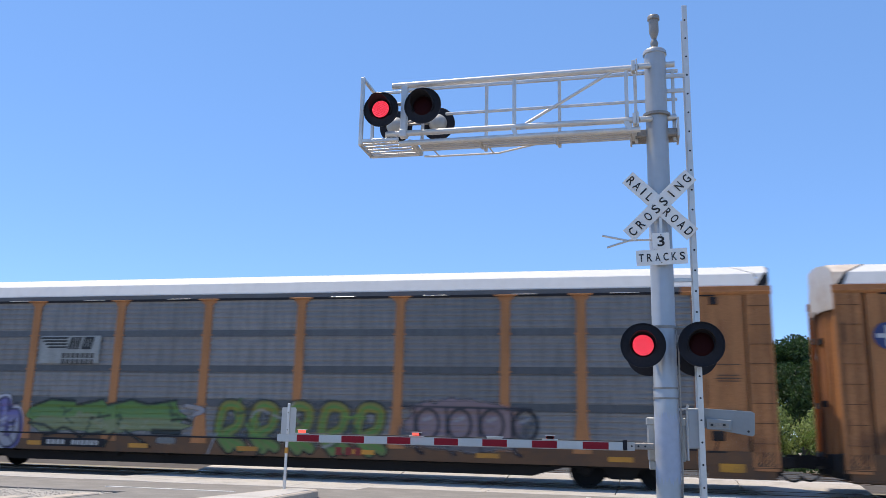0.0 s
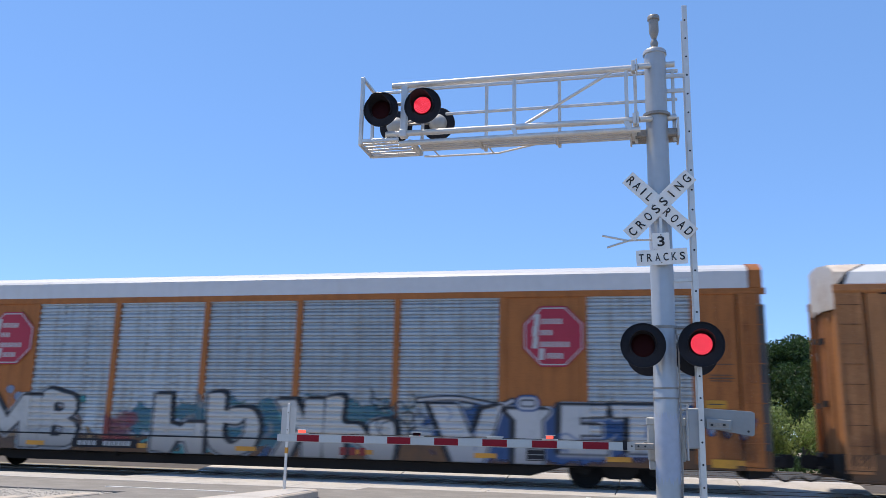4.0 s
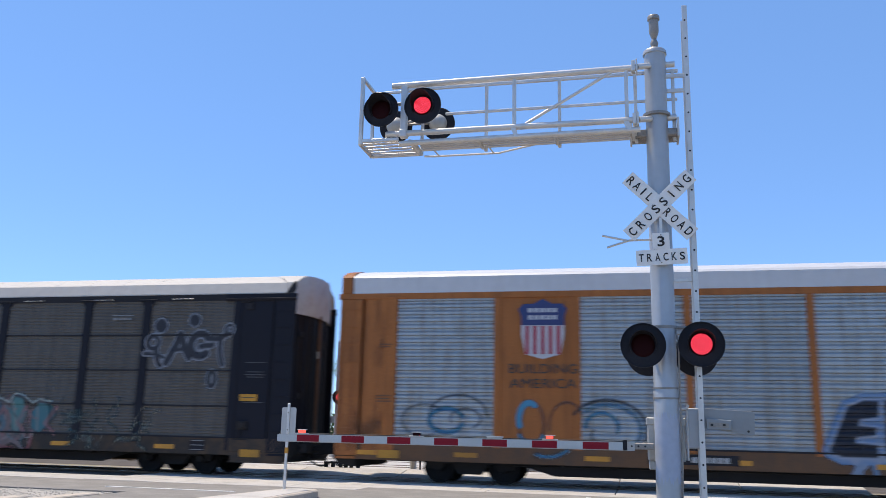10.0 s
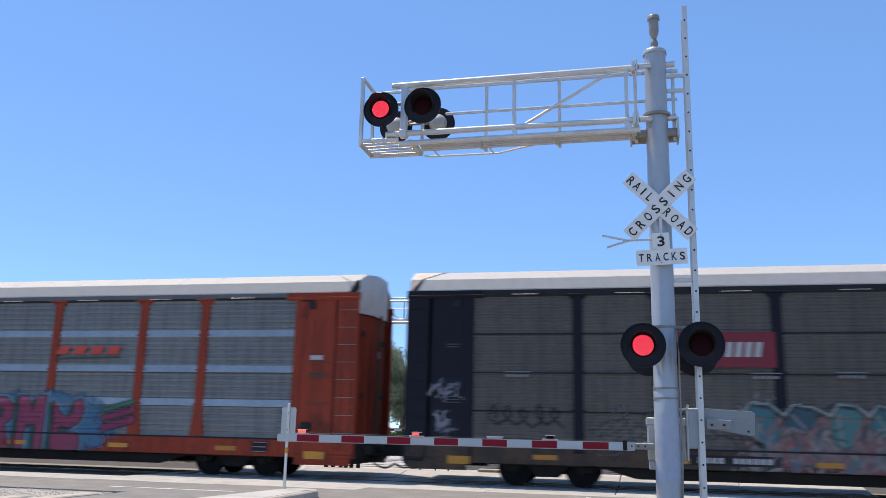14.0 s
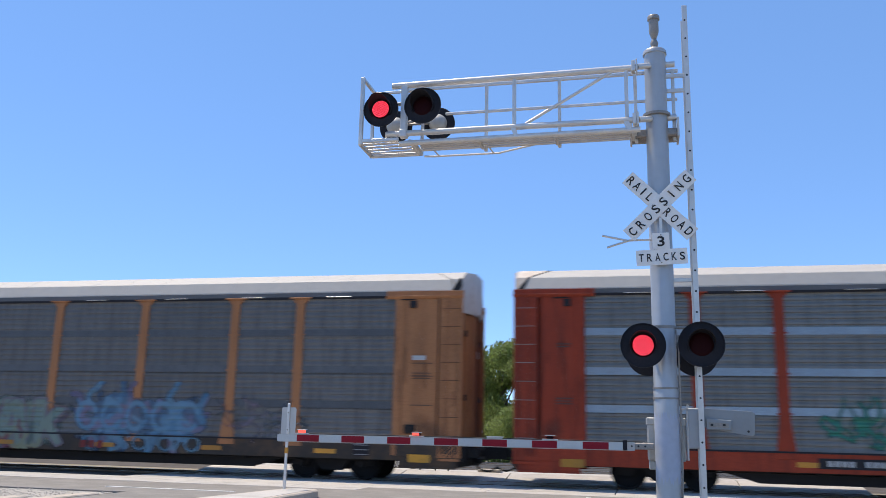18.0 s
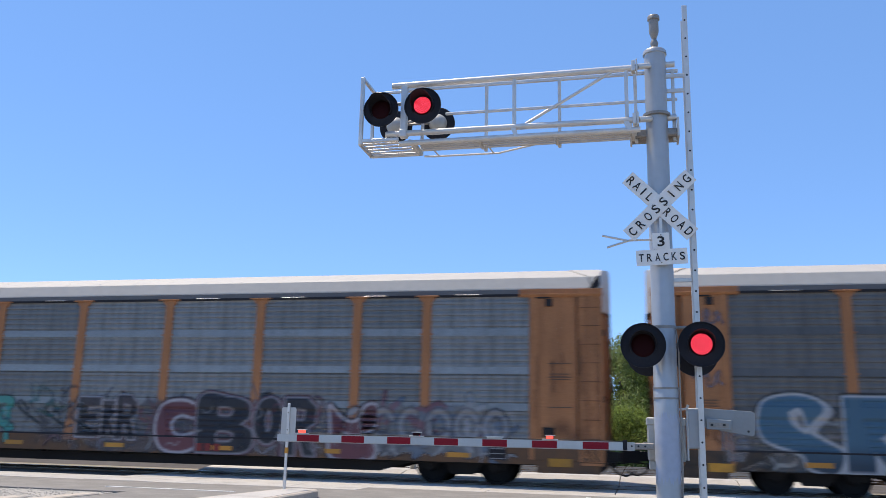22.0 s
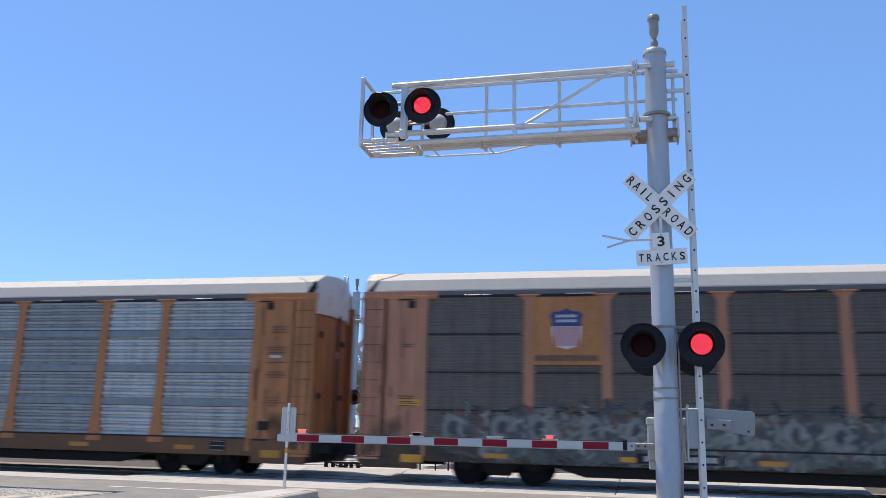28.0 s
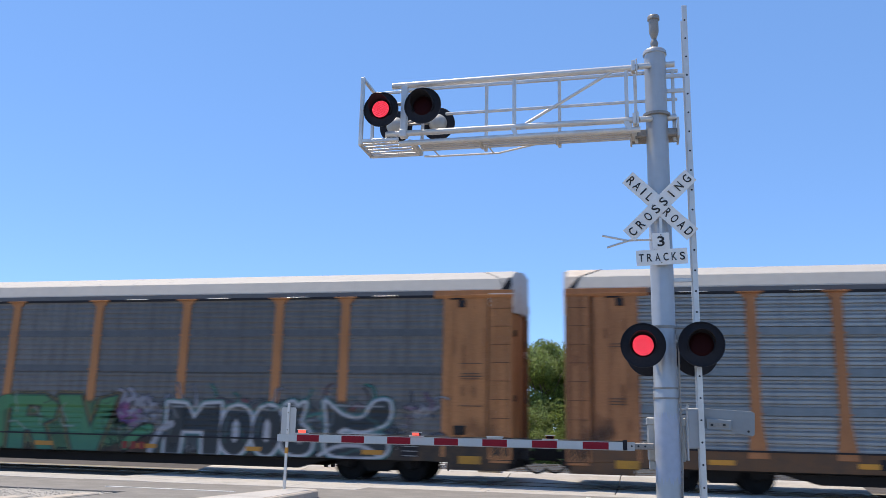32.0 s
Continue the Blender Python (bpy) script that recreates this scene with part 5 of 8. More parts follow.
def autorack(paint, panel, roof, label, boxy=False, sill=None, pitch=0.15, rib=0.025, rail=None, foot=True, rungs=None):
    """An enclosed car-carrying railcar. The origin lies on the rail below its middle."""
    size_for(boxy)
    car = thing("autorack_railcar", label, "railcar", "railcars of the passing train")
    sill = sill or SOILED
    ends = paint
    flip = pose(0, 0, 0, 0, 0, 180)
    for side in (Matrix.Identity(4), flip):
        for i, (a, b) in enumerate(zip(EDGES, EDGES[1:])):
            w = round(b - a, 2)
            at = side @ pose(a - HALF, -WIDE + 0.03, DECK)
            if boxy and i in (1, 7):
                part("solid_panel", shared(("flat", w), lambda: flat_panel(w)), paint, car, "solid painted side panel", at)
            else:
                part("side_panel", shared(("rib", w, pitch, rib), lambda: ribbed(w, pitch, rib)), panel, car, "", at)
        for i, e in enumerate(EDGES[1:-1]):
            me = shared(("post", boxy, foot), straight_post if boxy else (lambda: flared_post(foot)))
            part("post", me, paint, car, "", side @ pose(e - HALF, 0, 0))
        for x0, mirror in ((-HALF, False), (HALF, True)):
            w = round(EDGES[0] if not mirror else LEN - EDGES[-1], 2)
            at = side @ (pose(x0, 0, 0) if not mirror else pose(x0 - w, 0, 0))
            me = shared(("end_side", mirror), lambda: end_side_mesh(w, mirror))
            part("end_panel", me, ends, car, "", at)
            part("eave_plate", shared(("eave", mirror), lambda: eave_plate_mesh(w, mirror)), ends, car, "", at)
            if not boxy:
                part("end_sill", shared("end_sill", end_sill_mesh), sill, car, "", side @ pose(x0 + (1.0 if not mirror else -1.0), 0, 0))
            part("corner_post", shared(("corner", mirror), lambda: corner_post_mesh(0.15 if boxy and mirror else 0.0)), ends, car, "", side @ pose(x0, 0, 0) @ (Matrix.Diagonal((-1, 1, 1, 1)) if mirror else Matrix.Identity(4)))
            for i in range(8):
                part("grab_iron", shared("grab", grab_iron_mesh), rungs or (ends if boxy or ends is NAVY else RUNG), car, "", side @ pose(x0 + (0.42 if not mirror else -0.42), 0, 1.2 + i * 0.47))
        part("side_sill", shared("sill", sill_mesh), sill, car, "", side)
        # the deck gap's shade, drawn as a black strip on the side
        part("deck_gap", shared("deck_gap", lambda: Shape().box(EDGES[0] - HALF - 0.05, EDGES[-1] - HALF + 0.05, -WIDE - 0.012, -WIDE + 0.01, DECK - 0.035, DECK + 0.008).mesh("deck_gap")), DARKTRIM, car, "black strip for the shaded gap along the deck edge", side)
        if not boxy:
            part("door_gear", shared("door_gear", door_gear_mesh), UNDER, car, "black door gear above the step", side @ pose(HALF - 1.5, 0, 0))
            for x in (HALF - 1.47, -HALF + 1.49):
                part("latch_block", shared("latch", lambda: Shape().box(-0.09, 0.09, -WIDE - 0.05, -WIDE + 0.01, 4.53, 4.72).box(-0.36, 0.05, -WIDE - 0.02, -WIDE + 0.01, 4.74, 4.78).mesh("latch_block", bevel=0.01)), DARKTRIM, car, "black latch block under the eave", side @ pose(x, 0, 0))
        for x in (HALF - 1.2, -HALF + 1.6):
            part("warning_plate", shared("warning", lambda: Shape().box(-0.29, 0.29, -WIDE - 0.034, -WIDE - 0.024, 0.44, 0.64).mesh("warning_plate", bevel=0.003)), LABELYELLOW, car, "yellow warning plate on the end sill", side @ pose(x, 0, 0.17 if boxy else 0.08))
        if rail:
            for z in ((1.86, 2.83, 3.83) if rail is DARKTRIM else (1.95, 2.88, 3.87)):
                part("level_rail", shared(("lrail", rail is DARKTRIM), lambda: Shape().sweep([(-WIDE + 0.004, -0.09), (-WIDE + 0.03, -0.09), (-WIDE + 0.06, 0.1), (-WIDE + 0.035, 0.1)] if rail is not DARKTRIM else [(-WIDE + 0.012, -0.018), (-WIDE + 0.05, -0.018), (-WIDE + 0.05, 0.018), (-WIDE + 0.012, 0.018)], EDGES[0] - HALF, EDGES[-1] - HALF).mesh("level_rail")), rail, car, "", side @ pose(0, 0, z))
        part("top_rail", shared(("trail", boxy), lambda: Shape().box(-HALF + 0.05 if boxy else EDGES[0] - HALF, HALF - 0.05 if boxy else EDGES[-1] - HALF, -WIDE - (0.006 if boxy else -0.02), -WIDE + 0.06, EAVE - (0.06 if boxy else 0.02), EAVE + (0.1 if boxy else 0.15)).mesh("top_rail", bevel=0.006)), paint if boxy else DARKTRIM if ends is NAVY else GUTTER, car, "", side)
        if not boxy:
            # short bright strips added where the sun glints along the gutter
            for n in (0, 1, 2, 3, 5, 6, 7, 8):
                mid = (EDGES[n] + EDGES[n + 1]) / 2 - HALF + 0.5 * math.sin(7 * n)
                part("gutter_lip", shared("lip", lambda: Shape().box(-0.34, 0.34, -WIDE - 0.034, -WIDE + 0.03, EAVE + 0.016, EAVE + 0.028).mesh("gutter_lip", bevel=0.003)), GALV, car, "bright strip added for a sun glint on the gutter", side @ pose(mid, 0, 0))
            # solid black strip that draws the line of shade under the gutter
            part("eave_gap", shared("eave_gap", lambda: Shape().box(EDGES[0] - HALF + 0.2, EDGES[-1] - HALF - 0.2, -WIDE + 0.012, -WIDE + 0.03, EAVE - 0.035, EAVE + 0.03).mesh("eave_gap")), DARKTRIM, car, "thin black strip for the shade under the gutter", side)
        for x in (-12.6, -9.9, -6.6, -3.3, 0.0, 3.3, 6.6, 9.9, 12.6):
            part("reflector", shared("reflector", lambda: Shape().box(-0.3, 0.3, -WIDE - 0.004, -WIDE + 0.012, 0.68, 0.8).mesh("reflector", bevel=0.002)), REFLECT, car, "", side @ pose(x, 0, 0))
        # truck, coupler, doors and gable of one end
        tr = part("truck", shared("truck", truck_frame_mesh), UNDER, car, "grimy two-axle truck", side @ pose(9.9, 0, 0))
        for dx in (-0.86, 0.86):
            ws = part("wheelset", shared("wheelset", wheelset_mesh), WHEEL, tr, "dark steel wheelset")
            ws.matrix_parent_inverse = Matrix.Translation((dx, 0, AXLE_R))
            WHEELSETS.append((ws, side is flip))
        part("coupler", shared("coupler", coupler_mesh), UNDER, car, "dark steel coupler and release lever", side @ pose(HALF - 0.06, 0, 0))
        part("air_hose", shared("hose", hose_mesh), RUBBER, car, "", side @ pose(HALF - 0.05, 0, 0))
        door = shared("door", lambda: end_door_mesh(boxy))
        part("door_bar", shared("bar", lambda: Shape().box(0.0, 0.05, -0.08, 0.05, 0.9, EAVE - 0.3).mesh("door_bar")), RUNG, car, "rust-brown locking bar between the doors", side @ pose(HALF - 0.02, 0, 0))
        for k in (0, 1):
            part("end_door", door, CREAM if boxy else ends, car, "tall folding end door leaf", side @ pose(HALF - (0.02 if boxy else 0.09), 0, 0) @ (Matrix.Identity(4) if k == 0 else Matrix.Diagonal((1, -1, 1, 1))))
        for y, z in ((-0.98, 3.9), (0.3, 3.75), (-0.98, 2.2), (0.3, 2.2)):
            part("door_slot", shared("slot", lambda: Shape().box(-0.03, 0.014, -0.21, 0.21, -0.075, 0.075).mesh("door_slot")), DARKTRIM, car, "dark slot in the end door", side @ pose(HALF - 0.02 + end_bulge(y), y, z, 0, 0, 15 if y < -0.6 else 0))
        if not boxy:
            part("door_plate", shared("door_plate", lambda: Shape().box(0.03, 0.045, -0.16, -0.05, 3.3, 3.5).mesh("door_plate", bevel=0.004)), STENCILW, car, "small white plate on the end door", side @ pose(HALF - 0.02, 0, 0))
        part("gable_end", shared(("gable", boxy), lambda: gable_mesh(boxy)), ends if boxy else GABLE, car, "" if boxy else "peeling white and rust gable end", side @ pose(HALF - (0.06 if boxy else 0.02), 0, 0))
        if not boxy:
            part("roof_hood", shared("hood", roof_hood_mesh), HOOD if side is flip else roof, car, "pale hood over the end of the roof", side @ pose(HALF, 0, 0))
            part("roof_seam", shared("seam", roof_seam_mesh) if side is flip else shared("notch", roof_notch_mesh), DARKTRIM, car, "dark sheet for the shaded gap beside the roof hood", side @ pose(HALF, 0, 0))
        if boxy:
            for y in (-1.5, 1.42):
                part("door_return", shared(("return", y), lambda: Shape().box(-0.36, -0.08, y, y + 0.08, 1.0, EAVE - 0.3).mesh("door_return", bevel=0.015)), DOORSIDE, car, "dark blue-grey side of the folding door", side @ pose(HALF, 0, 0))
            part("roof_cap", shared("cap", lambda: roof_cap_mesh()), paint, car, "painted roof end cap", side @ pose(HALF - 0.42, 0, 0))
    part("roof", shared(("roof", boxy), lambda: roof_mesh(boxy)), roof, car, "")
    for i in range(1, 22):
        part("roof_rib", shared(("roof_rib", boxy), lambda: roof_rib_mesh(boxy)), roof, car, "", pose(-HALF + 1.1 + i * (LEN - 2.2) / 22, 0, 0))
    part("underframe", shared("under", centre_sill_mesh), UNDER, car, "black centre sill and brake gear")
    part("deck", shared("deck", lambda: Shape().box(-HALF + 0.15, HALF - 0.15, -1.5, 1.5, 0.96, DECK - 0.02).mesh("deck")), UNDER, car)
    return car


def end_sill_mesh():
    """Apron under an end panel with a slot and a lower lip."""
    s = Shape().box(-0.85, 0.85, -WIDE - 0.02, -WIDE + 0.02, 0.66, DECK - 0.02)
    s.box(-0.78, 0.78, -WIDE - 0.01, -WIDE + 0.03, 0.4, 0.66)
    s.box(-0.8, 0.8, -WIDE - 0.03, -WIDE + 0.03, 0.37, 0.41)
    return s.mesh("end_sill", bevel=0.005)


def door_gear_mesh():
    """Crank housing, rod and step bracket at the foot of an end panel."""
    s = Shape().box(-0.13, 0.16, -WIDE - 0.05, -WIDE + 0.01, 1.24, 1.47)
    s.lathe([(0, -0.1), (0.085, -0.1), (0.1, -0.05), (0.1, 0.0)], "y", 14, (0.03, -WIDE, 1.36))
    s.tube((0.0, -WIDE - 0.03, 1.26), (-0.08, -WIDE - 0.03, 0.98), 0.02, 6)
    s.box(-0.25, 0.2, -WIDE - 0.035, -WIDE + 0.01, 0.96, 1.0)
    return s.mesh("door_gear", bevel=0.006)


def corner_post_mesh(set_in=0.0):
    """A folded channel at the corner of a side, with a step at its foot."""
    plan = [(0.12, 0.05), (0.12, -0.026), (0.15, -0.034), (0.19, -0.02), (0.66, -0.02), (0.69, -0.034), (0.725, -0.03), (0.725, 0.05)]
    plan = [(x if i > 3 else x + set_in, y) for i, (x, y) in enumerate(plan)]
    n = len(plan)
    s = Shape().add([(x, -WIDE + y, z) for z in (DECK - 0.38, EAVE - 0.06) for x, y in plan], [(i, (i + 1) % n, (i + 1) % n + n, i + n) for i in range(n)] + [tuple(range(n - 1, -1, -1)), tuple(range(n, 2 * n))])
    s.box(0.16, 0.68, -WIDE - 0.05, -WIDE + 0.1, DECK - 0.46, DECK - 0.4)
    return s.mesh("corner_post", bevel=0.004)


def grab_iron_mesh():
    return Shape().path([(-0.24, -WIDE + 0.01, 0), (-0.24, -WIDE - 0.06, 0), (0.24, -WIDE - 0.06, 0), (0.24, -WIDE + 0.01, 0)], 0.009, 6).mesh("grab_iron")


def roof_cap_mesh():
    half = [(y * 1.006, z + 0.014) for y, z in roof_profile(True)]
    full = half + [(-y, z) for y, z in half[-2::-1]]
    return Shape().sweep(full + [(y * 0.98, z - 0.03) for y, z in full[::-1]], 0.0, 0.3).mesh("roof_cap", smooth=True)


def rack_paint(name, c, dirt=0.55):
    c = (0.97 * c[0], 0.88 * c[1], 0.74 * c[2])
    return material(name, c, 0.6, vary=0.18, grain=25, blotch=0.7, dirt=tuple(0.35 * k + 0.01 for k in c), dirt_amount=dirt, streaks=1, bump=0.06, spec=0.2)


def rack_panel(name, c, metal=0.3, dirt=0.6, rough=0.45, per=0.14):
    c = (0.89 * c[0], 0.85 * c[1], 0.83 * c[2])
    return material(name, c, rough, metal, spec=0.3, vary=0.18, grain=30, blotch=0.9, dirt=tuple(0.38 * k + 0.01 for k in c), dirt_amount=min(1.0, 1.35 * dirt), streaks=1, bump=0.05, per_object=per)


# near-black for trim, and for strips that draw shaded gaps
DARKTRIM = material("dark_trim_and_shade", (0.027, 0.026, 0.029), 0.85, vary=0.15, grain=40, blotch=2, bump=0.03, spec=0.2)
# gutter rail; the shade below the roof fascia is in this grey
GUTTER = material("shaded_grey_gutter", (0.125, 0.127, 0.132), 0.8, vary=0.2, grain=30, blotch=1.5, bump=0.03, spec=0.2)
OCHRE = rack_paint("faded_orange_paint", (0.39, 0.188, 0.096))
OCHRE2 = rack_paint("pale_orange_paint", (0.42, 0.205, 0.098))
BROWNED = rack_paint("rusty_orange_paint", (0.4, 0.215, 0.16))
DEEP = rack_paint("deep_orange_paint", (0.37, 0.146, 0.052))
REDPAINT = rack_paint("oxide_red_paint", (0.29, 0.049, 0.026), 0.75)
NAVY = rack_paint("black_blue_paint", (0.0105, 0.012, 0.023), 0.3)
SILVER = material("bright_galvanised_slats", (0.37, 0.39, 0.405), 0.42, 0.6, spec=0.3, vary=0.2, grain=30, blotch=0.8, dirt=(0.24, 0.205, 0.15), dirt_amount=0.9, streaks=1, bump=0.05, per_object=0.16)
MIDGREY = rack_panel("grey_galvanised_sheet", (0.205, 0.213, 0.205), 0.3, 0.5)
SLATE = rack_panel("slate_grey_sheet", (0.24, 0.238, 0.232), 0.25, 0.5)
BROWNGREY = rack_panel("brown_grey_sheet", (0.126, 0.113, 0.097), 0.1, 0.5)
PALEGREY = rack_panel("pale_grey_sheet", (0.4, 0.43, 0.44), 0.45, 0.45, 0.42, 0.26)
CREAM = material("weathered_cream_door", (0.55, 0.43, 0.255), 0.6, 0.0, vary=0.25, grain=14, blotch=1.6, dirt=(0.16, 0.09, 0.045), dirt_amount=0.85, streaks=1, bump=0.05)
GRIMY = material("grimy_side_sill", (0.034, 0.025, 0.018), 0.75, vary=0.3, blotch=0.8, dirt=(0.15, 0.075, 0.03), dirt_amount=0.6)
SOILED = material("soiled_orange_sill", (0.125, 0.058, 0.022), 0.65, vary=0.2, blotch=0.7, dirt=(0.05, 0.035, 0.025), dirt_amount=0.8)
DULLGREY = rack_panel("dull_grey_sheet", (0.225, 0.238, 0.238), 0.25, 0.6, 0.5, 0.2)
DULLRAIL = rack_panel("dull_level_rail", (0.3, 0.31, 0.3), 0.4, 0.3, 0.4)
STENCILW = plain("white_stencil", (0.42, 0.42, 0.41), 0.6)
STENCILG = plain("grey_stencil", (0.22, 0.22, 0.22), 0.6)
SOFTMARK = plain("faint_grey_stencil", (0.06, 0.062, 0.07), 0.6)
STENCILD = plain("dark_stencil", (0.05, 0.045, 0.04), 0.6)
STENCILB = plain("brown_stencil", (0.11, 0.06, 0.035), 0.6)
LOGORED = plain("red_emblem_paint", (0.35, 0.015, 0.04), 0.5)
DULLPANEL = material("dull_crimson_panel", (0.2, 0.014, 0.028), 0.6, vary=0.12, grain=20, blotch=1.5, dirt=(0.06, 0.02, 0.02), dirt_amount=0.6, streaks=1, bump=0.02)
DULLRED = plain("dull_red_stencil", (0.19, 0.018, 0.014), 0.6)
LOGOBLUE = plain("blue_emblem_paint", (0.025, 0.04, 0.14), 0.5)
LOGOWHITE = plain("white_emblem_paint", (0.48, 0.48, 0.49), 0.5)
GABLE = material("peeling_gable_paint", (0.56, 0.53, 0.5), 0.6, vary=0.1, grain=14, blotch=1.6, dirt=(0.24, 0.13, 0.08), dirt_amount=0.5, bump=0.04, mottle=0.15)
RUNG = material("rust_brown_steel", (0.13, 0.066, 0.037), 0.8, vary=0.3, grain=30, blotch=4, bump=0.05, spec=0.2)
DOORSIDE = material("blue_grey_door_side", (0.085, 0.09, 0.1), 0.7, vary=0.25, grain=20, blotch=2, dirt=(0.2, 0.15, 0.09), dirt_amount=0.6, streaks=1, bump=0.04, spec=0.2)
LABELYELLOW = material("yellow_label", (0.5, 0.24, 0.02), 0.6, vary=0.12, grain=30, blotch=3, dirt=(0.16, 0.09, 0.03), dirt_amount=0.7, bump=0.0, per_object=0.25)


def patch(car, name, outline, x, z, mat, level, label):
    x -= ZERO
    return part(name, Shape().prism([(x + a, z + b) for a, b in outline], LAYER - 0.004 * level, LAYER - 0.004 * level + 0.003), mat, car, label)


def rect(w, h):
    return [(-w / 2, -h / 2), (w / 2, -h / 2), (w / 2, h / 2), (-w / 2, h / 2)]


def shield(w, h):
    return [(-0.36 * w, -0.42 * h), (0, -0.5 * h), (0.36 * w, -0.42 * h), (0.44 * w, -0.1 * h), (0.44 * w, 0.2 * h), (0.5 * w, 0.33 * h), (0.4 * w, 0.42 * h), (0.2 * w, 0.42 * h), (0, 0.5 * h), (-0.2 * w, 0.42 * h), (-0.4 * w, 0.42 * h), (-0.5 * w, 0.33 * h), (-0.44 * w, 0.2 * h), (-0.44 * w, -0.1 * h)]


def rail_shield(car, x, z, w, h):
    """A striped shield emblem, without its letters."""
    patch(car, "emblem", shield(w, h), x, z, LOGOWHITE, 0, "striped shield emblem")
    patch(car, "emblem_field", [(-0.44 * w, 0.06 * h), (0.44 * w, 0.06 * h), (0.44 * w, 0.2 * h), (0.5 * w, 0.33 * h), (0.4 * w, 0.42 * h), (0.2 * w, 0.42 * h), (0, 0.5 * h), (-0.2 * w, 0.42 * h), (-0.4 * w, 0.42 * h), (-0.5 * w, 0.33 * h), (-0.44 * w, 0.2 * h)], x, z, LOGOBLUE, 1, "blue shield field")
    for i in range(5):
        cx = (-0.32 + 0.16 * i) * w
        patch(car, "emblem_stripe", [(cx - 0.04 * w, -0.42 * h), (cx + 0.04 * w, -0.42 * h), (cx + 0.04 * w, 0.05 * h), (cx - 0.04 * w, 0.05 * h)], x, z, LOGORED, 1, "red shield stripe")
    for k, zz in enumerate((0.31, 0.19)):
        for i in range(5):
            patch(car, "emblem_bar", [(-0.3 * w + i * 0.125 * w, (zz - 0.035) * h), (-0.3 * w + i * 0.125 * w + 0.09 * w, (zz - 0.035) * h), (-0.3 * w + i * 0.125 * w + 0.09 * w, (zz + 0.035) * h), (-0.3 * w + i * 0.125 * w, (zz + 0.035) * h)], x, z, LOGOWHITE, 2, "white bar")


def horse_bars(car, x, z, w, h, mat):
    """A slanted bar emblem: level stripes running into heavy slanted blocks."""
    for i in range(4):
        zz = (0.42 - 0.25 * i) * h
        patch(car, "emblem_bar", [(-w / 2 + 0.05 * i * w, zz - 0.07 * h), (0.02 * w, zz - 0.07 * h), (0.04 * w, zz + 0.07 * h), (-w / 2 + 0.05 * i * w + 0.03 * w, zz + 0.07 * h)], x, z, mat, 0, "level emblem stripe")
    for a, wide in ((0.05, 0.06), (0.125, 0.05), (0.19, 0.06), (0.3, 0.055), (0.37, 0.05), (0.435, 0.055)):
        patch(car, "emblem_block", [(a * w, -0.5 * h), ((a + wide) * w, -0.5 * h), ((a + wide + 0.05) * w, 0.5 * h), ((a + 0.05) * w, 0.5 * h)], x, z, mat, 0, "slanted emblem block")
    patch(car, "emblem_bar", [(0.3 * w, -0.5 * h), (0.49 * w, -0.5 * h), (0.5 * w, -0.3 * h), (0.31 * w, -0.3 * h)], x, z, mat, 1, "level emblem stripe")
    patch(car, "emblem_bar", [(0.35 * w, 0.3 * h), (0.53 * w, 0.3 * h), (0.54 * w, 0.5 * h), (0.36 * w, 0.5 * h)], x, z, mat, 1, "level emblem stripe")


def common_marks(car, dark=STENCILB, yellow=True):
    car["half"] = ZERO
    right = LEN - 1.3
    for z in (2.72, 3.06):
        patch(car, "stencil_rule", rect(0.6, 0.022), right, z, dark, 0, "")
    lines(car, right, 2.8, 0.5, 3, dark)
    lines(car, right, 1.97, 0.6, 1, dark)
    lines(car, 1.3, 2.2, 0.42, 3, dark)
    lines(car, 1.3, 3.56, 0.36, 2, dark)
    if yellow:
        patch(car, "label", rect(0.5, 0.19), LEN - 1.45, 2.1, LABELYELLOW, 0, "small yellow label")
        lines(car, LEN - 1.45, 2.1, 0.38, 1, STENCILD)
    x = 8.2 if LEN > 27.2 else 9.1
    patch(car, "marking_plate", rect(2.1, 0.24), x, 0.78, DARKTRIM, -3, "black panel under the reporting marks")
    bars(car, x - 0.55, 0.78, 0.62, 0.13, 4, STENCILW), bars(car, x + 0.4, 0.78, 0.9, 0.13, 6, STENCILW)
    x = 24.5 if LEN > 27.2 else 21.3
    patch(car, "data_plate", rect(0.46, 0.3), x, 0.8, DARKTRIM, -3, "black data plate with a pale edge")
    for z in (0.68, 0.8, 0.92):
        lines(car, x, z, 0.38, 1, STENCILG)
    bars(car, 16.5, 0.75, 0.8, 0.2, 3, DULLRED)


def fade(top, bottom, z0, z1):
    """A paint that changes from one hue to another with height."""
    def at(z):
        k = np.clip((z - z0) / (z1 - z0), 0, 1)[..., None]
        return np.array(bottom) * (1 - k) + np.array(top) * k
    return at


def boxed_coat(x, z, w, h, seed):
    return Coat(x, z, w, h, 0.185, 0.042, True, seed)


def open_coat(x, z, w, h, seed, rib=0.016):
    return Coat(x, z, w, h, 0.15, rib, False, seed)


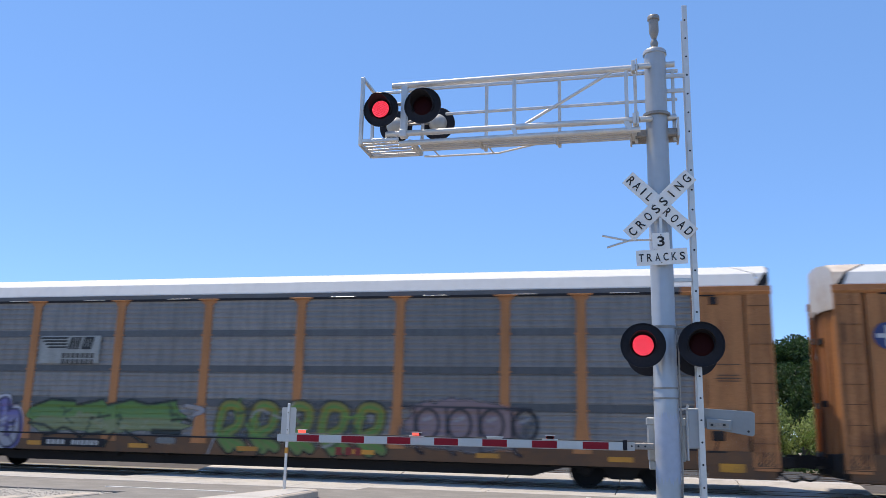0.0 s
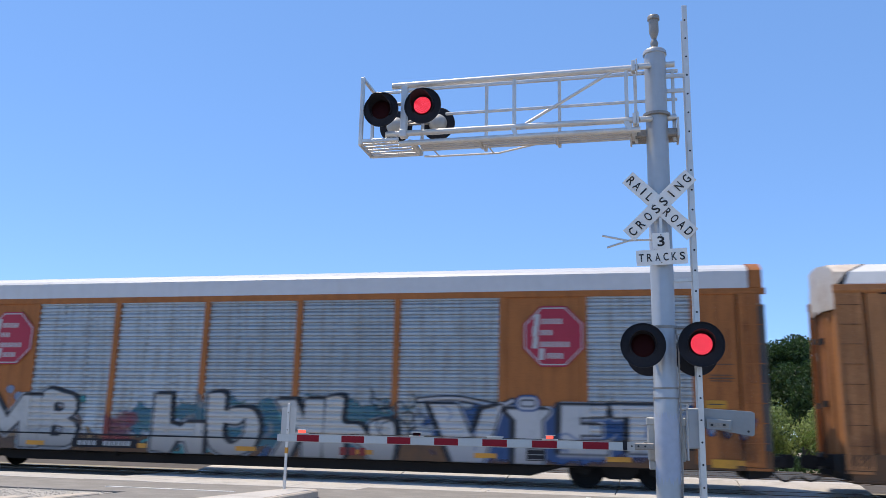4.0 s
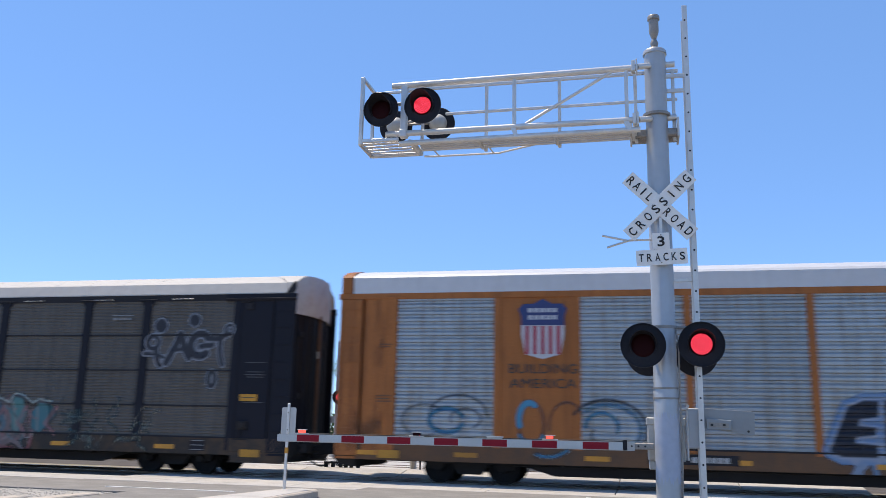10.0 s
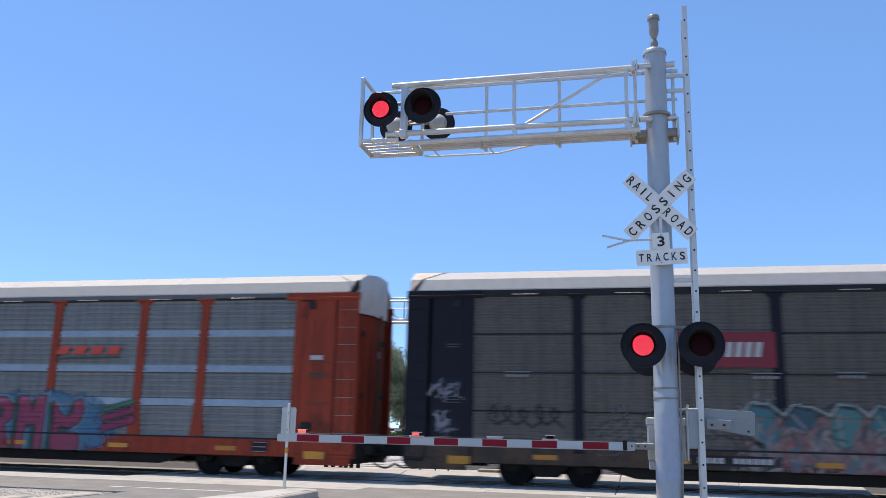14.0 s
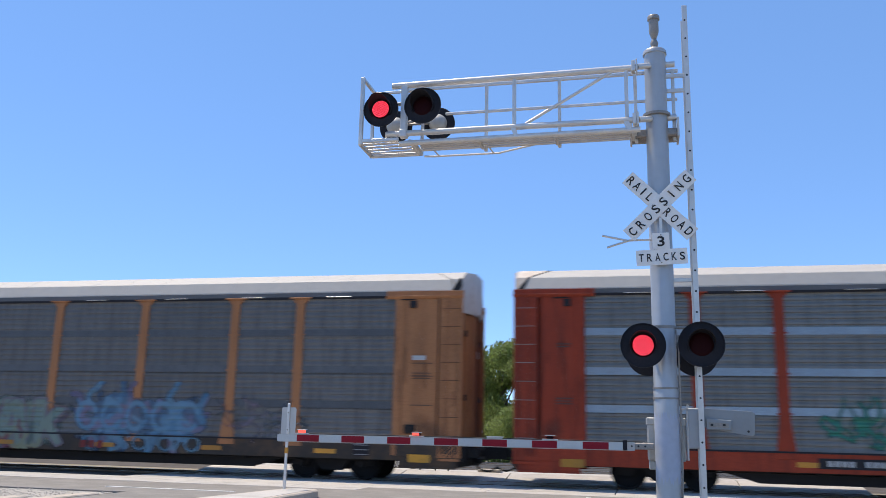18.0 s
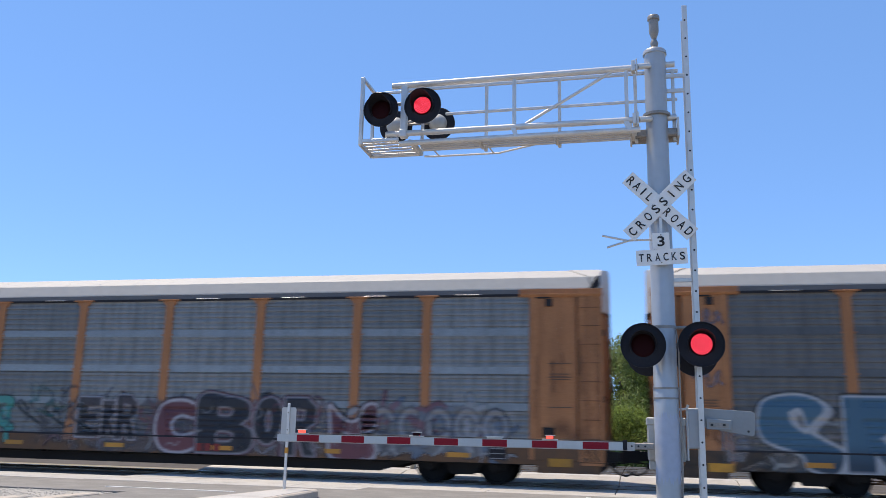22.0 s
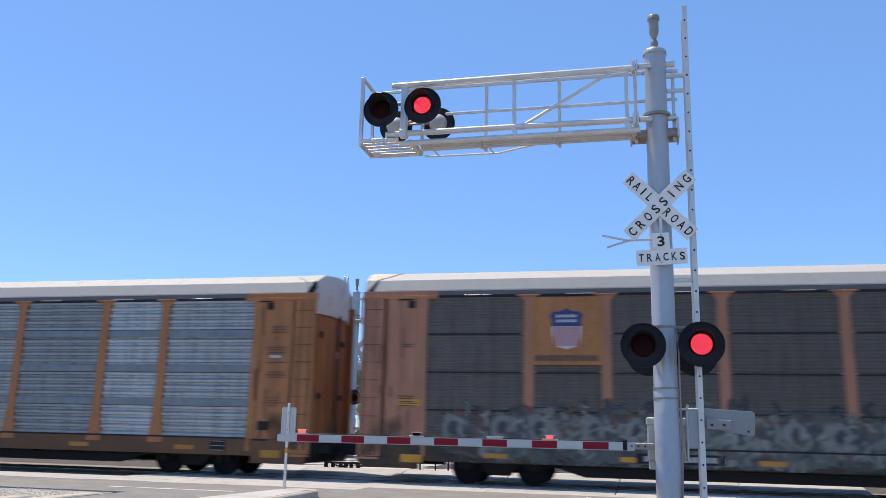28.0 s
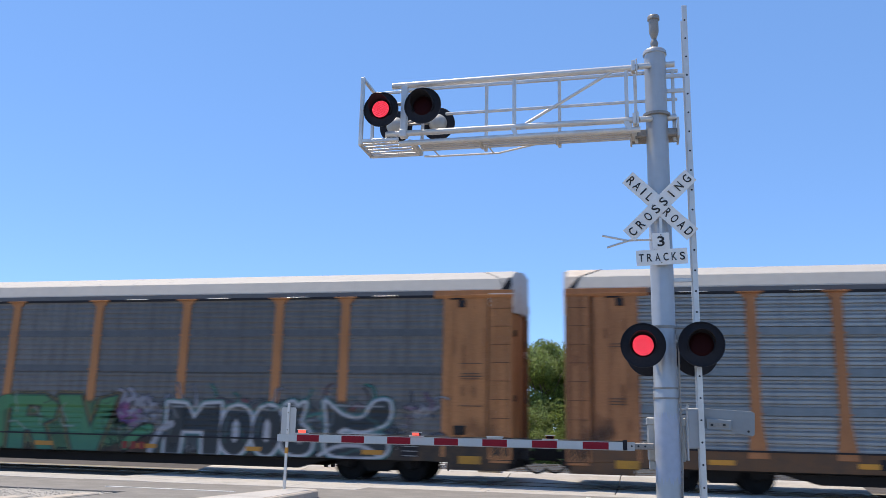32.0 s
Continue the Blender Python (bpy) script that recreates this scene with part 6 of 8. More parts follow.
def end_stains(car, boxy, seed, rust=(0.085, 0.032, 0.014), soot=(0.03, 0.02, 0.015), amount=0.6):
    """Rust runs down the seams and soot round the steps of both ends."""
    length, over, edges = SIZES[boxy]
    for x0, x1, sg in ((-over + 0.16, edges[0] - 0.02, 1), (edges[-1] + 0.02, length - over - 0.16, -1)):
        q = Coat((x0 + x1) / 2, 2.8, x1 - x0 - 0.6, 3.7, 0.15, 0.0, boxy, seed + sg)
        outer = x0 if sg > 0 else x1
        for d, w, a in ((0.0, 0.16, 0.5), (0.34, 0.07, 0.55), (0.6, 0.05, 0.35), (1.05, 0.04, 0.3)):
            q.line([(outer + sg * d, 0.8), (outer + sg * (d + 0.01), 2.6), (outer + sg * d, 4.75)], w, rust, a * amount, 0.12)
        for k in range(9):
            x, z, run = q.rng.uniform(x0, x1), q.rng.uniform(1.2, 4.7), q.rng.uniform(0.15, 0.9)
            q.line([(x, z), (x + 0.01, z - run)], q.rng.uniform(0.03, 0.09), rust if k % 3 else soot, q.rng.uniform(0.25, 0.7) * amount, 0.06)
        cx = outer + sg * 0.7
        q.cloud(cx, 1.15, 1.0, 0.9, soot, 0.8 * amount, 0.25, 0.9)
        q.cloud(cx + sg * 0.3, 1.5, 0.5, 0.5, soot, 0.6 * amount, 0.3, 0.9)
        q.A *= (q.X > x0) & (q.X < x1)
        q.onto(car, "rust runs and soot on the end panel", "rust_stain")


def fine_coat(x, z, w, h, seed):
    return Coat(x, z, w, h, 0.15, 0.0, False, seed)


def paint_b(car):
    q = open_coat(4.25, 1.35, 5.4, 1.8, 11)
    q.cloud(4.15, 1.2, 4.6, 1.1, (0.2, 0.19, 0.22), 0.8, 0.12)
    names = (("E", 1.95, 2.62), ("A", 2.66, 3.38), ("S", 3.4, 4.05), ("O", 4.08, 4.86), ("N", 4.9, 5.6), ("G", 5.64, 6.34))
    marks = [(ch, x0, x1, 0.66, 1.9 + 0.06 * (n % 2)) for n, (ch, x0, x1) in enumerate(names)]
    q.word(marks, fade((0.15, 0.135, 0.35), (0.33, 0.325, 0.36), 1.15, 1.6), (0.02, 0.018, 0.05), 0.06, (0.5, 0.49, 0.53), 0.14, (0.1, 0.085, 0.24), (0.07, -0.04))
    q.word(marks, fade((0.15, 0.135, 0.35), (0.33, 0.325, 0.36), 1.15, 1.6), (0.02, 0.018, 0.05), 0.03)
    q.marks(4.15, 1.3, 4.2, 0.9, ((0.45, 0.45, 0.5), (0.03, 0.025, 0.07), (0.12, 0.1, 0.27)), 46, 0.28, 0.045, 0.8)
    q.onto(car, "violet and white sprayed bubble letters")
    q = open_coat(9.20, 1.35, 6.4, 1.5, 12)
    lo, hi = 6.51, 11.88
    at = lambda k: lo + k * (hi - lo)
    q.area([[(at(0), 1.5), (at(0.03), 1.75), (at(0.15), 1.95), (at(0.3), 1.92), (at(0.32), 1.8), (at(0.47), 1.97), (at(0.5), 1.83), (at(0.64), 1.98), (at(0.74), 1.86), (at(0.9), 1.98), (at(0.92), 1.7), (at(0.97), 1.55), (at(0.9), 1.3), (at(0.5), 1.3), (at(0.05), 1.35)]], fade((0.085, 0.19, 0.04), (0.14, 0.24, 0.075), 1.4, 1.9))
    q.area([[(at(0.02), 1.3), (at(0.1), 1.52), (at(0.25), 1.45), (at(0.38), 1.62), (at(0.5), 1.42), (at(0.6), 1.5), (at(0.85), 1.48), (at(1.0), 1.32), (at(0.9), 1.1), (at(0.7), 1.15), (at(0.5), 1.02), (at(0.3), 1.12), (at(0.1), 1.05)]], (0.2, 0.23, 0.11))
    for pts in ([(0.04, 1.78), (0.15, 1.97), (0.3, 1.94)], [(0.31, 1.82), (0.47, 1.99)], [(0.5, 1.84), (0.64, 1.99), (0.74, 1.87), (0.9, 1.99)], [(0.03, 1.3), (0.12, 1.25), (0.2, 1.05), (0.13, 0.95)], [(0.18, 1.05), (0.24, 1.2), (0.3, 1.1), (0.37, 0.85)], [(0.5, 0.7), (0.56, 1.15), (0.6, 1.18), (0.77, 0.72)], [(0.36, 0.98), (0.5, 1.1)], [(0.4, 1.45), (0.52, 1.55)], [(0.88, 1.45), (0.95, 1.5), (1.0, 1.4)]):
        q.line([(at(k), z) for k, z in pts], 0.075, (0.014, 0.02, 0.014), 0.95, curved=False)
    q.line([(at(0.78), 1.14), (at(0.93), 1.12)], 0.16, (0.014, 0.02, 0.016)), q.line([(at(0.82), 0.9), (at(0.9), 0.9)], 0.2, (0.24, 0.25, 0.24), 0.7)
    q.marks(at(0.5), 1.35, 4.2, 0.5, ((0.03, 0.06, 0.03), (0.26, 0.28, 0.16)), 16, 0.2, 0.07, 0.8)
    q.line([(at(0.96), 1.85), (at(1.06), 1.75), (at(1.0), 1.6)], 0.14, (0.33, 0.33, 0.36), 0.8)
    q.onto(car, "green and cream angular sprayed piece")
    q = open_coat(14.95, 1.35, 5.2, 1.8, 13)
    q.cloud(14.8, 1.4, 4.4, 1.2, (0.12, 0.125, 0.12), 0.7)
    for i in range(5):
        x = 12.95 + 1.0 * i
        for wd, c in ((0.34, (0.03, 0.035, 0.02)), (0.25, fade((0.21, 0.19, 0.035), (0.14, 0.19, 0.05), 1.0, 1.8)), (0.08, (0.09, 0.22, 0.04))):
            q.line([(x + 0.1, 0.75), (x - 0.25, 1.2), (x - 0.1, 1.85), (x + 0.35, 1.8), (x + 0.3, 1.35), (x - 0.05, 1.1), (x + 0.45, 0.8)], wd, c)
    q.marks(14.9, 1.3, 4.6, 1.2, ((0.14, 0.26, 0.05), (0.3, 0.3, 0.3), (0.02, 0.03, 0.02)), 18, 0.4, 0.06)
    q.onto(car, "yellow and green looping sprayed letters")
    q = open_coat(19.9, 1.45, 4.6, 1.8, 14)
    q.cloud(19.5, 1.3, 3.7, 1.0, (0.12, 0.12, 0.13), 0.8, 0.2)
    q.cloud(19.6, 1.55, 3.0, 1.2, (0.29, 0.205, 0.215), 0.75, 0.2)
    for i in range(4):
        x, r = 18.6 + 0.85 * i, 0.3
        q.line([(x + r * math.cos(math.radians(g)), 1.5 + 0.38 * math.sin(math.radians(g))) for g in range(0, 361, 30)], 0.08, (0.018, 0.018, 0.025))
        q.line([(x - 0.35, 1.9), (x - 0.3, 0.95), (x - 0.1, 0.75)], 0.07, (0.018, 0.018, 0.025))
        q.line([(x - 0.1, 1.6), (x + 0.08, 1.66)], 0.1, (0.3, 0.3, 0.32), 0.8)
    q.line([(17.9, 1.95), (21.3, 1.9)], 0.05, (0.018, 0.018, 0.025))
    q.onto(car, "grey and pink faded sprayed letters")


PALE_FILL = fade((0.5, 0.49, 0.465), (0.27, 0.25, 0.23), 0.55, 1.3)
JET = (0.01, 0.012, 0.018)


def paint_c(car):
    q = boxed_coat(5.0, 1.35, 7.2, 1.8, 31)
    q.cloud(5.3, 0.85, 6.4, 0.7, (0.17, 0.11, 0.08), 0.6)
    q.marks(5.3, 0.95, 6.4, 0.7, (TEAL, (0.22, 0.1, 0.06), (0.28, 0.18, 0.09)), 16, 0.4, 0.12, 0.7)
    for x, z, r, c in ((1.45, 1.8, 0.3, TEAL), (3.1, 2.12, 0.3, TEAL), (5.75, 2.25, 0.24, (0.2, 0.26, 0.36)), (6.05, 2.05, 0.26, (0.2, 0.26, 0.36)), (8.2, 2.0, 0.2, TEAL)):
        q.line([(x, z), (x + 0.03, z)], r, c, 0.85, 0.06)
    q.line([(1.0, 1.5), (1.3, 1.5)], 0.12, (0.4, 0.38, 0.36)), q.line([(1.15, 1.45), (1.15, 1.15)], 0.14, (0.4, 0.38, 0.36))
    q.word((("Z", 1.91, 3.35, 0.56, 2.11), ("A", 3.33, 4.60, 0.57, 2.02), ("M", 4.55, 6.90, 0.62, 2.07), ("B", 6.90, 8.06, 0.67, 2.15)), PALE_FILL, JET, 0.05, (0.36, 0.37, 0.38), 0.1, JET, (0.1, 0.05))
    q.marks(5.0, 1.2, 5.6, 0.9, ((0.3, 0.27, 0.26), (0.4, 0.4, 0.4)), 24, 0.5, 0.05, 0.35)
    q.onto(car, "large pale grey sprayed letters with black outlines")
    q = boxed_coat(13.6, 1.4, 8.6, 1.8, 32)
    q.cloud(13.6, 1.45, 8.0, 1.2, (0.05, 0.17, 0.22), 0.75, 0.6)
    q.cloud(9.4, 1.2, 1.3, 1.0, (0.22, 0.035, 0.045), 0.7, 0.4)
    q.marks(13.8, 1.2, 7.0, 1.3, (TEAL, (0.03, 0.09, 0.2), (0.2, 0.2, 0.2)), 30, 0.4, 0.14, 0.7)
    q.word((("L", 10.55, 12.13, 0.56, 2.15), ("G", 12.19, 13.75, 0.59, 2.19), ("X", 14.22, 15.60, 0.56, 2.08), ("h", 15.66, 17.55, 0.56, 2.13)), PALE_FILL, JET, 0.05, (0.34, 0.35, 0.36), 0.09, JET, (0.11, 0.05))
    q.marks(17.6, 1.7, 1.2, 0.8, (JET,), 16, 0.3, 0.04, 0.8)
    q.onto(car, "pale grey sprayed letters over teal clouds")
    q = boxed_coat(21.7, 1.4, 7.0, 1.9, 33)
    q.cloud(21.4, 1.35, 6.3, 1.5, (0.025, 0.075, 0.2), 0.9, 0.25)
    q.line([(18.2, 2.1), (19.2, 2.16), (20.3, 2.0), (20.7, 2.12)], 0.16, JET), q.line([(18.2, 2.1), (19.2, 2.16), (20.3, 2.0), (20.7, 2.12)], 0.07, (0.46, 0.46, 0.48))
    q.word((("V", 18.54, 20.43, 0.56, 2.00), ("i", 20.58, 21.62, 0.56, 1.90), ("E", 21.91, 23.07, 0.84, 2.02), ("T", 23.17, 24.54, 0.91, 2.04)), fade((0.5, 0.5, 0.5), (0.33, 0.32, 0.32), 0.55, 1.3), JET, 0.05, (0.4, 0.41, 0.44), 0.09, JET, (-0.11, 0.03))
    for w, c in ((0.42, (0.03, 0.08, 0.22)), (0.32, (0.46, 0.46, 0.48)), (0.2, JET), (0.12, (0.46, 0.46, 0.48))):
        q.line([(20.98, 2.06), (21.2, 2.06)], w, c)
    q.marks(21.5, 1.2, 5.6, 0.8, ((0.03, 0.09, 0.24), (0.4, 0.4, 0.42)), 10, 0.35, 0.06, 0.6)
    q.onto(car, "white and blue sprayed block letters")
    q = boxed_coat(25.4, 1.7, 2.2, 1.0, 34)
    for i in range(5):
        q.line([(24.7 + 0.36 * i, 2.05 - 0.06 * i), (24.8 + 0.36 * i, 1.5 - 0.04 * i), (25.05 + 0.36 * i, 1.95 - 0.06 * i)], 0.17, (0.03, 0.09, 0.22), curved=False)
        q.line([(24.72 + 0.36 * i, 2.0 - 0.06 * i), (24.84 + 0.36 * i, 1.52 - 0.04 * i), (25.0 + 0.36 * i, 1.9 - 0.06 * i)], 0.08, (0.36, 0.38, 0.42), curved=False)
    q.onto(car, "small white and blue sprayed tag")


def paint_d(car):
    q = boxed_coat(14.2, 1.5, 5.0, 1.7, 41)
    letters_d = (("e", 12.16, 13.29, 0.94, 2.23), ("K", 13.35, 14.63, 0.95, 2.25), ("O", 14.23, 15.03, 1.24, 2.20), ("s", 15.05, 16.38, 0.88, 2.19))
    q.word(letters_d, (0.012, 0.013, 0.024), (0.33, 0.37, 0.46), 0.06, (0.16, 0.26, 0.42), 0.17)
    q.marks(14.2, 0.85, 3.8, 0.3, ((0.3, 0.34, 0.42), (0.2, 0.28, 0.4)), 16, 0.5, 0.16, 0.8)
    q.word(letters_d, (0.012, 0.013, 0.024), None, 0.06)
    q.onto(car, "black sprayed letters with pale blue edges")
    q = boxed_coat(5.2, 1.55, 7.4, 1.6, 42)
    dark, aqua = (0.03, 0.04, 0.055), (0.05, 0.2, 0.32)
    arc = lambda cx, cz, rx, rz, a0, a1: [(cx + rx * math.cos(math.radians(g)), cz + rz * math.sin(math.radians(g))) for g in range(a0, a1 + 1, 20)]
    for pts, w, c, a in ((arc(3.3, 1.75, 0.75, 0.5, 0, 180), 0.06, dark, 0.6), (arc(3.0, 1.6, 0.45, 0.3, 20, 340), 0.12, aqua, 0.75), (arc(3.5, 1.65, 0.4, 0.25, -60, 200), 0.06, dark, 0.6), (arc(2.4, 1.6, 0.6, 0.4, 40, 300), 0.06, dark, 0.5),
                         (arc(5.2, 1.55, 0.32, 0.52, 20, 380), 0.07, dark, 0.6), (arc(5.15, 1.65, 0.26, 0.42, 60, 200), 0.16, (0.06, 0.27, 0.42), 0.9), (arc(5.2, 1.3, 0.3, 0.2, 190, 350), 0.1, aqua, 0.8), (arc(5.6, 1.5, 0.8, 0.75, 250, 320), 0.1, aqua, 0.7),
                         (arc(6.1, 1.5, 0.45, 0.6, 30, 200), 0.05, dark, 0.6), (arc(7.1, 1.45, 0.95, 0.72, -30, 150), 0.07, dark, 0.8), (arc(7.1, 1.45, 0.8, 0.6, -50, 130), 0.12, aqua, 0.55), (arc(6.95, 1.5, 0.4, 0.35, -20, 190), 0.09, aqua, 0.8), (arc(7.1, 1.3, 0.4, 0.25, 150, 330), 0.05, dark, 0.7)):
        q.line(pts, w, c, a)
    q.onto(car, "thin teal and dark looping scrawls")
    q = boxed_coat(24.2, 1.55, 3.0, 1.3, 43)
    q.cloud(24.0, 1.6, 2.4, 1.1, (0.14, 0.22, 0.25), 0.5, 0.25)
    for i in range(4):
        q.line(arc(23.2 + 0.55 * i, 1.6, 0.3, 0.45, -60, 240), 0.05, (0.05, 0.15, 0.18), 0.6)
    q.onto(car, "faint grey-green sprayed haze")


def paint_e(car):
    q = fine_coat(13.8, 1.45, 11.8, 1.7, 51)
    q.cloud(13.7, 1.25, 11.4, 1.5, (0.17, 0.125, 0.12), 0.95, 0.2)
    q.marks(13.8, 1.2, 11.0, 1.3, ((0.27, 0.2, 0.19), (0.07, 0.06, 0.06), (0.22, 0.1, 0.1), (0.25, 0.25, 0.23)), 190, 0.4, 0.05, 0.85)
    teals = ((0.04, 0.16, 0.185), (0.025, 0.085, 0.12), (0.06, 0.19, 0.19))
    x, top, k = 8.4, [], 0
    while x < 19.2:
        w = q.rng.uniform(0.5, 0.95)
        peak, foot = 2.02 + q.rng.uniform(-0.1, 0.12), q.rng.uniform(0.95, 1.3)
        lean = q.rng.uniform(-0.3, 0.3)
        patch_ = [(x, 1.62), (x + 0.25 * w, peak - 0.05), (x + 0.8 * w, peak - 0.12), (x + w, 1.55), (x + 0.7 * w + lean, foot), (x + 0.35 * w + lean, foot + 0.15)]
        q.area([patch_], (0.03, 0.03, 0.035), 0.035, 0.85), q.area([patch_], teals[k % 3], 0.0, 0.92)
        q.line([(x + 0.2 * w, peak - 0.2), (x + 0.6 * w + lean, foot + 0.1)], 0.05, (0.27, 0.25, 0.23), 0.8)
        q.line([(x + w, 1.75), (x + 0.6 * w, 1.3), (x + 1.1 * w, 0.95)], 0.13, (0.24, 0.12, 0.12), 0.8, curved=False)
        top += [(x, 1.82), (x + 0.25 * w, peak), (x + 0.8 * w, peak - 0.06)]
        x += w + q.rng.uniform(0.05, 0.25)
        k += 1
    q.marks(13.8, 1.3, 10.6, 1.2, ((0.28, 0.25, 0.23), (0.05, 0.15, 0.17), (0.03, 0.028, 0.03), (0.24, 0.12, 0.12)), 150, 0.26, 0.04, 0.8)
    q.marks(13.8, 0.76, 10.8, 0.3, ((0.22, 0.06, 0.06), (0.05, 0.14, 0.19), (0.24, 0.18, 0.17)), 50, 0.5, 0.1, 0.7)
    q.line(top, 0.1, (0.03, 0.03, 0.035), 0.8, curved=False), q.line([(a, b + 0.05) for a, b in top], 0.055, (0.32, 0.36, 0.33), 0.95, curved=False)
    q.onto(car, "teal and dusty pink faded sprayed piece")
    q = fine_coat(21.2, 1.3, 3.6, 1.0, 52)
    q.marks(21.2, 1.3, 3.2, 0.6, ((0.1, 0.12, 0.1), (0.13, 0.13, 0.11), (0.05, 0.1, 0.1)), 26, 0.5, 0.06, 0.6)
    q.onto(car, "faded sprayed strokes")
    q = fine_coat(6.6, 1.35, 4.0, 0.9, 57)
    q.marks(6.6, 1.35, 3.6, 0.5, ((0.14, 0.15, 0.13), (0.1, 0.1, 0.09)), 20, 0.7, 0.05, 0.6)
    q.onto(car, "faded sprayed strokes")
    q = fine_coat(24.0, 3.65, 3.0, 1.7, 53)
    around = lambda cx, cz, r, g0=0, g1=361: [(cx + r * math.cos(math.radians(g)), cz + 1.05 * r * math.sin(math.radians(g))) for g in range(g0, g1, 30)]
    strokes = ((around(23.05, 4.1, 0.06), 0.28), (around(24.1, 4.25, 0.06), 0.24), (around(22.85, 3.62, 0.17, -40, 330), 0.13), ([(22.95, 3.45), (23.02, 3.1), (23.12, 2.96)], 0.15), ([(22.6, 3.3), (22.95, 3.28), (23.2, 3.2)], 0.1),
               ([(23.3, 3.05), (23.6, 3.6), (23.7, 3.85), (23.85, 3.45), (24.0, 3.2)], 0.2), ([(23.45, 3.4), (23.9, 3.45)], 0.12), (around(24.33, 3.55, 0.3, 40, 340), 0.22), ([(24.35, 3.5), (24.7, 3.55)], 0.16),
               ([(24.55, 3.75), (24.85, 3.72), (25.15, 3.86)], 0.16), ([(24.95, 3.75), (24.95, 3.35), (25.05, 3.0)], 0.14), (around(25.2, 3.98, 0.12), 0.09))
    for extra, colour in ((0.075, (0.27, 0.28, 0.31)), (0.0, (0.013, 0.013, 0.021))):
        for way, width in strokes:
            q.line(way, width + extra, colour)
    ring = [(24.76 + 0.1 * math.cos(math.radians(g)), 2.6 + 0.2 * math.sin(math.radians(g))) for g in range(0, 361, 30)]
    q.onto(car, "black sprayed letters with thin pale edges")
    q = fine_coat(24.76, 2.6, 0.7, 0.8, 56)
    q.line(ring, 0.2, (0.25, 0.26, 0.28)), q.line(ring, 0.13, (0.014, 0.014, 0.02))
    q.onto(car, "black sprayed ring with a pale edge")
    q = fine_coat(1.1, 2.0, 1.1, 1.6, 54)
    for z, w in ((2.4, 0.5), (2.25, 0.8), (1.6, 0.5), (1.45, 0.45)):
        q.marks(1.05, z, w, 0.16, ((0.2, 0.21, 0.23), (0.12, 0.12, 0.15)), 6, 0.24, 0.06, 0.8)
    q.onto(car, "pale grey sprayed signature")
    q = fine_coat(3.2, 1.75, 2.4, 1.0, 55)
    q.scrawl(3.2, 1.75, 1.9, 0.6, (0.025, 0.024, 0.04), 0.06, 0.7, 5)
    q.onto(car, "dark sprayed scrawl")


def paint_f(car):
    q = open_coat(16.88, 1.4, 9.4, 1.9, 61, 0.025)
    letters_f = (("A", 14.56, 15.56, 0.56, 1.97), ("R", 15.73, 16.61, 0.56, 2.01), ("m", 16.80, 17.70, 0.56, 2.08), ("z", 17.96, 18.93, 0.56, 1.93))
    mid = (letters_f[0][1] + letters_f[-1][2]) / 2
    q.cloud(mid - 0.1, 1.35, 6.6, 1.7, (0.06, 0.17, 0.27), 0.92, 0.2)
    q.cloud(mid - 3.2, 1.35, 1.3, 1.0, (0.05, 0.13, 0.09), 0.8, 0.3)
    q.marks(mid - 3.2, 1.4, 1.0, 0.8, ((0.26, 0.03, 0.07), JET, (0.08, 0.2, 0.12)), 12, 0.3, 0.1)
    q.word(letters_f, (0.27, 0.035, 0.085), JET, 0.05, (0.2, 0.3, 0.36), 0.08, (0.02, 0.07, 0.05), (-0.12, -0.06))
    for m in letters_f:
        q.line([(m[1] + 0.1, m[4] - 0.1), (m[2] - 0.1, m[4] - 0.06)], 0.03, (0.4, 0.2, 0.26), 0.8)
    tail = mid + 2.9
    for z, w in ((1.95, 0.1), (1.72, 0.16), (1.45, 0.2)):
        q.line([(tail, z - 0.25), (tail + 0.9, z)], w + 0.06, JET), q.line([(tail, z - 0.25), (tail + 0.9, z)], w, ((0.25, 0.03, 0.08), (0.05, 0.18, 0.11))[z > 1.8])
    q.onto(car, "magenta sprayed letters on pale blue clouds")
    q = open_coat(8.4, 1.6, 3.4, 1.2, 62, 0.025)
    for i in range(3):
        q.scrawl(7.6 + 0.75 * i, 1.6, 0.8, 0.8, (0.03, 0.2, 0.14), 0.1, 0.9, 1)
    q.marks(8.6, 1.6, 2.4, 0.7, ((0.03, 0.2, 0.14),), 14, 0.4, 0.08, 0.8)
    q.onto(car, "dark green sprayed scrawl")


